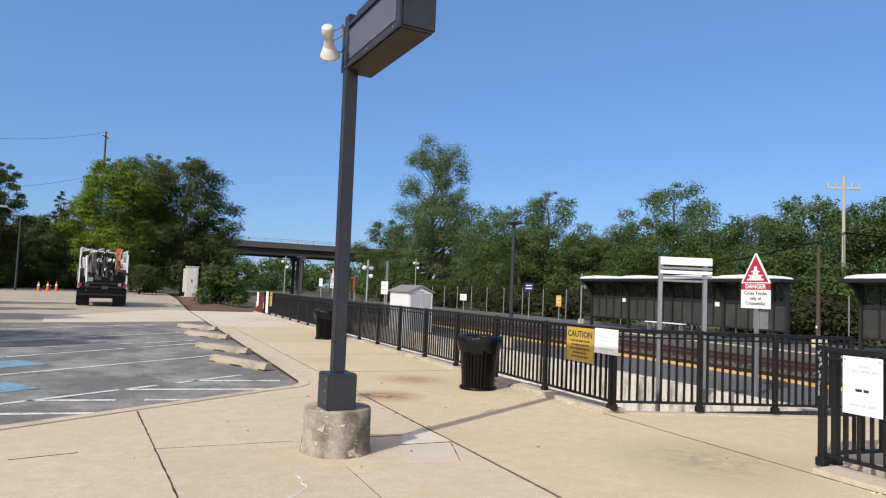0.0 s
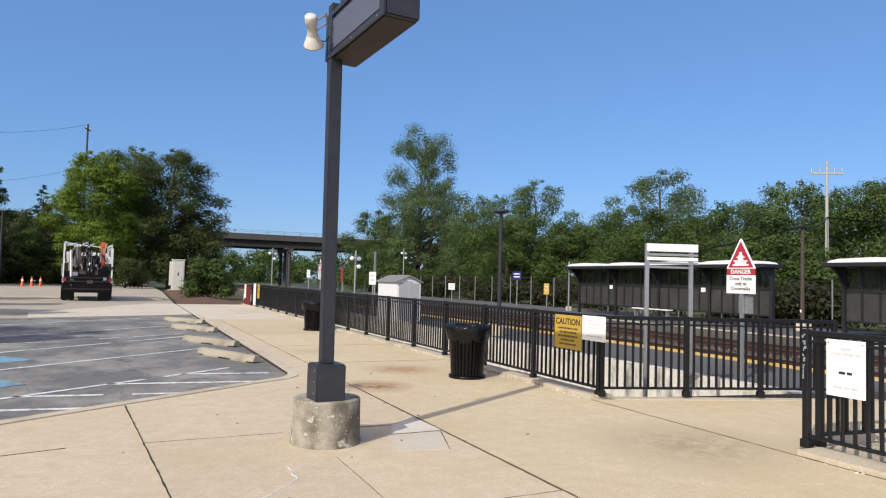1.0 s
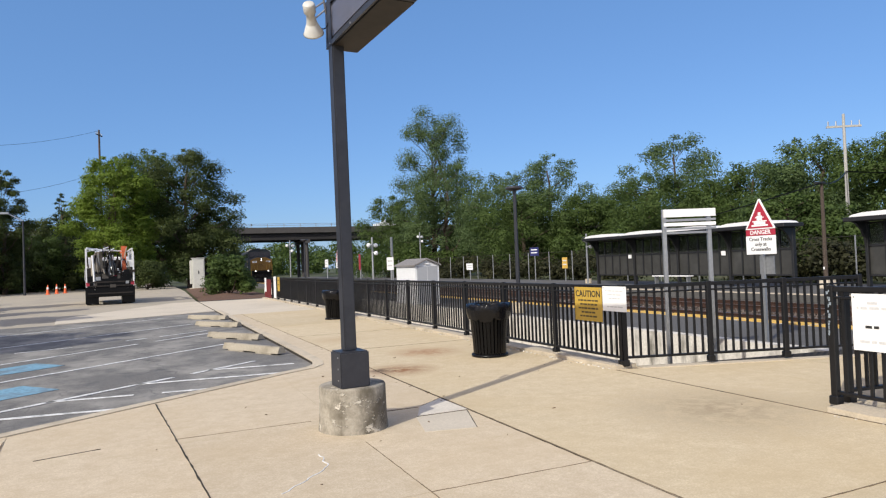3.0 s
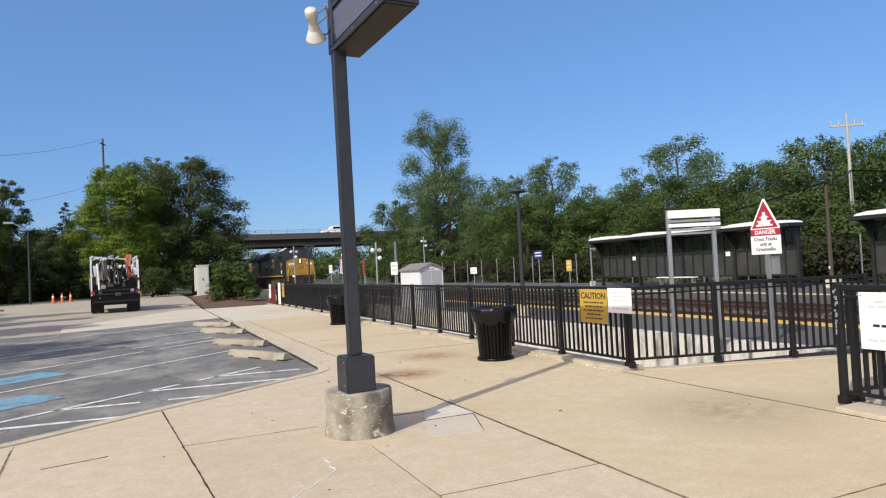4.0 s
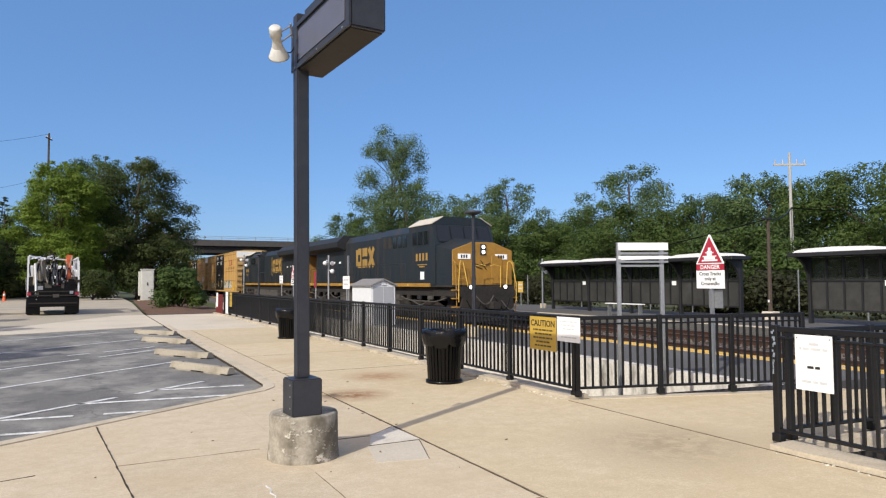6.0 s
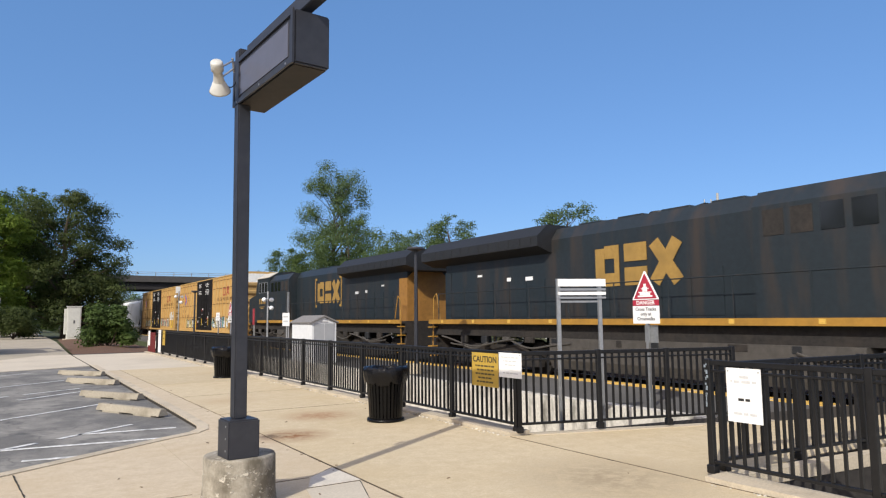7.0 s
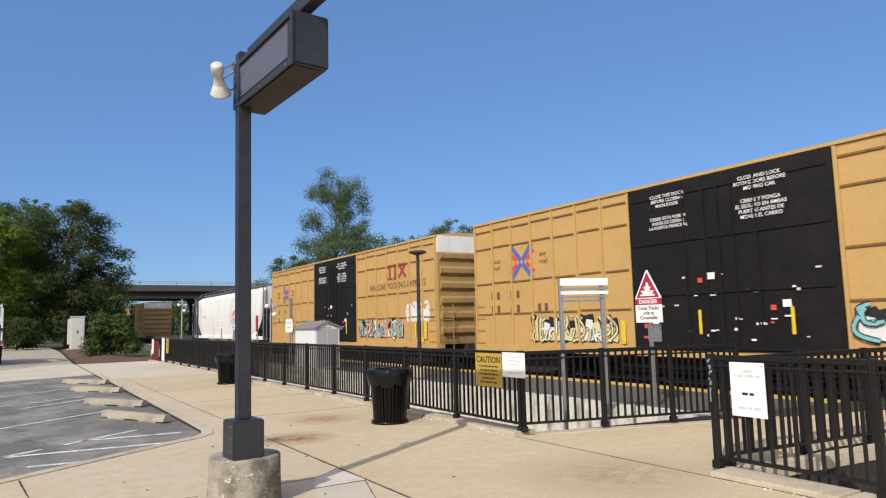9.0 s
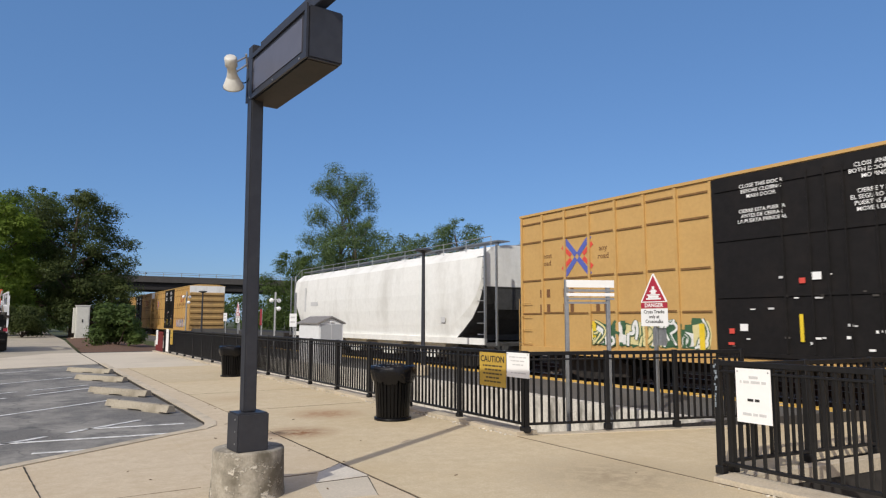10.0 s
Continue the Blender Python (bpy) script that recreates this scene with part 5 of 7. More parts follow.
    part("hatch", m, M_HOPPER, car)
    m = bmesh.new()
    side_box(m, -6.9, -6.6, 1.75, 1.95, -1.632)
    side_box(m, 5.6, 6.6, 2.6, 2.8, -1.634)
    side_box(m, 7.3, 7.55, 2.3, 3.6, -1.625)
    part("mark_bar", m, M_INKGREY, car)
    return car


def flat_car(at, label):
    car = thing("flat_car", at, label, "flat car", "freight cars")
    m = bmesh.new()
    bx(m, -1.45, -12.6, 0.85, 1.45, 12.6, 1.08)
    bx(m, -0.4, -12.9, 0.5, 0.4, 12.9, 0.85)
    part("deck", m, M_LUNDER, car)
    m = bmesh.new()
    bx(m, -1.5, -12.6, 0.72, -1.44, 12.6, 1.1)
    part("side_sill", m, M_HOPEND, car)
    for s in (-1, 1):
        wheelset_truck(car, s * 10.5, 2)
        m = bmesh.new()
        bx(m, -0.16, s * 12.9, 0.72, 0.16, s * 13.3, 0.98)
        part("coupler", m, M_LUNDER, car)
    return car


def locomotive(at, label, flip=False):
    """Cab towards -y. The side seen is -x for the leader and +x for the one that runs backwards."""
    car = thing("locomotive", at, label, "locomotive", "locomotives")
    sides = (1,) if flip else (-1,)
    m = bmesh.new()
    bx(m, -1.32, -10.6, 1.22, 1.32, 10.6, 1.62)
    part("frame", m, M_LUNDER, car)
    for s in (-1, 1):
        m = bmesh.new()
        bx(m, s * 1.5, -8.2, 1.62, s * 1.56, 10.6, 1.78)
        part("walkway_edge", m, M_LYELLOW, car, "golden yellow walkway edge")
        for k in range(9):
            box_part("reflective_patch", (s * 1.562, -6 + 1.95 * k, 1.66, s * 1.566, -5.87 + 1.95 * k, 1.76), M_YELLOW, car)
    m = bmesh.new()
    bx(m, -1.5, -10.2, 1.62, 1.5, 10.6, 1.70)
    part("walkway", m, M_LUNDER, car)
    m = bmesh.new()
    prism(m, [(-1.35, 0.35), (-1.45, 0.6), (-1.45, 1.22), (1.45, 1.22), (1.45, 0.6), (1.35, 0.35)], "y", -4.7, 4.0)
    part("fuel_tank", m, M_TANK, car, "dusty fuel tank")
    for s in (-1, 1):
        wheelset_truck(car, s * 7.0, 3, 0.53, 1.15)
        m = bmesh.new()
        prism(m, [(-1.2, 1.4), (-1.3, 0.8), (-1.0, 0.32), (1.0, 0.32), (1.3, 0.8), (1.2, 1.4)], "y", s * 10.45, s * 10.6)
        part("pilot", m, M_LUNDER, car, "black pilot plate")
        m = bmesh.new()
        prism(m, [(s * 10.6, 0.62), (s * 10.95, 0.2), (s * 10.9, 0.16), (s * 10.6, 0.16)], "x", -1.3, 1.3)
        part("plough", m, M_LROOF, car, "black snow plough blade")
        m = bmesh.new()
        bx(m, -0.17, s * 10.7, 0.72, 0.17, s * (11.85 if s > 0 else 11.3), 1.0)
        part("coupler", m, M_LUNDER, car)
        for x in (-1.45, 1.45):
            m = bmesh.new()
            for z in (0.45, 0.8, 1.15, 1.5):
                bx(m, x - 0.18, s * 10.3, z - 0.02, x + 0.1, s * 10.55, z + 0.02)
            rod(m, (x, s * 10.5, 0.4), (x, s * 10.4, 2.6), 0.02, seg=6)
            rod(m, (x, s * 9.9, 1.6), (x, s * 10.2, 2.75), 0.02, seg=6)
            rod(m, (x, s * 10.2, 2.75), (x, s * 10.4, 2.6), 0.02, seg=6)
            part("step_ladder", m, M_LYELLOW, car, "yellow steps and handrail")
    # gear boxes, sand fillers and brackets under the sill
    rg = random.Random(23 if flip else 29)
    for s in (-1, 1):
        for k in range(16):
            y, w, h = -9.4 + 1.18 * k, rg.uniform(0.15, 0.5), rg.uniform(0.12, 0.3)
            box_part("underframe_box", (s * 1.34, y, 1.22 - h, s * 1.46, y + w, 1.22), (M_LUNDER, M_TANK, M_LROOF)[k % 3], car, "", 0.02)
    # air pipes and hoses that sag along the frame
    for s in (-1, 1):
        for k, (y0, y1, z, drop) in enumerate(((-9.6, -5.0, 1.16, 0.22), (-5.2, -3.4, 1.05, 0.1), (3.1, 6.0, 1.12, 0.2), (5.6, 9.8, 1.16, 0.25), (-8.0, -6.0, 1.0, 0.18), (7.0, 9.2, 0.98, 0.16))):
            m = bmesh.new()
            tube(m, [(s * (1.46 + 0.02 * (k % 2)), y0 + (y1 - y0) * q, z - drop * math.sin(math.pi * q) - 0.04 * math.sin(9 * q + k)) for q in [j / 12 for j in range(13)]], 0.03)
            part("air_hose", m, M_TANK, car, "dusty sagging air hose")
    # full-width nose with a hipped top; its front plate has a colour of its own
    hip = [(-1.48, 1.7), (-1.48, 3.18), (-0.55, 3.52), (0.55, 3.52), (1.48, 3.18), (1.48, 1.7)]
    m = bmesh.new()
    prism(m, hip, "y", -10.15, -8.55)
    for v in m.verts:
        if v.co.y > -9 and v.co.z > 3:
            v.co.z += 0.26
    nose = part("nose", m, M_LNAVY, car, "dark blue-grey nose")
    m = bmesh.new()
    prism(m, [(x * 1.004, z) for x, z in hip], "y", -10.19, -10.151)
    soften(m, 0.012)
    part("front_plate", m, M_LNAVY if flip else M_LYELLOW, nose, "" if flip else "golden yellow nose front")
    box_part("light_housing", (-0.15, -10.23, 2.98, 0.15, -10.191, 3.44), M_LROOF, nose, "", 0.02)
    for z in (3.10, 3.32):
        m = bmesh.new()
        rod(m, (0, -10.26, z), (0, -10.2, z), 0.075, seg=14)
        part("headlight", m, M_LAMP if not flip else M_GLASS, nose)
    for x in (-0.85, 0.85):
        m = bmesh.new()
        rod(m, (x, -10.62, 1.62), (x, -10.5, 1.62), 0.115, seg=12)
        part("ditch_light_housing", m, M_LROOF, car)
        m = bmesh.new()
        rod(m, (x, -10.64, 1.62), (x, -10.61, 1.62), 0.08, seg=12)
        part("ditch_light", m, M_LAMP if not flip else M_GLASS, car)
    m = bmesh.new()
    bx(m, 0.42, -10.215, 1.75, 0.98, -10.191, 2.95)
    soften(m, 0.01)
    part("nose_door", m, M_LNAVY if flip else M_LYELLOW, nose)
    # nose emblem as a dark spread shape, grab irons, front handrails
    for a, b in (((-0.52, 2.62), (0.02, 2.52)), ((0.0, 2.52), (0.36, 2.64)), ((-0.40, 2.50), (-0.05, 2.40)), ((-0.12, 2.74), (0.16, 2.36))):
        m = bmesh.new()
        bar(m, (a[0], -10.2, a[1]), (b[0], -10.2, b[1]), 0.075, 0.016)
        part("emblem_block", m, M_LUNDER, nose)
    for z in (1.95, 2.25, 2.55):
        m = bmesh.new()
        rod(m, (-1.38, -10.27, z), (-1.0, -10.27, z), 0.016, seg=6)
        rod(m, (-1.38, -10.27, z), (-1.38, -10.19, z), 0.016, seg=6)
        rod(m, (-1.0, -10.27, z), (-1.0, -10.19, z), 0.016, seg=6)
        part("grab_iron", m, M_LNAVY if flip else M_LDULL, nose)
    for s in (-1, 1):
        m = bmesh.new()
        tube(m, [(s * 1.42, -10.6, 1.0), (s * 1.42, -10.6, 1.75), (s * 1.30, -10.5, 2.6), (s * 1.22, -10.42, 2.72), (s * 1.1, -10.42, 2.66), (s * 0.95, -10.55, 1.65)], 0.02)
        tube(m, [(s * 0.62, -10.6, 1.6), (s * 0.62, -10.6, 2.5), (s * 0.3, -10.6, 2.55), (s * 0.1, -10.6, 2.5)], 0.018)
        part("front_handrail", m, M_LNAVY if flip else M_YELLOW, car, "" if flip else "bright yellow front handrail")
        box_part("number_board", (s * 0.62, -10.212, 2.80, s * 1.22, -10.191, 3.02), M_LAMPSOFT if not flip else M_GLASS, nose, "lit white number board")
        for k in range(3):
            box_part("number_bar", (s * 0.92 - 0.17 + 0.12 * k, -10.217, 2.84, s * 0.92 - 0.10 + 0.12 * k, -10.2125, 2.98), M_INK, nose)
    # hoses and coupling gear before the pilot
    for k, (x0, x1, z, drop) in enumerate(((-1.2, -0.5, 1.1, 0.5), (-0.75, 0.1, 1.25, 0.35), (0.2, 0.9, 1.15, 0.5), (0.5, 1.3, 1.05, 0.4), (-0.3, 0.5, 0.8, 0.3))):
        m = bmesh.new()
        tube(m, [(x0 + (x1 - x0) * q, -10.86 - 0.1 * math.sin(math.pi * q), z - drop * math.sin(math.pi * q)) for q in [j / 10 for j in range(11)]], 0.028)
        part("brake_hose", m, M_TANK if k % 2 else M_CAN, car, "sagging brake hose")

    m = bmesh.new()
    prism(m, [(-8.7, 1.7), (-8.7, 3.5), (-8.38, 4.42), (-6.0, 4.42), (-6.0, 1.7)], "x", -1.52, 1.52)
    cab = part("cab", m, M_LNAVY, car, "dark blue-grey cab")
    m = bmesh.new()
    prism(m, [(-1.53, 4.40), (-0.95, 4.74), (0.95, 4.74), (1.53, 4.40)], "y", -8.40, -5.95)
    part("cab_roof", m, M_LNAVY, cab, "dark arched cab roof")
    # pale strips on the slopes: the sun on the roof is in their colour
    for s in (-1, 1):
        m = bmesh.new()
        prism(m, [(s * 1.56, 4.395), (s * 0.98, 4.735), (s * 0.98, 4.765), (s * 1.57, 4.43)], "y", -8.42, -6.0)
        part("sunlit_slope", m, M_CABROOF, cab, "roof slope, sunlight put into its pale colour")
    for s in (-1, 1):
        for y0, y1 in ((-8.0, -7.62), (-7.46, -6.98), (-6.9, -6.42)):
            m = bmesh.new()
            bx(m, s * 1.521, y0, 3.52, s * 1.530, y1, 4.12)
            part("side_window", m, M_GLASS, cab)
        m = bmesh.new()
        for y0, y1 in ((-8.0, -7.62), (-7.46, -6.98), (-6.9, -6.42)):
            for a, b in ((y0 - 0.035, y0), (y1, y1 + 0.035)):
                bx(m, s * 1.521, a, 3.485, s * 1.545, b, 4.155)
            for a, b in ((3.485, 3.52), (4.12, 4.155)):
                bx(m, s * 1.521, y0, a, s * 1.545, y1, b)
        part("window_frame", m, M_STEEL if flip else M_LNAVY, cab)
    for x0, x1 in ((-1.35, -0.72), (-0.66, -0.02), (0.02, 0.66), (0.72, 1.35)):
        m = bmesh.new()
        a = [m.verts.new(p) for p in ((x0, -8.70, 3.62), (x1, -8.70, 3.62), (x1, -8.44, 4.34), (x0, -8.44, 4.34))]
        m.faces.new(a)
        r = bmesh.ops.extrude_face_region(m, geom=m.faces[:])
        bmesh.ops.translate(m, verts=[v for v in r["geom"] if isinstance(v, bmesh.types.BMVert)], vec=(0, -0.02, -0.01))
        part("windscreen", m, M_WINDSCREEN, cab)
    m = bmesh.new()
    prism(m, [(-1.5, 1.7), (-1.5, 4.15), (-1.2, 4.5), (1.2, 4.5), (1.5, 4.15), (1.5, 1.7)], "y", -6.0, -2.6)
    cabin = part("electrical_cabinet", m, M_LNAVY, car)
    for s in (-1, 1):
        for k in range(5):
            m = bmesh.new()
            bx(m, s * 1.501, -5.7 + 0.6 * k, 3.5, s * 1.512, -5.25 + 0.6 * k, 4.05)
            part("vent", m, M_GLASS if k < 3 else M_LUNDER, cabin)
    m = bmesh.new()
    prism(m, [(-1.0, 1.7), (-1.0, 4.18), (-0.75, 4.54), (0.75, 4.54), (1.0, 4.18), (1.0, 1.7)], "y", -2.6, 10.2)
    hood = part("engine_hood", m, M_LNAVY, car, "dark blue-grey engine hood")
    for s in (-1, 1):
        for k in range(14):
            y = -2.4 + 0.88 * k
            m = bmesh.new()
            bx(m, s * 1.0, y, 1.85, s * 1.014, y + 0.82, 3.0)
            part("hood_door", m, M_LNAVY, hood)
    m = bmesh.new()
    prism(m, [(-1.56, 3.98), (-1.56, 4.30), (-1.15, 4.66), (1.15, 4.66), (1.56, 4.30), (1.56, 3.98), (1.0, 3.78), (-1.0, 3.78)], "y", 4.3, 11.1)
    rad = part("radiator_wing", m, M_LROOF, car, "black winged radiator housing")
    for s in (-1, 1):
        m = bmesh.new()
        for k in range(11):
            bx(m, s * 1.561, 4.6 + 0.55 * k, 4.02, s * 1.57, 5.0 + 0.55 * k, 4.26)
        part("radiator_grille", m, M_LROOF, rad)
    # hood end orange is darkened as in shade, with grime stains over it
    m = bmesh.new()
    prism(m, [(-1.02, 1.72), (-1.02, 3.5), (-0.6, 3.9), (0.6, 3.9), (1.02, 3.5), (1.02, 1.72)], "y", 9.55 if flip else 9.85, 10.24)
    part("hood_end", m, M_LHOODSHADE if flip else M_LNAVY, car, "grimy orange hood end, darkened for shade" if flip else "")
    m = bmesh.new()
    rod(m, (0, 1.0, 4.45), (0, 1.0, 4.68), 0.35, 0.28, seg=12)
    part("exhaust", m, M_LROOF, car)
    box_part("roof_hatch", (-0.5, 2.2, 4.45, 0.5, 3.6, 4.60), M_LROOF, car)
    box_part("roof_hatch", (-0.45, -2.2, 4.45, 0.45, -0.6, 4.58), M_LROOF, car)
    m = bmesh.new()
    for k in range(3):
        rod(m, (0.1 * k - 0.1, -0.1, 4.62), (0.1 * k - 0.1, -0.5, 4.64), 0.03, 0.07, seg=8)
    bx(m, -0.2, -0.12, 4.45, 0.2, -0.06, 4.62)
    part("air_horn", m, M_LROOF, car)
    m = bmesh.new()
    for y, h in ((-7.9, 0.07), (-7.3, 0.12), (-6.5, 0.08)):
        bx(m, -0.25, y, 4.74, 0.2, y + 0.25, 4.74 + h)
    part("roof_antenna", m, M_LROOF, cab)
    for k in range(4):
        box_part("hood_hatch", (-0.6, -1.9 + 1.5 * k, 4.54, 0.6, -1.0 + 1.5 * k, 4.62), M_LNAVY, hood, "", 0.02)
    # handrails along the walkway
    for s in (-1, 1):
        for k in range(10):
            y = -5.5 + 1.72 * k
            m = bmesh.new()
            rod(m, (s * 1.5, y, 1.7), (s * 1.5, y, 2.72), 0.018, seg=6)
            part("stanchion", m, M_LNAVY, car)
        m = bmesh.new()
        rod(m, (s * 1.5, -5.5, 2.72), (s * 1.5, 9.98, 2.72), 0.016, seg=6)
        part("handrail", m, M_LNAVY, car)
        # railway emblem as plain yellow shapes on the hood: a hollow block, a stepped block, a cross
        x = s * 1.02
        f = -1 if s < 0 else 1
        mid = 2.0 if flip else 1.0

        def run(a, b):
            return mid + 0.84 * f * a, mid + 0.84 * f * b

        def blk(a, b, z0, z1):
            y0, y1 = run(a, b)
            m = bmesh.new()
            bx(m, x - 0.006, min(y0, y1), z0, x + 0.006, max(y0, y1), z1)
            part("emblem_block", m, M_LDULL, hood)
        blk(-1.75, -1.35, 2.72, 3.72)
        blk(-1.34, -0.72, 3.42, 3.78)
        blk(-1.34, -0.72, 2.66, 3.02)
        blk(-0.92, -0.72, 3.021, 3.419)
        blk(-0.50, 0.40, 3.30, 3.78)
        blk(-0.50, 0.40, 2.66, 3.14)
        m = bmesh.new()
        for (a, za), (b, zb) in (((0.68, 2.70), (1.55, 3.74)), ((0.68, 3.74), (1.55, 2.70))):
            (y0, y1) = run(a, b)
            strip(m, x, (y0, za), (y1, zb), 0.34, 0.006 + 0.001 * (za > 3))
        part("emblem_cross", m, M_LDULL, hood)
        if flip:
            for a, b, z0, z1 in ((-2.15, -2.05, 2.45, 4.0), (-2.05, -1.85, 3.88, 4.0), (-2.05, -1.85, 2.45, 2.57), (1.85, 1.95, 2.45, 4.0), (1.65, 1.85, 3.88, 4.0), (1.65, 1.85, 2.45, 2.57)):
                blk(a, b, z0, z1)
        m = bmesh.new()
        for k in range(4):
            bx(m, s * 1.522, -7.95 + 0.34 * k, 2.80, s * 1.527, -7.76 + 0.34 * k, 3.14)
        bx(m, s * 1.522, -7.9, 2.60, s * 1.527, -6.9, 2.64)
        bx(m, s * 1.522, -7.65, 2.50, s * 1.527, -7.1, 2.56)
        part("number_bar", m, M_LDULL, cab)
        for d in ((s * 1.522, -7.6, 1.95, s * 1.528, -7.2, 2.3), (s * 1.003, 5.2, 3.0, s * 1.018, 5.55, 3.12), (s * 1.003, 7.9, 3.25, s * 1.018, 8.15, 3.32), (s * 1.003, 6.3, 3.02, s * 1.018, 6.5, 3.14)):
            box_part("notice_plate", d, M_LUNDER if flip and d[1] < 0 else M_INKGREY if flip else M_WHITE, car)
    return car


# places of the cars' middles along the line at 8.5 s
A_MID = 20.82
TRAIN = []


def train():
    boxcar_label = "ochre high-cube boxcar with black doors and sprayed graffiti"
    l2 = locomotive(pose(TRACK_X[0], 0, RAIL_Z, 0, 0, 180), "dark blue-grey diesel locomotive running cab last, yellow emblem", True)
    l1 = locomotive(pose(TRACK_X[0], 0, RAIL_Z), "dark blue-grey diesel locomotive with golden yellow nose and lit headlights")
    a = boxcar(pose(TRACK_X[0], 0, RAIL_Z), boxcar_label)
    b = copy_thing(a, pose(TRACK_X[0], 0, RAIL_Z))
    c = copy_thing(a, pose(TRACK_X[0], 0, RAIL_Z))
    d = copy_thing(a, pose(TRACK_X[0], 0, RAIL_Z))
    W, B, A, P, Y, G, K = SPRAY[:7]
    graffiti(a, -7.0, -2.8, 1.12, 2.15, [W, Y, W, A, B, W], K, 3)
    graffiti(a, 3.2, 6.6, 1.05, 2.0, [Y, Y, W, Y], K, 5)
    graffiti(b, -6.8, -2.9, 1.12, 2.1, [P, A, W, P], K, 8)
    graffiti(b, -8.9, -7.2, 1.75, 2.7, [W], W, 9)
    graffiti(b, 2.8, 6.4, 1.05, 1.95, [Y, W, G, W, Y], G, 11)
    graffiti(c, -8.0, -4.0, 1.1, 2.1, [W, P], B, 13)
    h = covered_hopper(pose(TRACK_X[0], 0, RAIL_Z), "pale grey covered hopper car with roof walkways")
    f = flat_car(pose(TRACK_X[0], 0, RAIL_Z), "empty dark flat car")
    pitch = 21.4
    TRAIN.extend([(l1, 0.0, 0), (l2, A_MID - 21.92, 180), (a, A_MID, 0), (b, A_MID + pitch, 0),
                  (h, A_MID + pitch + 20.8, 0), (f, A_MID + pitch + 20.8 + 23.9, 0), (c, A_MID + pitch + 20.8 + 23.9 + 23.2, 0),
                  (d, A_MID + pitch + 20.8 + 23.9 + 23.2 + pitch, 0)])
    TRAIN[0] = (l1, TRAIN[1][1] - 23.4, 0)


train()


# ---- platform furniture ----
def danger_sign(at, size=1.0, label="red triangular danger sign over a white notice on a steel post", face=True):
    ob = thing("danger_sign", at, label, "sign", "danger signs")
    m = bmesh.new()
    bx(m, 0.0, -0.03, 0, 0.05, 0.03, 2.40)
    part("post", m, M_STEEL, ob)
    m = bmesh.new()
    prism(m, [(-0.30, 1.97), (0.30, 1.97), (0.30, 1.99), (0.015, 2.50), (-0.015, 2.50), (-0.30, 1.99)], "x", -0.012, 0.0)
    tri = part("triangle", m, M_WHITE, ob)
    m = bmesh.new()
    prism(m, [(-0.265, 1.99), (0.265, 1.99), (0.0, 2.46)], "x", -0.016, -0.0122)
    part("triangle_face", m, M_RED, tri, "red triangle")
    for k, (y0, y1, z0, z1) in enumerate(((-0.17, 0.17, 2.02, 2.05), (-0.12, 0.12, 2.053, 2.095), (-0.15, 0.15, 2.098, 2.118), (-0.055, 0.055, 2.121, 2.205), (-0.09, 0.09, 2.165, 2.182), (-0.028, 0.028, 2.208, 2.265))):
        box_part("pictogram", (-0.019 - 0.001 * (k == 4), y0, z0, -0.0162, y1, z1), M_WHITE, tri, "white pictogram")
    m = bmesh.new()
    bx(m, -0.012, -0.30, 1.86, 0.0, 0.30, 1.965)
    band = part("band", m, M_RED, ob, "red band")
    part("lettering", lettering("DANGER", 0.105, M_WHITE, 0.002), None, band, at=Matrix.Translation((-0.0145, 0, 1.912)) @ FACE)
    m = bmesh.new()
    bx(m, -0.012, -0.305, 1.53, 0.0, 0.305, 1.855)
    low = part("notice", m, M_WHITE, ob, "white notice panel")
    part("lettering", lettering("Cross Tracks\nonly at\nCrosswalks", 0.088, M_INK, 0.001), None, low, at=Matrix.Translation((-0.0145, 0, 1.705)) @ FACE)
    m = bmesh.new()
    bx(m, 0.06, -0.2, 1.18, 0.07, 0.1, 1.5)
    part("rear_plate", m, M_STEEL, ob)
    return ob


first_danger = danger_sign(pose(9.92, 8.34, -0.12))
copy_thing(first_danger, pose(8.6, 31.5, -0.12))


def frame_sign():
    ob = thing("direction_sign", pose(7.157, 7.70, -0.98, 0, 0, -23.8), "steel two-post frame holding slatted white sign boards", "sign")
    for x in (0.0, 0.67):
        m = bmesh.new()
        bx(m, x - 0.027, -0.027, 0, x + 0.03, 0.03, 3.12)
        soften(m, 0.004)
        part("post", m, M_STEEL, ob)
    for z, h, mat in ((3.0, 0.115, M_WHITE), (2.935, 0.035, M_STEEL), (2.865, 0.05, M_WHITE), (2.81, 0.03, M_STEEL)):
        m = bmesh.new()
        bx(m, -0.01, -0.05, z, 0.76, -0.031, z + h)
        part("board", m, mat, ob)
    m = bmesh.new()
    bx(m, 0.028, -0.02, 2.75, 0.642, 0.02, 2.78)
    part("crossbar", m, M_STEEL, ob)


frame_sign()


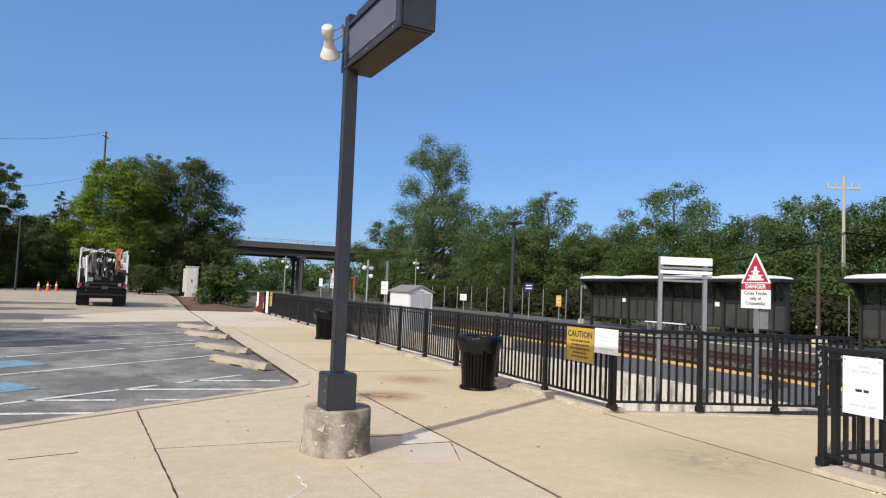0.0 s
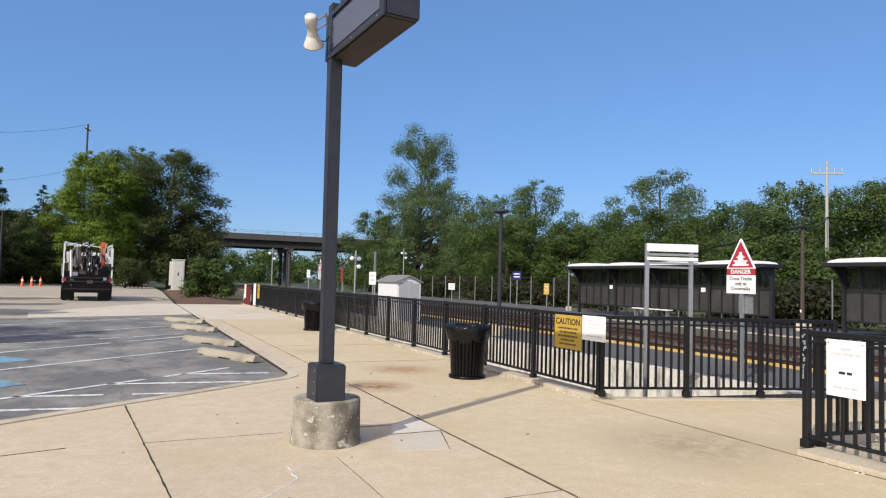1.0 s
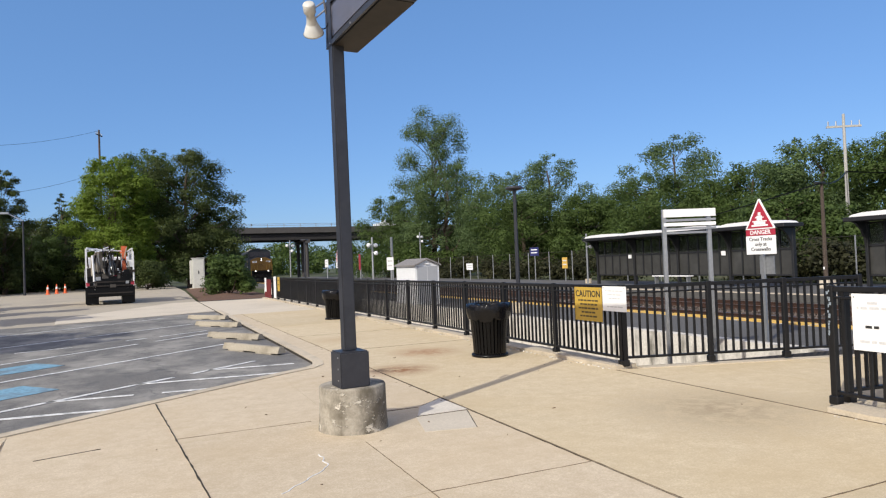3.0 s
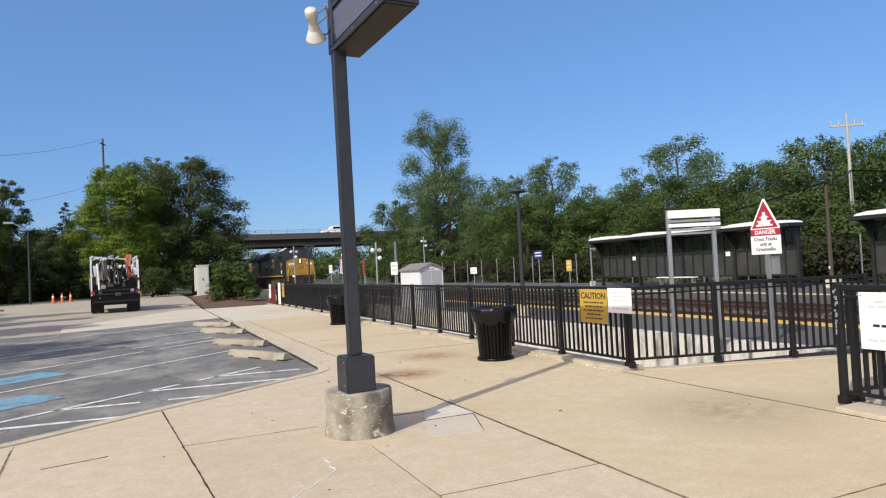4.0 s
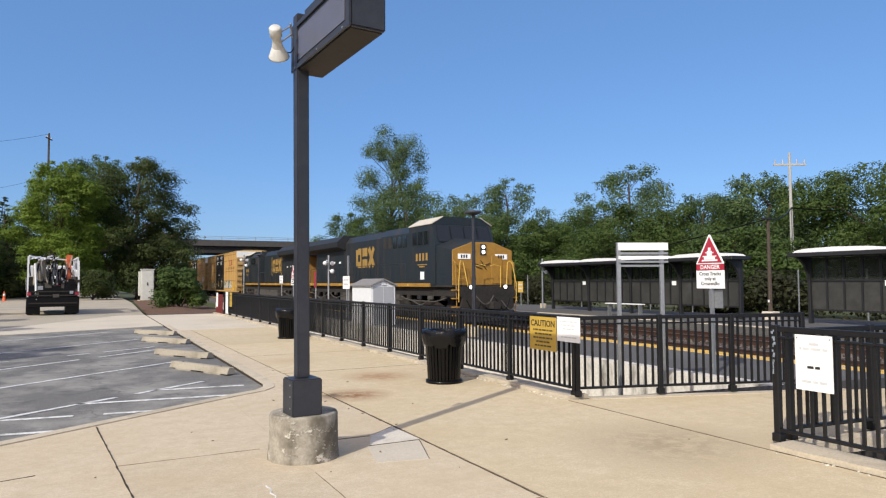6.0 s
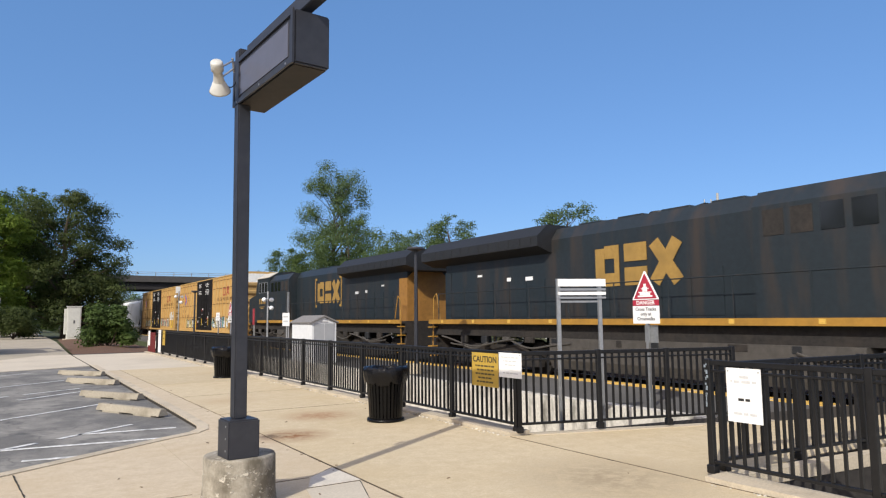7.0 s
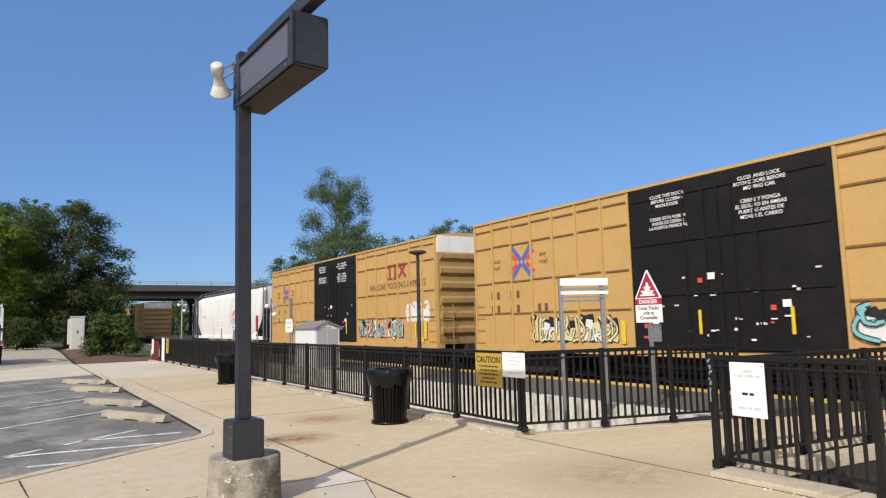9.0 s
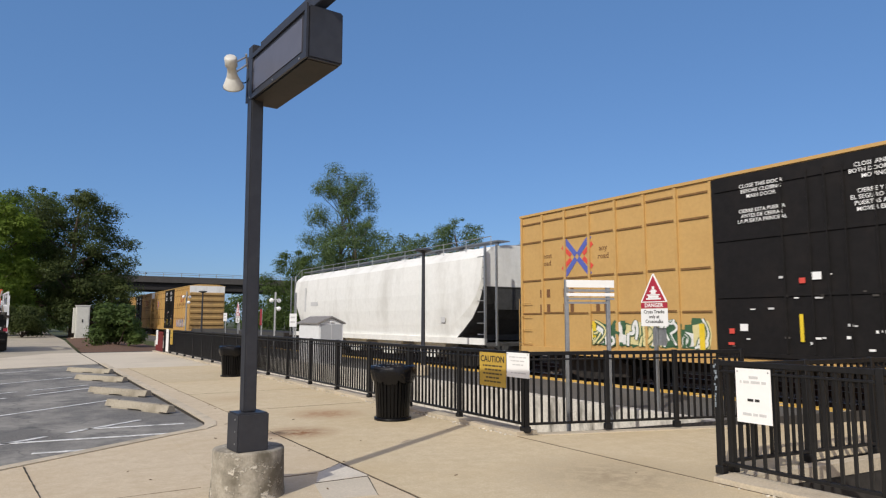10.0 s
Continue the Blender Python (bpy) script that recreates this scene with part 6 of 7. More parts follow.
def shed():
    ob = thing("shed", pose(10.1, 25.0, -0.12) @ Matrix.Diagonal((0.90, 0.92, 0.93, 1)), "small white storage shed with a grey shingled gable roof", "shed")
    m = bmesh.new()
    prism(m, [(-0.55, 0), (-0.55, 1.64), (0.0, 1.86), (0.55, 1.64), (0.55, 0)], "y", -1.15, 1.15)
    part("wall", m, M_SHED, ob, "white siding")
    # light grey door, with the gable end's shade put into the colour
    m = bmesh.new()
    bx(m, -0.47, -1.17, 0.05, 0.47, -1.151, 1.60)
    part("door", m, M_SHEDGREY, ob, "light grey double door, darkened for shade")
    m = bmesh.new()
    bx(m, -0.01, -1.176, 0.05, 0.01, -1.17, 1.60)
    part("door_gap", m, M_INKGREY, ob)
    for s in (-1, 1):
        m = bmesh.new()
        prism(m, [(s * 0.63, 1.61), (s * 0.63, 1.67), (0, 1.94), (0, 1.87)], "y", -1.25, 1.25)
        part("roof", m, M_SHINGLE, ob, "grey shingled roof slope")
    m = bmesh.new()
    bx(m, -0.09, -1.2, 1.68, 0.09, -1.151, 1.73)
    part("gable_lamp", m, M_WHITE, ob)


shed()


def shelter(at, bays, w=3.22):
    n = bays * w
    ob = thing("platform_shelter", at, "long dark bronze platform shelter with white humped roofs", "shelter", "platform shelters")
    for k in range(bays):
        a, b = k * w + (0.1 if k else -0.12), (k + 1) * w - (0.1 if k < bays - 1 else -0.12)
        m = bmesh.new()
        prism(m, [(a, 2.66), (a + 0.12, 2.74), (a + 0.5, 2.80), ((a + b) / 2, 2.83), (b - 0.5, 2.80), (b - 0.12, 2.74), (b, 2.66)], "x", -0.86, 0.22)
        part("roof", m, M_SHROOF, ob, "white humped roof")
    m = bmesh.new()
    bx(m, -0.92, -0.3, 2.50, 0.28, n + 0.3, 2.66)
    soften(m, 0.02)
    part("fascia", m, M_SHELTER, ob)
    for z in (0.52, 1.62, 2.44):
        m = bmesh.new()
        bx(m, -0.04, 0.04, z - 0.035, 0.052, n - 0.04, z + 0.035)
        part("rail", m, M_SHELTER, ob)
    per = 5
    for k in range(bays * per + 1):
        y = k * w / per
        m = bmesh.new()
        bx(m, -0.035, y - 0.035, 0.50 if k % per else 0.0, 0.05, y + 0.035, 2.50)
        part("mullion", m, M_SHELTER, ob)
        if k == bays * per:
            break
        m = bmesh.new()
        bx(m, 0.0, y + 0.036, 0.555, 0.03, y + w / per - 0.036, 1.585)
        part("panel", m, M_SHPANEL, ob, "smoky lower panel")
        m = bmesh.new()
        bx(m, 0.005, y + 0.036, 1.655, 0.015, y + w / per - 0.036, 2.405)
        part("glazing", m, M_SHGLASS, ob, "tinted upper pane")
    for k in range(bays + 1):
        m = bmesh.new()
        bx(m, -0.12, k * w - 0.055, 0.0, 0.08, k * w + 0.055, 2.50)
        soften(m, 0.01)
        post = part("post", m, M_SHELTER, ob)
        m = bmesh.new()
        prism(m, [(-0.88, 2.50), (-0.62, 2.40), (-0.36, 2.18), (-0.2, 1.9), (-0.121, 1.6), (-0.121, 2.50)], "y", k * w - 0.045, k * w + 0.045)
        part("bracket", m, M_SHELTER, post, "curved roof bracket")
    for k in (1, bays - 1):
        m = bmesh.new()
        bx(m, -0.06, k * w + 0.25, 1.42, -0.041, k * w + 0.5, 1.62)
        part("notice", m, M_WHITE, ob)
    return ob


def glazing_material():
    m = bpy.data.materials.new("tinted shelter glazing")
    m.use_nodes = True
    nt = m.node_tree
    b = nt.nodes["Principled BSDF"]
    b.inputs["Base Color"].default_value = (0.05, 0.055, 0.05, 1)
    b.inputs["Roughness"].default_value = 0.15
    clear = nt.nodes.new("ShaderNodeBsdfTransparent")
    clear.inputs["Color"].default_value = (0.55, 0.58, 0.52, 1)
    ms = nt.nodes.new("ShaderNodeMixShader")
    ms.inputs[0].default_value = 0.6
    nt.links.new(b.outputs[0], ms.inputs[1])
    nt.links.new(clear.outputs[0], ms.inputs[2])
    nt.links.new(ms.outputs[0], nt.nodes["Material Output"].inputs["Surface"])
    return m


M_SHGLASS = glazing_material()
shelter(pose(24.3, 18.95, -0.1), 4)
shelter(pose(24.3, 3.0, -0.1), 4)


def bench():
    ob = thing("bench", pose(21.9, 23.35, -0.1), "pale metal bench on the far platform", "bench")
    box_part("seat", (-0.15, -1.15, 0.56, 0.15, 1.15, 0.60), M_SHROOF, ob)
    for y in (-1.0, 1.0):
        box_part("leg", (-0.1, y - 0.03, 0.0, 0.1, y + 0.03, 0.56), M_STEEL, ob)


bench()


def platform_lamp(at, h, label="slim dark platform lamp post"):
    ob = thing("platform_lamp", at, label, "lamp post", "platform lamp posts")
    m = bmesh.new()
    rod(m, (0, 0, 0), (0, 0, h), 0.07, 0.05, seg=8)
    part("pole", m, M_POLE, ob)
    m = bmesh.new()
    rod(m, (0, 0, h), (0, 0, h + 0.07), 0.08, 0.27, seg=12)
    rod(m, (0, 0, h + 0.07), (0, 0, h + 0.13), 0.29, 0.25, seg=12)
    part("lantern", m, M_POLE, ob)
    m = bmesh.new()
    rod(m, (0, 0, 0), (0, 0, 0.3), 0.2, seg=10)
    part("footing", m, M_KERB, ob)
    return ob


def place(az, dist):
    return 0.07 + dist * math.sin(radians(az)), dist * math.cos(radians(az))


for az, x, h in ((30.5, 10.4, 3.7), (36.4, 24.5, 2.7), (12.4, 10.4, 3.5)):
    platform_lamp(pose(x, (x - 0.07) / math.tan(radians(az)), -0.12), h)


def cable_pole(at, h):
    ob = thing("cable_pole", at, "slim weathered pole on a pale concrete block carrying a cable", "pole")
    m = bmesh.new()
    rod(m, (0, 0, 0.3), (0, 0, h), 0.085, 0.06, seg=8)
    part("shaft", m, M_TIE, ob)
    box_part("head", (-0.30, -0.10, h, 0.12, 0.10, h + 0.07), M_SHELTER, ob, "dark flat lamp head")
    box_part("footing", (-0.24, -0.24, 0.0, 0.24, 0.24, 0.38), M_SLAB_PALE, ob, "pale concrete block", 0.02)
    box_part("tag", (-0.10, -0.03, 0.75, -0.086, 0.03, 0.85), M_WHITE, ob)


cable_pole(pose(24.3, 17.6, -0.1), 4.1)


def small_sign(at, w, h, z, mat, label, bars=2):
    ob = thing("platform_sign", at, label, "sign")
    m = bmesh.new()
    rod(m, (0.03, 0, 0), (0.03, 0, z + h), 0.035, seg=6)
    part("post", m, M_STEEL, ob)
    m = bmesh.new()
    bx(m, -0.02, -w / 2, z, 0.0, w / 2, z + h)
    part("panel", m, mat, ob)
    for k in range(bars):
        m = bmesh.new()
        bx(m, -0.024, -w * 0.35, z + h * (0.3 + 0.35 * k), -0.0205, w * 0.35, z + h * (0.42 + 0.35 * k))
        part("printed_bar", m, M_INKGREY if mat is not M_NAVY else M_WHITE, ob)


M_DKRED = material("faded dark red banner", (0.30, 0.03, 0.04), 0.6)
M_NAVY = material("navy sign face", (0.03, 0.035, 0.14), 0.5)


def at_az(az, x, z=-0.12):
    return pose(x, (x - 0.07) / math.tan(radians(az)), z)


small_sign(at_az(19.6, 10.6), 0.9, 0.6, 1.35, M_WHITE, "white platform notice on a post")
small_sign(at_az(19.75, 10.65), 0.22, 0.9, 2.0, M_STEEL, "narrow grey sign blade on a post", 0)
small_sign(at_az(26.4, 25.5), 1.2, 0.55, 0.9, M_WHITE, "small white sign on the far platform")
small_sign(at_az(31.97, 25.5), 1.15, 0.6, 1.85, M_NAVY, "navy station name sign on the far platform")
small_sign(at_az(34.5, 26.0), 0.6, 0.75, 0.9, M_YELLOW, "yellow warning sign on the far fence")
small_sign(at_az(17.0, 10.2), 0.28, 0.8, 1.4, M_DKRED, "tall red platform banner on a post", 0)
small_sign(at_az(14.2, 10.8), 0.8, 0.5, 1.6, M_WHITE, "white slatted platform sign on posts")


def camera_pole(at, h):
    ob = thing("camera_pole", at, "white security camera mast", "camera mast")
    m = bmesh.new()
    rod(m, (0, 0, 0), (0, 0, h), 0.05, seg=6)
    part("mast", m, M_STEEL, ob)
    for dx, dy, dz in ((-0.25, -0.2, -0.35), (0.25, 0.2, -0.35), (0.1, -0.25, -0.75)):
        m = bmesh.new()
        rod(m, (0, 0, h + dz), (dx, dy, h + dz), 0.02, seg=5)
        bmesh.ops.create_icosphere(m, subdivisions=2, radius=0.11, matrix=Matrix.Translation((dx, dy, h + dz - 0.05)))
        part("camera_dome", m, M_WHITE, ob)


camera_pole(at_az(22.2, 21.6), 4.3)
camera_pole(at_az(18.1, 10.4), 3.0)
camera_pole(at_az(11.2, 9.9), 3.7)
camera_pole(at_az(36.35, 24.0), 3.0)


def chain_fence():
    ob = thing("chain_link_fence", pose(28.2, 0, -0.3), "tall grey chain-link fence behind the far platform", "fence")
    for k in range(34):
        m = bmesh.new()
        rod(m, (0, 4 + k * 3, 0), (0, 4 + k * 3, 2.3), 0.035, seg=6)
        part("post", m, M_STEEL, ob)
    for z in (2.25, 0.15):
        m = bmesh.new()
        rod(m, (0, 4, z), (0, 103, z), 0.013, seg=5)
        part("rail", m, M_LUNDER, ob)


chain_fence()


# ---- overpass ----
def overpass():
    ob = thing("overpass", pose(0, 0, 0, 0, 0, -1.5), "dark steel girder road overpass with a parapet railing", "bridge", kind="structure")
    Y0, Y1 = 118, 128
    m = bmesh.new()
    for y in (Y0, Y0 + 3.2, Y0 + 6.4, Y1 - 0.4):
        bx(m, -90, y, 6.55, 120, y + 0.4, 8.0)
    part("girder", m, M_BRIDGE, ob, "dark steel girders")
    m = bmesh.new()
    bx(m, -90, Y0 - 0.5, 8.0, 120, Y1 + 0.5, 8.35)
    part("deck", m, M_PARAPET, ob)
    m = bmesh.new()
    bx(m, -90, Y0 - 0.55, 7.75, 120, Y0 - 0.3, 8.75)
    bx(m, -90, Y1 + 0.3, 7.75, 120, Y1 + 0.55, 8.75)
    part("parapet", m, M_PARAPET, ob)
    m = bmesh.new()
    for k in range(75):
        bx(m, -90 + k * 2.8, Y0 - 0.5, 8.75, -89.9 + k * 2.8, Y0 - 0.4, 9.35)
    for z in (9.05, 9.33):
        bx(m, -90, Y0 - 0.48, z, 120, Y0 - 0.42, z + 0.06)
    part("railing", m, M_STEEL, ob, "grey bridge railing")
    for x in (9.3, 23.3, 43, -12):
        for y in (Y0 + 0.8, Y0 + 4.6, Y1 - 1.0):
            m = bmesh.new()
            rod(m, (x, y, -0.5), (x, y, 6.0), 0.32, seg=14)
            part("column", m, M_PARAPET if x != 9.3 else M_BRIDGE, ob)
        m = bmesh.new()
        bx(m, x - 0.5, Y0, 5.9, x + 0.5, Y1, 6.55)
        part("pier_cap", m, M_PARAPET, ob)
    for s, x0, x1 in ((1, 56, 120), (-1, -90, -26)):
        m = bmesh.new()
        prism(m, [(x0 - 8 * (s > 0), -0.5), (x1 + 8 * (s < 0), -0.5), (x1, 7.9), (x0, 7.9)], "y", Y0 + 0.5, Y1 - 0.5)
        part("embankment", m, M_GRASS, ob)


overpass()


def bridge_van():
    ob = thing("pickup_truck", pose(20, 121, 8.36, 0, 0, -1.5), "white pickup truck driving over the bridge", "pickup truck")
    m = bmesh.new()
    prism(m, [(-2.7, 0.5), (-2.7, 1.05), (-1.5, 1.15), (-0.9, 1.75), (0.7, 1.75), (0.9, 1.15), (2.7, 1.15), (2.7, 0.5)], "y", -0.95, 0.95)
    soften(m, 0.05)
    part("body", m, M_WHITE, ob)
    m = bmesh.new()
    bx(m, 0.95, -0.97, 1.1, 2.6, 0.97, 1.5)
    part("load", m, M_LUNDER, ob)
    for x in (-1.7, 1.7):
        for y in (-0.85, 0.85):
            m = bmesh.new()
            rod(m, (x, y - 0.12, 0.38), (x, y + 0.12, 0.38), 0.38, seg=14)
            part("wheel", m, M_CAN, ob)
    m = bmesh.new()
    bx(m, -0.75, -0.965, 1.2, 0.55, -0.955, 1.62)
    part("side_window", m, M_GLASS, ob)
    return ob


VAN = bridge_van()


# ---- lot: truck, cones, cabinet ----
M_HOSE = material("tan hose rubber", (0.30, 0.265, 0.21), 0.7, grain=0.2, scale=20)
M_BOOM = material("faded orange boom paint", (0.62, 0.13, 0.045), 0.5, grain=0.15, scale=8)


def service_truck():
    ob = thing("service_truck", pose(-1.6, 38.6, -0.045, 0, 0, 4), "white utility service truck with tool racks and an orange boom", "truck")
    box_part("chassis", (-1.0, 0.2, 0.55, 1.0, 7.0, 0.8), M_LUNDER, ob)
    box_part("bumper", (-1.15, 0.0, 0.45, 1.15, 0.3, 0.95), M_CAN, ob, "dark rear bumper", 0.03)
    box_part("tail_box", (-1.14, 0.06, 0.72, 1.14, 0.34, 1.5), M_CAN, ob, "black tail equipment box", 0.03)
    # no part of the truck: a black box for the shade beneath it
    box_part("under_shade", (-0.56, 0.4, 0.42, 0.56, 1.0, 0.72), M_CAN, ob, "black box standing for the shade underneath")
    rngu = random.Random(17)
    for k in range(30):
        x, z = rngu.uniform(-1.05, 1.0), rngu.uniform(1.35, 2.5)
        m = bmesh.new()
        bar(m, (x, 0.08 + rngu.uniform(0, 0.2), z), (x + rngu.uniform(-0.12, 0.12), 0.1 + rngu.uniform(0, 0.3), z + rngu.uniform(0.25, 0.6)), rngu.uniform(0.02, 0.06))
        part("tool", m, (M_STEEL, M_LUNDER, M_HOSE, M_CAN, M_LUNDER)[k % 5], ob)
    for k in range(9):
        x = -1.05 + 0.13 * k
        m = bmesh.new()
        bar(m, (x, 0.1, 2.86 + rngu.uniform(-0.12, 0.1)), (x + 0.22, 0.5, 2.9 + rngu.uniform(-0.15, 0.12)), 0.05)
        part("tool", m, M_SHED, ob)
    for s in (-1, 1):
        box_part("mud_flap", (s * 0.55, 0.32, 0.08, s * 1.16, 0.36, 0.72), M_CAN, ob, "black mud flap")
        m = bmesh.new()
        bar(m, (s * 1.1, 0.02, 0.95), (s * 1.1, 0.05, 2.95 - 0.2 * (s > 0)), 0.07)
        part("rack_post", m, M_SHED, ob, "white rack post")
    m = bmesh.new()
    bar(m, (-0.72, 0.03, 0.8), (-0.80, 0.1, 2.6), 0.075)
    part("rack_post", m, M_SHED, ob, "white rack post")
    box_part("bed", (-1.15, 0.3, 0.8, 1.15, 4.3, 1.25), M_CAN, ob, "", 0.02)
    for s in (-1, 1):
        box_part("side_locker", (s * 0.8, 0.5, 1.25, s * 1.17, 4.3, 1.95), M_LUNDER, ob, "side locker", 0.03)
        for k in range(3):
            box_part("locker_door", (s * 1.171, 0.6 + 1.2 * k, 1.3, s * 1.185, 1.7 + 1.2 * k, 1.9), M_SHED, ob)
        m = bmesh.new()
        for y in (0.55, 2.4, 4.2):
            bar(m, (s * 1.08, y, 2.1), (s * 1.08, y, 2.95), 0.07)
        bar(m, (s * 1.08, 0.5, 2.92), (s * 1.08, 4.3, 2.92), 0.07)
        part("rack", m, M_SHED, ob, "white ladder rack")
        box_part("tail_light", (s * 0.95, -0.02, 1.0, s * 1.12, 0.3, 1.2), M_RED, ob)
        for y in (1.3, 5.8):
            m = bmesh.new()
            for q in ((0.95,) if y > 5 else (0.98, 0.68)):
                rod(m, (s * q - 0.13, y, 0.48), (s * q + 0.13, y, 0.48), 0.48, seg=18)
            part("wheel", m, M_CAN, ob)
    rngt = random.Random(4)
    # hoses hung in a bundle on a drum, orange boom folded upright, cases and tools
    drum = box_part("hose_rack", (-0.98, 0.5, 1.25, -0.25, 0.62, 1.35), M_LUNDER, ob)
    for k in range(11):
        m = bmesh.new()
        cx, rx = -0.62 + rngt.uniform(-0.16, 0.16), 0.04 + 0.013 * k
        zc, rz, yy = 2.1 + rngt.uniform(-0.1, 0.1), rngt.uniform(0.35, 0.68), 0.62 - 0.025 * k
        tube(m, [(cx + rx * math.sin(g), yy, zc + rz * math.cos(g)) for g in [math.tau * j / 16 for j in range(17)]], 0.055)
        part("hose_loop", m, M_HOSE, drum, "beige coiled hose")
    box_part("hose_coil", (-0.88, 0.40, 1.45, -0.46, 0.66, 2.62), M_HOSE, drum, "bundled tan hose", 0.10)
    m = bmesh.new()
    bx(m, 0.60, 0.60, 1.75, 0.80, 0.85, 3.02)
    bx(m, 0.62, 0.851, 2.75, 0.78, 3.6, 2.95)
    bx(m, 0.56, 0.58, 2.80, 0.84, 0.599, 3.06)
    soften(m, 0.02)
    part("boom", m, M_BOOM, ob, "orange folded boom")
    box_part("boom_motor", (0.85, 0.55, 1.85, 1.12, 0.95, 2.30), M_SHED, ob, "white motor housing", 0.03)
    for k in range(34):
        x = rngt.uniform(-0.15, 0.6)
        m = bmesh.new()
        rod(m, (x, 0.45 + rngt.uniform(0, 0.6), 1.2), (x + rngt.uniform(-0.2, 0.2), 0.45 + rngt.uniform(0, 0.5), rngt.uniform(1.7, 2.75)), rngt.uniform(0.02, 0.05), seg=6)
        part("tool", m, (M_STEEL, M_LUNDER, M_CAN, M_LUNDER, M_SHED, M_LUNDER)[k % 6], ob)
    for x0, x1, z1 in ((-0.2, 0.15, 2.0), (0.18, 0.5, 2.35), (-0.9, -0.3, 1.55), (0.52, 0.95, 1.7)):
        box_part("equipment_case", (x0, 0.75, 1.25, x1, 1.3, z1), M_LUNDER, ob, "", 0.03)
    for x in (-0.12, 0.22):
        m = bmesh.new()
        bar(m, (x, 0.35, 0.95), (x + (0.17 if x < 0 else -0.12), 0.42, 2.45), 0.05)
        part("frame_leg", m, M_STEEL, ob)
    for k in range(40):
        x, z = rngt.uniform(-1.05, 1.0), rngt.uniform(0.75, 1.75)
        w, h = rngt.uniform(0.05, 0.3), rngt.uniform(0.05, 0.28)
        box_part("fitting", (x, rngt.uniform(-0.08, 0.2), z, x + w, 0.34, z + h), (M_CAN, M_LUNDER, M_CAN, M_TANK, M_CAN, M_STEEL)[k % 6] if k != 11 else M_RED, ob)
    for z in (0.62, 1.0, 1.2):
        box_part("step_bar", (-1.05, -0.06, z - 0.03, 1.05, -0.001, z + 0.03), M_LUNDER, ob)
    m = bmesh.new()
    bar(m, (-1.08, 0.5, 2.95), (1.0, 0.9, 2.78), 0.06)
    bar(m, (-1.05, 0.45, 3.0), (-0.2, 2.2, 2.9), 0.06)
    part("cross_rack", m, M_SHED, ob, "white rack bars")
    m = bmesh.new()
    prism(m, [(4.5, 0.7), (4.5, 2.6), (6.0, 2.6), (6.5, 1.75), (7.3, 1.6), (7.3, 0.7)], "x", -1.1, 1.1)
    soften(m, 0.05)
    part("cab", m, M_SHED, ob, "white cab")
    box_part("rear_window", (-0.7, 4.485, 1.8, 0.7, 4.497, 2.4), M_GLASS, ob)


service_truck()


def cone(x, y):
    ob = thing("traffic_cone", pose(x, y, -0.045), "orange traffic cone with a white collar", "traffic cone", "traffic cones")
    m = bmesh.new()
    bx(m, -0.2, -0.2, 0, 0.2, 0.2, 0.04)
    rod(m, (0, 0, 0.04), (0, 0, 0.9), 0.15, 0.035, seg=12)
    part("body", m, M_ORANGE, ob)
    m = bmesh.new()
    rod(m, (0, 0, 0.5), (0, 0, 0.68), 0.100, 0.077, seg=12)
    part("collar", m, M_WHITE, ob)


for x, y in ((-8.1, 70), (-7.6, 72), (-7.0, 73)):
    cone(x, y)


def traffic_island():
    """A kerbed planting island at the far side of the lot."""
    ob = thing("traffic_island", pose(-12.4, 53.6, -0.045, 0, 0, 30), "kerbed island of dark soil in the access road", "traffic island", kind="structure")
    ring = [(3.4 * math.copysign(abs(math.cos(g)) ** 0.6, math.cos(g)), 1.3 * math.sin(g)) for g in [math.tau * k / 28 for k in range(28)]]
    m = bmesh.new()
    prism(m, ring, "z", 0.0, 0.13)
    part("kerb_ring", m, M_KERB, ob, "pale concrete kerb ring")
    m = bmesh.new()
    prism(m, [(x * 0.94, y * 0.86) for x, y in ring], "z", 0.131, 0.19)
    part("soil", m, M_MULCH, ob, "dark soil bed")


traffic_island()


def cabinet():
    ob = thing("utility_cabinet", pose(4.4, 63.5, -0.05), "beige steel utility cabinet on a plinth", "utility cabinet")
    box_part("body", (-0.52, -0.45, 0.1, 0.5, 0.45, 2.75), M_CABINET, ob, "", 0.03)
    box_part("plinth", (-0.75, -0.6, 0.0, 0.62, 0.6, 0.12), M_KERB, ob)
    box_part("door", (-0.42, -0.47, 0.25, 0.42, -0.451, 2.6), M_CABINET, ob, "", 0.008)
    box_part("handle", (-0.06, -0.5, 1.4, 0.02, -0.471, 1.65), M_INK, ob)
    box_part("meter_box", (-0.72, -0.2, 0.5, -0.521, 0.2, 2.6), M_CABINET, ob, "", 0.02)
    box_part("roof", (-0.57, -0.5, 2.75, 0.55, 0.5, 2.82), M_CABINET, ob)


cabinet()


def mulch():
    bm = bmesh.new()
    n = 14
    grid = []
    for i in range(n + 1):
        row = []
        for j in range(n + 1):
            u, v = i / n, j / n
            x0 = 2.55 + 0.9 * v
            x = x0 + (7.0 - x0) * u
            y = 35.2 + 32 * v
            row.append(bm.verts.new((x, y, -0.05 + 0.25 * math.sin(math.pi * min(1, u * 1.3)) * min(1.0, 0.12 + v * 5) * (0.6 + 0.4 * noise.noise((x, y * 0.4, 0))))))
        grid.append(row)
    for i in range(n):
        for j in range(n):
            bm.faces.new((grid[i][j], grid[i + 1][j], grid[i + 1][j + 1], grid[i][j + 1]))
    structure("mulch_bed", bm, M_MULCH, "brown mulch bed around the hedge", "mulch bed")


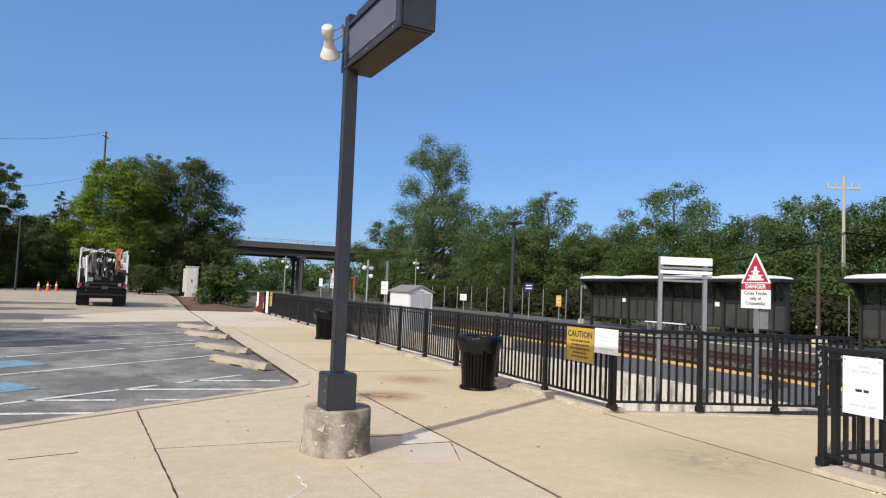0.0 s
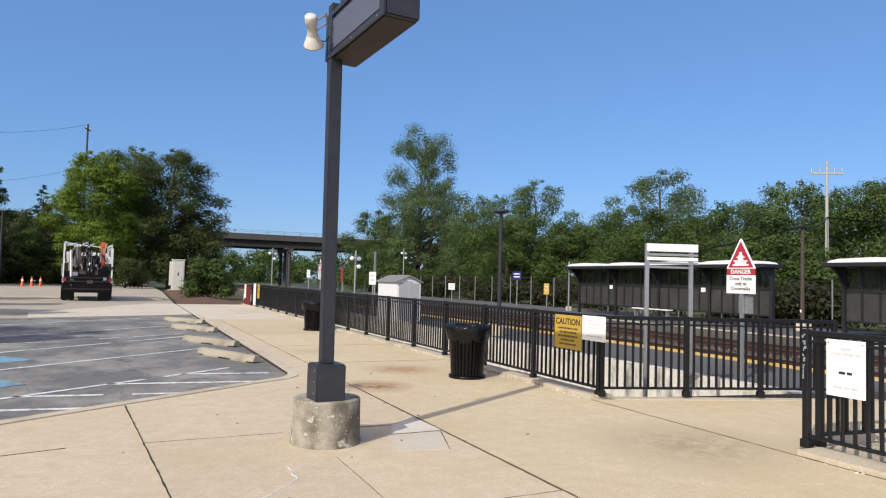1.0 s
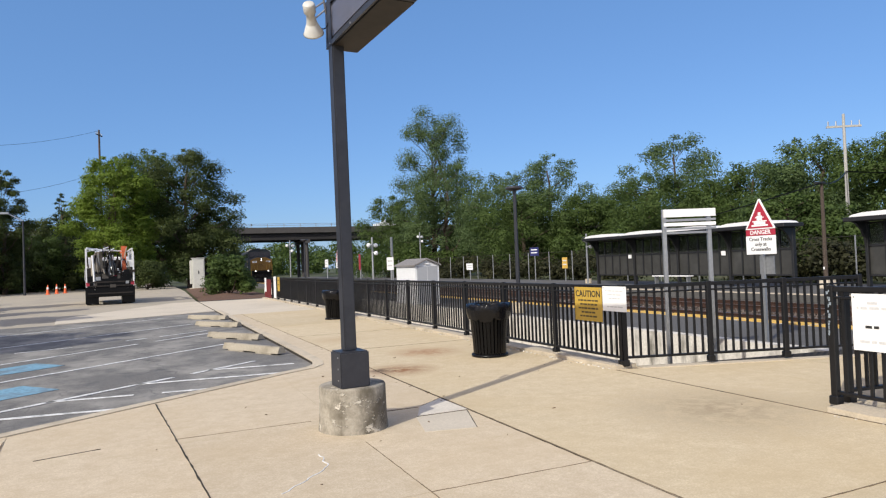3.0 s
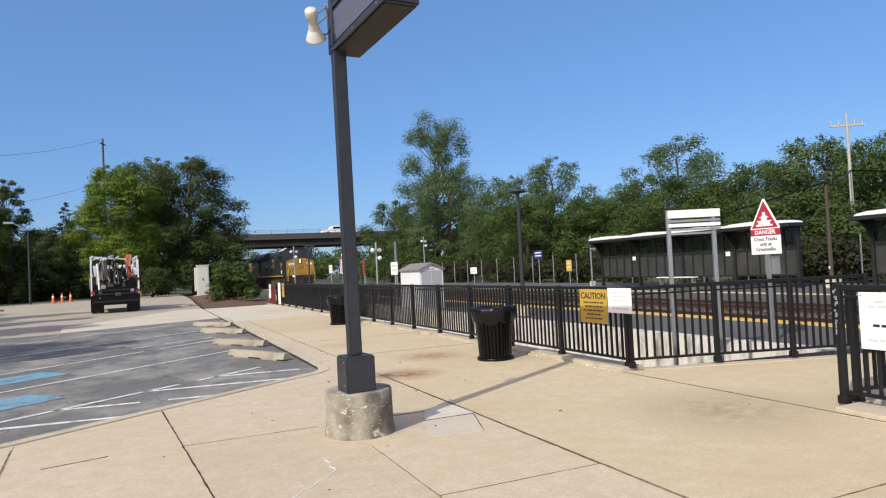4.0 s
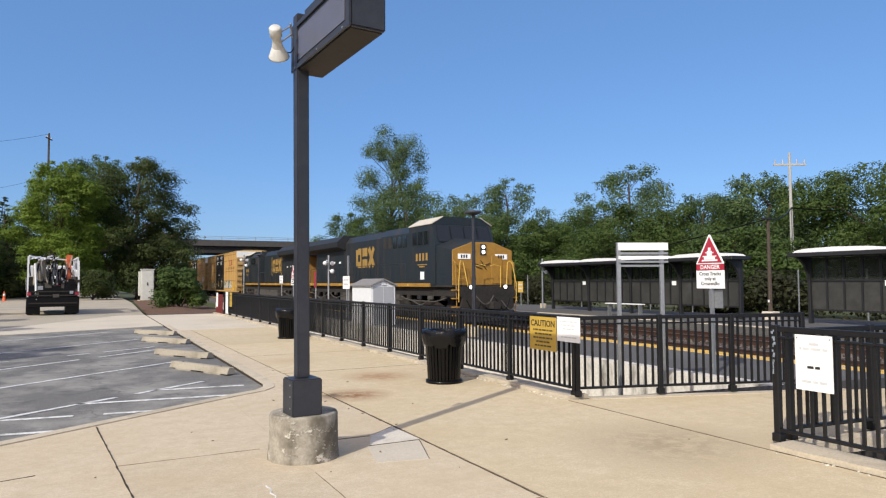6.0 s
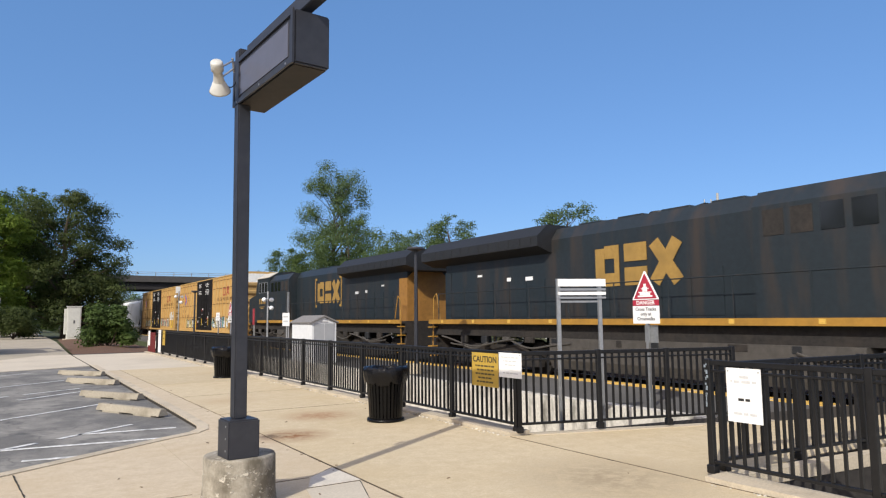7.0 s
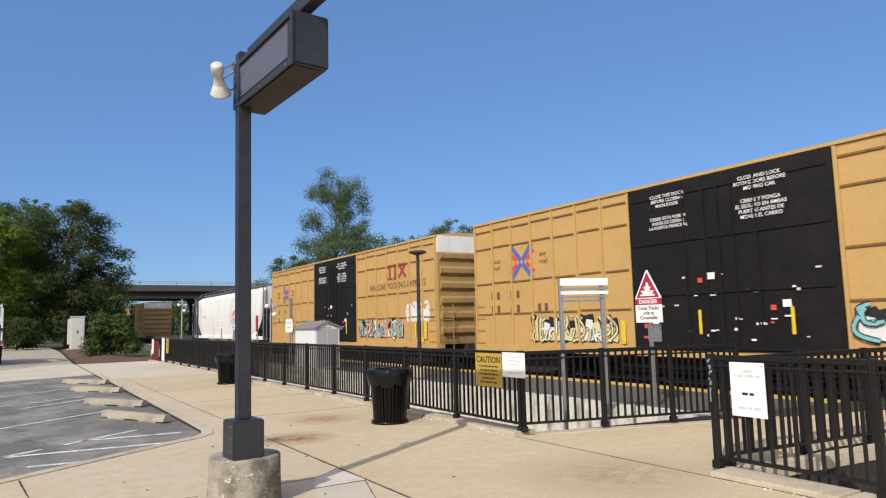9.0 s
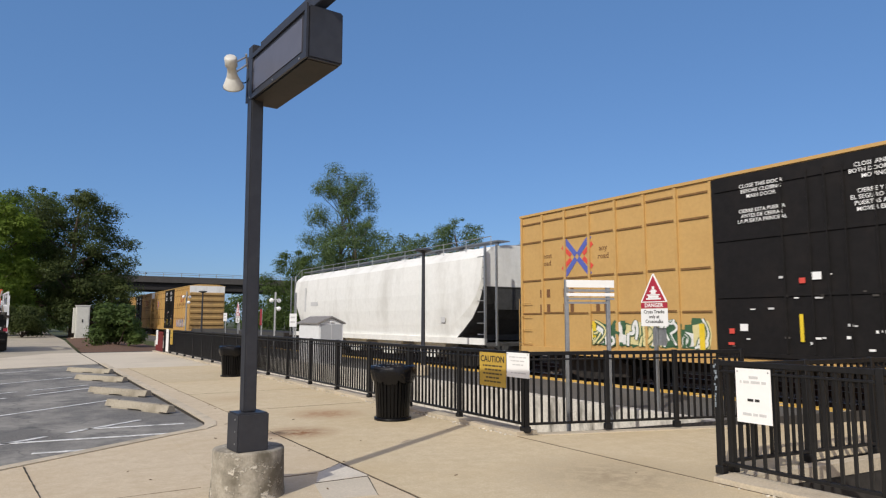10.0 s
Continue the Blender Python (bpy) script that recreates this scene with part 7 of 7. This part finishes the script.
mulch()


# ---- poles and wires ----
def utility_pole(az, dist, h, label="tall timber utility pole with a crossarm", wood=None, girth=0.2, turn=0.0):
    wood = wood or M_TIMBER
    x, y = place(az, dist)
    ob = thing("utility_pole", pose(x, y, -0.3, 0, 0, turn), label, "utility pole", "utility poles")
    m = bmesh.new()
    rod(m, (0, 0, 0), (0, 0, h), girth, girth * 0.62, seg=10)
    part("pole", m, wood, ob)
    m = bmesh.new()
    bx(m, -1.0, -0.05, h - 0.82, 1.0, 0.05, h - 0.7)
    part("crossarm", m, wood, ob)
    m = bmesh.new()
    for q in (-0.9, -0.45, 0.45, 0.9):
        rod(m, (q, 0, h - 0.7), (q, 0, h - 0.42), 0.04, seg=6)
    part("insulator", m, M_STEEL, ob)
    return Vector((x, y, h - 0.4))


def wire(name, a, b, sag, r=0.025, label="thin dark overhead power wire"):
    m = bmesh.new()
    a, b = Vector(a), Vector(b)
    tube(m, [a.lerp(b, s) - Vector((0, 0, sag * 4 * s * (1 - s))) for s in [k / 14 for k in range(15)]], r, 4)
    ob = part(name, m, M_CAN)
    tagged(ob, label, "wire")


M_GREYPOLE = material("bleached pole timber", (0.40, 0.39, 0.36), 0.9, grain=0.2, scale=12, stretch=(1, 1, 0.1))
p1 = utility_pole(-3.0, 105, 22.4, "tall dark utility pole with a crossarm", M_BARK, 0.2, 70)
p2 = utility_pole(55.62, 47, 9.85, "tall pale grey timber utility pole with a crossarm", M_GREYPOLE, 0.125, -30)
p3 = Vector((24.3, 17.6, 4.03))
p0 = utility_pole(-14.5, 95, 17.5)
wire("overhead_wire", p1, p0, 1.0, 0.02)
wire("overhead_wire", p1 + Vector((0.8, 0, -5.5)), p0 + Vector((0.8, 0, -6)), 1.2, 0.02)
hook = Vector((p2.x - 0.14, p2.y - 0.1, 6.04))
wire("overhead_wire", hook, p3, 0.25, 0.04, "thick dark overhead cable")
wire("overhead_wire", hook, Vector((60, 29.7, 7.6)), 0.3, 0.05, "thick dark overhead cable")
wire("overhead_wire", p3, Vector((24.6, 27.0, 2.76)), 0.05, 0.03, "thick dark overhead cable")


def street_lamp(az, dist, h):
    x, y = place(az, dist)
    ob = thing("street_lamp", pose(x, y, -0.1), "slim grey street lamp with a curved arm", "street lamp")
    m = bmesh.new()
    rod(m, (0, 0, 0), (0, 0, h), 0.11, 0.07, seg=8)
    part("pole", m, M_POLE, ob)
    m = bmesh.new()
    rod(m, (0, 0, h), (-1.2, 0, h + 0.7), 0.05, seg=6)
    part("arm", m, M_STEEL, ob)
    m = bmesh.new()
    bx(m, -1.9, -0.15, h + 0.62, -1.1, 0.15, h + 0.8)
    part("head", m, M_STEEL, ob)


street_lamp(-8.1, 72, 6.9)


# ---- trees ----
def leaf_cloud(centres, radii, counts, size, rng, name, mat, parent=None, squash=0.8, loose=False):
    """Many small folded leaf sprays over the outer part of uneven clumps; the blades lean outwards and up, to the light."""
    P, N = [], []
    for c, r, n in zip(centres, radii, counts):
        d = rng.normal(size=(n, 3))
        d[:, 2] += 0.25
        d /= np.linalg.norm(d, axis=1)[:, None]
        lump = 0.78 + 0.30 * np.sin(d[:, :1] * 5 + c[0]) * np.cos(d[:, 1:2] * 6 + c[1]) + 0.15 * np.sin(d[:, 2:] * 9 + c[2])
        rad = lump * np.minimum(1.08, 0.98 - np.abs(rng.normal(size=(n, 1))) * 0.26 + 0.07 * rng.normal(size=(n, 1)))
        if loose:
            rad = (0.65 + 0.45 * lump) * rng.uniform(0.05, 1.15, size=(n, 1)) ** 0.6
        p = d * rad * r
        p[:, 2] *= squash
        P.append(p + np.array(c))
        N.append(d * 0.9 + np.array((0, 0, 0.45)))
    P = np.concatenate(P)
    n = len(P)
    N = np.concatenate(N) + rng.normal(size=(n, 3)) * 0.36
    N /= np.linalg.norm(N, axis=1)[:, None]
    u = np.cross(N, rng.normal(size=(n, 3)))
    u /= np.linalg.norm(u, axis=1)[:, None]
    v = np.cross(N, u)
    s = size * rng.uniform(0.55, 1.3, size=(n, 1))
    a, b, c, d = P - u * s, P + v * s * 0.6 - N * s * 0.15, P + u * s, P - v * s * 0.6 - N * s * 0.15
    co = np.stack([a, b, c, d], axis=1).reshape(-1, 3).astype(np.float32)
    me = bpy.data.meshes.new(name)
    me.vertices.add(4 * n)
    me.vertices.foreach_set("co", co.ravel())
    me.loops.add(4 * n)
    me.loops.foreach_set("vertex_index", np.arange(4 * n, dtype=np.int32))
    me.polygons.add(n)
    me.polygons.foreach_set("loop_start", np.arange(0, 4 * n, 4, dtype=np.int32))
    me.update(calc_edges=True)
    me.materials.append(mat)
    ob = new(name, me)
    ob.parent = parent
    return ob


def limb(bm, a, b, r0, r1, rng, kinks=3):
    a, b = np.array(a, float), np.array(b, float)
    prev, pr = a, r0
    for k in range(1, kinks + 1):
        s = k / kinks
        p = a + (b - a) * s + rng.normal(size=3) * np.linalg.norm(b - a) * 0.05 * (s < 1)
        r = r0 + (r1 - r0) * s
        rod(bm, prev, p, pr, r, seg=7, caps=False)
        prev, pr = p, r


def tree(x, y, h, spread, mat, seed, label, trunk=0.3, base=0.25, leaves=7000, leaf=0.28, clumps=26, shape="round", z=-0.3, lean=0.0):
    rng = np.random.default_rng(seed)
    ob = thing("tree", pose(x, y, z), label, "tree", "trees")
    bm = bmesh.new()
    top = np.array((lean, 0, h * 0.82))
    limb(bm, (0, 0, 0), top, trunk, trunk * 0.25, rng, 5)
    cs, rs = [], []
    clumps = int(clumps * 1.6)
    for k in range(clumps):
        s = base + (1 - base) * ((k + 0.5) / clumps)
        t = (s - base) / (1 - base)
        if shape == "round":
            reach = spread * math.sqrt(max(0.05, 1 - (2 * t - 0.85) ** 2 / 1.35))
        elif shape == "locust":
            reach = spread * (0.34 + 0.66 * (1 - t) ** 0.75) * (0.88 + 0.16 * math.sin(11 * t + seed))
        else:
            reach = spread * (1.02 - t)
        a = k * 2.399 + rng.uniform(-0.5, 0.5)
        rr = reach * (rng.uniform(0.3, 0.95) if shape != "locust" else math.sqrt(rng.uniform(0.03, 0.9)))
        c = np.array((rr * math.cos(a) + lean * s, rr * math.sin(a), h * s * (0.97 if t > 0.9 else 1) - h * 0.02 + (rng.uniform(-1.6, 0.8) if shape == "locust" else 0.0)))
        cs.append(c)
        r = max(0.45, reach * rng.uniform(0.26, 0.50)) if shape == "round" else max(0.35, reach * 0.5) if shape == "pine" else rng.uniform(1.1, 2.3) * (1.1 - 0.35 * t)
        rs.append(r)
        start = np.array((lean * s * 0.7, 0, h * max(base * 0.8, s - 0.16)))
        if k % 2 == 0 or shape == "locust":
            limb(bm, start, c, trunk * (0.42 if shape == "locust" else 0.35) * (1.1 - t), 0.03, rng, 3)
    part("trunk", bm, M_BARK, ob)
    vol = np.array(rs) ** 2.2
    counts = np.maximum(60, (5.6 * leaves * vol / vol.sum()).astype(int))
    leaf_cloud(cs, rs, counts, leaf * 0.37, rng, "crown", mat, ob, {"round": 0.66, "pine": 0.5, "locust": 0.78}[shape], shape == "locust")
    return ob


def trees():
    # large tree over the lot's far end: sunlit and shaded side painted as leaf colours
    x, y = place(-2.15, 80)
    tree(x, y, 15.4, 4.7, M_LEAF_SUN, 1, "large broadleaf tree's sunlit side, light in its leaf colour", 0.45, 0.12, 12000, 0.30, 40)
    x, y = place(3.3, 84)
    tree(x, y, 17.2, 6.4, M_LEAF_DARK, 2, "large broadleaf tree's dark side, shade in its leaf colour", 0.45, 0.10, 11000, 0.30, 38)
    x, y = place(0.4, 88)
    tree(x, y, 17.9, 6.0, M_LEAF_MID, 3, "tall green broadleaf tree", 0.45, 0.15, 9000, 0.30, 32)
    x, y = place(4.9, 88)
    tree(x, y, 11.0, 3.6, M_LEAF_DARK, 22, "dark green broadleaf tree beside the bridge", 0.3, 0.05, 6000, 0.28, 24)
    for az, d, h, s, m, sh in ((-5.65, 92, 10.9, 4.0, M_LEAF_PINE, "pine"), (-9.4, 80, 11.8, 2.6, M_LEAF_DARK, "round"), (-10.3, 85, 11.5, 3.8, M_LEAF_PINE, "pine"), (-7.3, 100, 8.4, 3.2, M_LEAF_DARK, "round"),
                               (-12.4, 80, 12.0, 4.0, M_LEAF_DARK, "round"), (-5.0, 98, 9.5, 3.6, M_LEAF_DARK, "round"), (-7.6, 88, 6.0, 3.2, M_LEAF_MID, "round"),
                               (-14.0, 75, 11.0, 4.5, M_LEAF_DARK, "round")):
        x, y = place(az, d)
        tree(x, y, h * 1.15, s * 1.15, m, int(abs(az) * 10), "dark conifer at the lot's edge" if sh == "pine" else "dark green bushy tree at the lot's edge", 0.25, 0.06, 4500, 0.28, 26, sh)
    # beyond the far platform
    x, y = place(23.55, 92)
    tree(x, y, 23.4, 9.4, M_LEAF_SOFT, 5, "tall feathery locust tree with an open crown", 0.42, 0.24, 9000, 0.28, 44, "locust")
    x, y = place(24.6, 86)
    tree(x, y, 15.5, 6.0, M_LEAF_SOFT, 6, "smaller feathery locust tree", 0.3, 0.15, 6000, 0.3, 26)
    x, y = place(19.9, 95)
    tree(x, y, 12.2, 5.2, M_LEAF_MID, 7, "green broadleaf tree behind the platform", 0.3, 0.08, 5500, 0.3, 24)
    for az, d, h, s, m, sd in ((29.5, 78, 11.2, 4.8, M_LEAF_SOFT, 8), (33.3, 76, 12.6, 4.2, M_LEAF_SOFT, 9), (31.0, 72, 8.0, 4.5, M_LEAF_MID, 10), (36.0, 74, 8.2, 4.2, M_LEAF_MID, 11),
                               (39.5, 74, 7.8, 4.0, M_LEAF_MID, 12), (43.6, 66, 12.0, 4.6, M_LEAF_SOFT, 13), (41.8, 64, 8.5, 4.2, M_LEAF_MID, 14), (46.5, 64, 8.4, 4.4, M_LEAF_MID, 15),
                               (49.4, 62, 9.4, 4.6, M_LEAF_MID, 16), (53.4, 58, 10.6, 4.2, M_LEAF_SOFT, 17), (57.8, 56, 10.0, 4.2, M_LEAF_MID, 18), (62.5, 54, 10.5, 5.0, M_LEAF_MID, 19),
                               (67.0, 52, 10.5, 5.0, M_LEAF_MID, 20), (51.6, 44, 5.2, 3.0, M_LEAF_MID, 21), (72.0, 52, 10.0, 5.0, M_LEAF_MID, 31)):
        x, y = place(az, d)
        tree(x, y, h * (1.13 if az < 46 else 1.02), s * 1.24, m, sd, "feathery green roadside tree" if m is M_LEAF_SOFT else "dense green tree behind the far platform", 0.28, 0.08, 6500, 0.27, 30)
    # trees on the lot's near side, whose shade falls across it
    for x, y, h, r in ((-12.4, 13.4, 9.5, 3.8), (-20, 20, 11.0, 4.2), (-19.5, 29, 11.0, 4.2), (-21, 40, 11.5, 4.2), (-12.6, 23.0, 8.8, 3.1), (-12.2, 29.7, 8.6, 1.5), (-14.0, 36.3, 9.0, 2.4)):
        tree(x, y, h, r, M_LEAF_MID, int(y * 10), "green broadleaf tree shading the parking lot", 0.3, 0.25, 3600 if x > -16 else 900, 0.5, 24)
    # understorey along the line's far side and behind the bridge
    rng = np.random.default_rng(40)
    cs, rs, ct = [], [], []
    for k in range(150):
        az = rng.uniform(16, 75)
        d = rng.uniform(60, 70) if az > 36 else rng.uniform(78, 90)
        x, y = place(az, d)
        r = rng.uniform(1.4, 2.6)
        cs.append((x, y, rng.uniform(0.6, 3.2)))
        rs.append(r)
        ct.append(520)
    tagged(leaf_cloud(cs, rs, ct, 0.13, rng, "undergrowth", M_LEAF_MID), "dense undergrowth along the railway's far side", "undergrowth", "", "stuff")
    cs, rs, ct = [], [], []
    for k in range(110):
        cs.append((rng.uniform(29.6, 33.0), rng.uniform(6, 88), rng.uniform(-0.1, 1.3)))
        rs.append(rng.uniform(0.8, 1.7))
        ct.append(480)
    tagged(leaf_cloud(cs, rs, ct, 0.12, rng, "undergrowth", M_LEAF_SCRUB), "dull brown-green scrub behind the chain-link fence", "undergrowth", "", "stuff")
    cs, rs, ct = [], [], []
    for k in range(300):
        az = rng.uniform(-18, 26)
        d = rng.uniform(165, 230)
        x, y = place(az, d)
        if abs(x - 17) < 7:
            continue
        cs.append((x, y, rng.uniform(0.5, 7.0)))
        rs.append(rng.uniform(2.5, 4.0))
        ct.append(230)
    tagged(leaf_cloud(cs, rs, ct, 0.38, rng, "far_woods", M_LEAF_MID), "far woods beyond the overpass", "woods", "", "stuff")
    cs, rs, ct = [], [], []
    for k in range(70):
        az = rng.uniform(-16, -4.2)
        x, y = place(az, rng.uniform(84, 96))
        cs.append((x, y, rng.uniform(0.3, 2.6)))
        rs.append(rng.uniform(1.3, 2.2))
        ct.append(300)
    tagged(leaf_cloud(cs, rs, ct, 0.17, rng, "undergrowth", M_LEAF_DARK), "dark undergrowth at the lot's edge", "undergrowth", "", "stuff")


def bush(x, y, w, h, seed, mat, label):
    rng = np.random.default_rng(seed)
    ob = thing("bush", pose(x, y, -0.05), label, "bush", "bushes")
    cs, rs, ct = [], [], []
    for k in range(30):
        a, s = rng.uniform(0, math.tau), math.sqrt(rng.uniform(0, 1))
        z = h * rng.uniform(0.2, 0.82)
        f = math.sqrt(max(0.1, 1 - (z / h - 0.4) ** 2 * 1.6))
        cs.append((w * 0.36 * s * f * math.cos(a), w * 0.36 * s * f * math.sin(a), z))
        rs.append(w * rng.uniform(0.15, 0.23))
        ct.append(520)
    bm = bmesh.new()
    for k in range(6):
        limb(bm, (0, 0, 0), cs[k], 0.05, 0.02, rng, 3)
    part("stem", bm, M_BARK, ob)
    leaf_cloud(cs, rs, ct, 0.085, rng, "foliage", mat, ob, 0.9)


trees()
bush(4.9, 43.5, 3.6, 2.75, 50, M_LEAF_MID, "rounded green hedge bush by the fence's end")
bush(*place(0.1, 72), 5.0, 3.0, 51, M_LEAF_DARK, "low dark green bush beneath the tree")


# ---- what moves ----
def motions():
    for car, mid, turn in TRAIN:
        walk(car, [(t, pose(TRACK_X[0], mid - SPEED * (t - 8.5), RAIL_Z, 0, 0, turn)) for t in [0.5 * k for k in range(21)]])
    walk(VAN, [(t, pose(32.0 - 10.9 * (t - 4.0), 121 - 0.0, 8.36, 0, 0, -1.5)) for t in [0.5 * k for k in range(21)]])


motions()
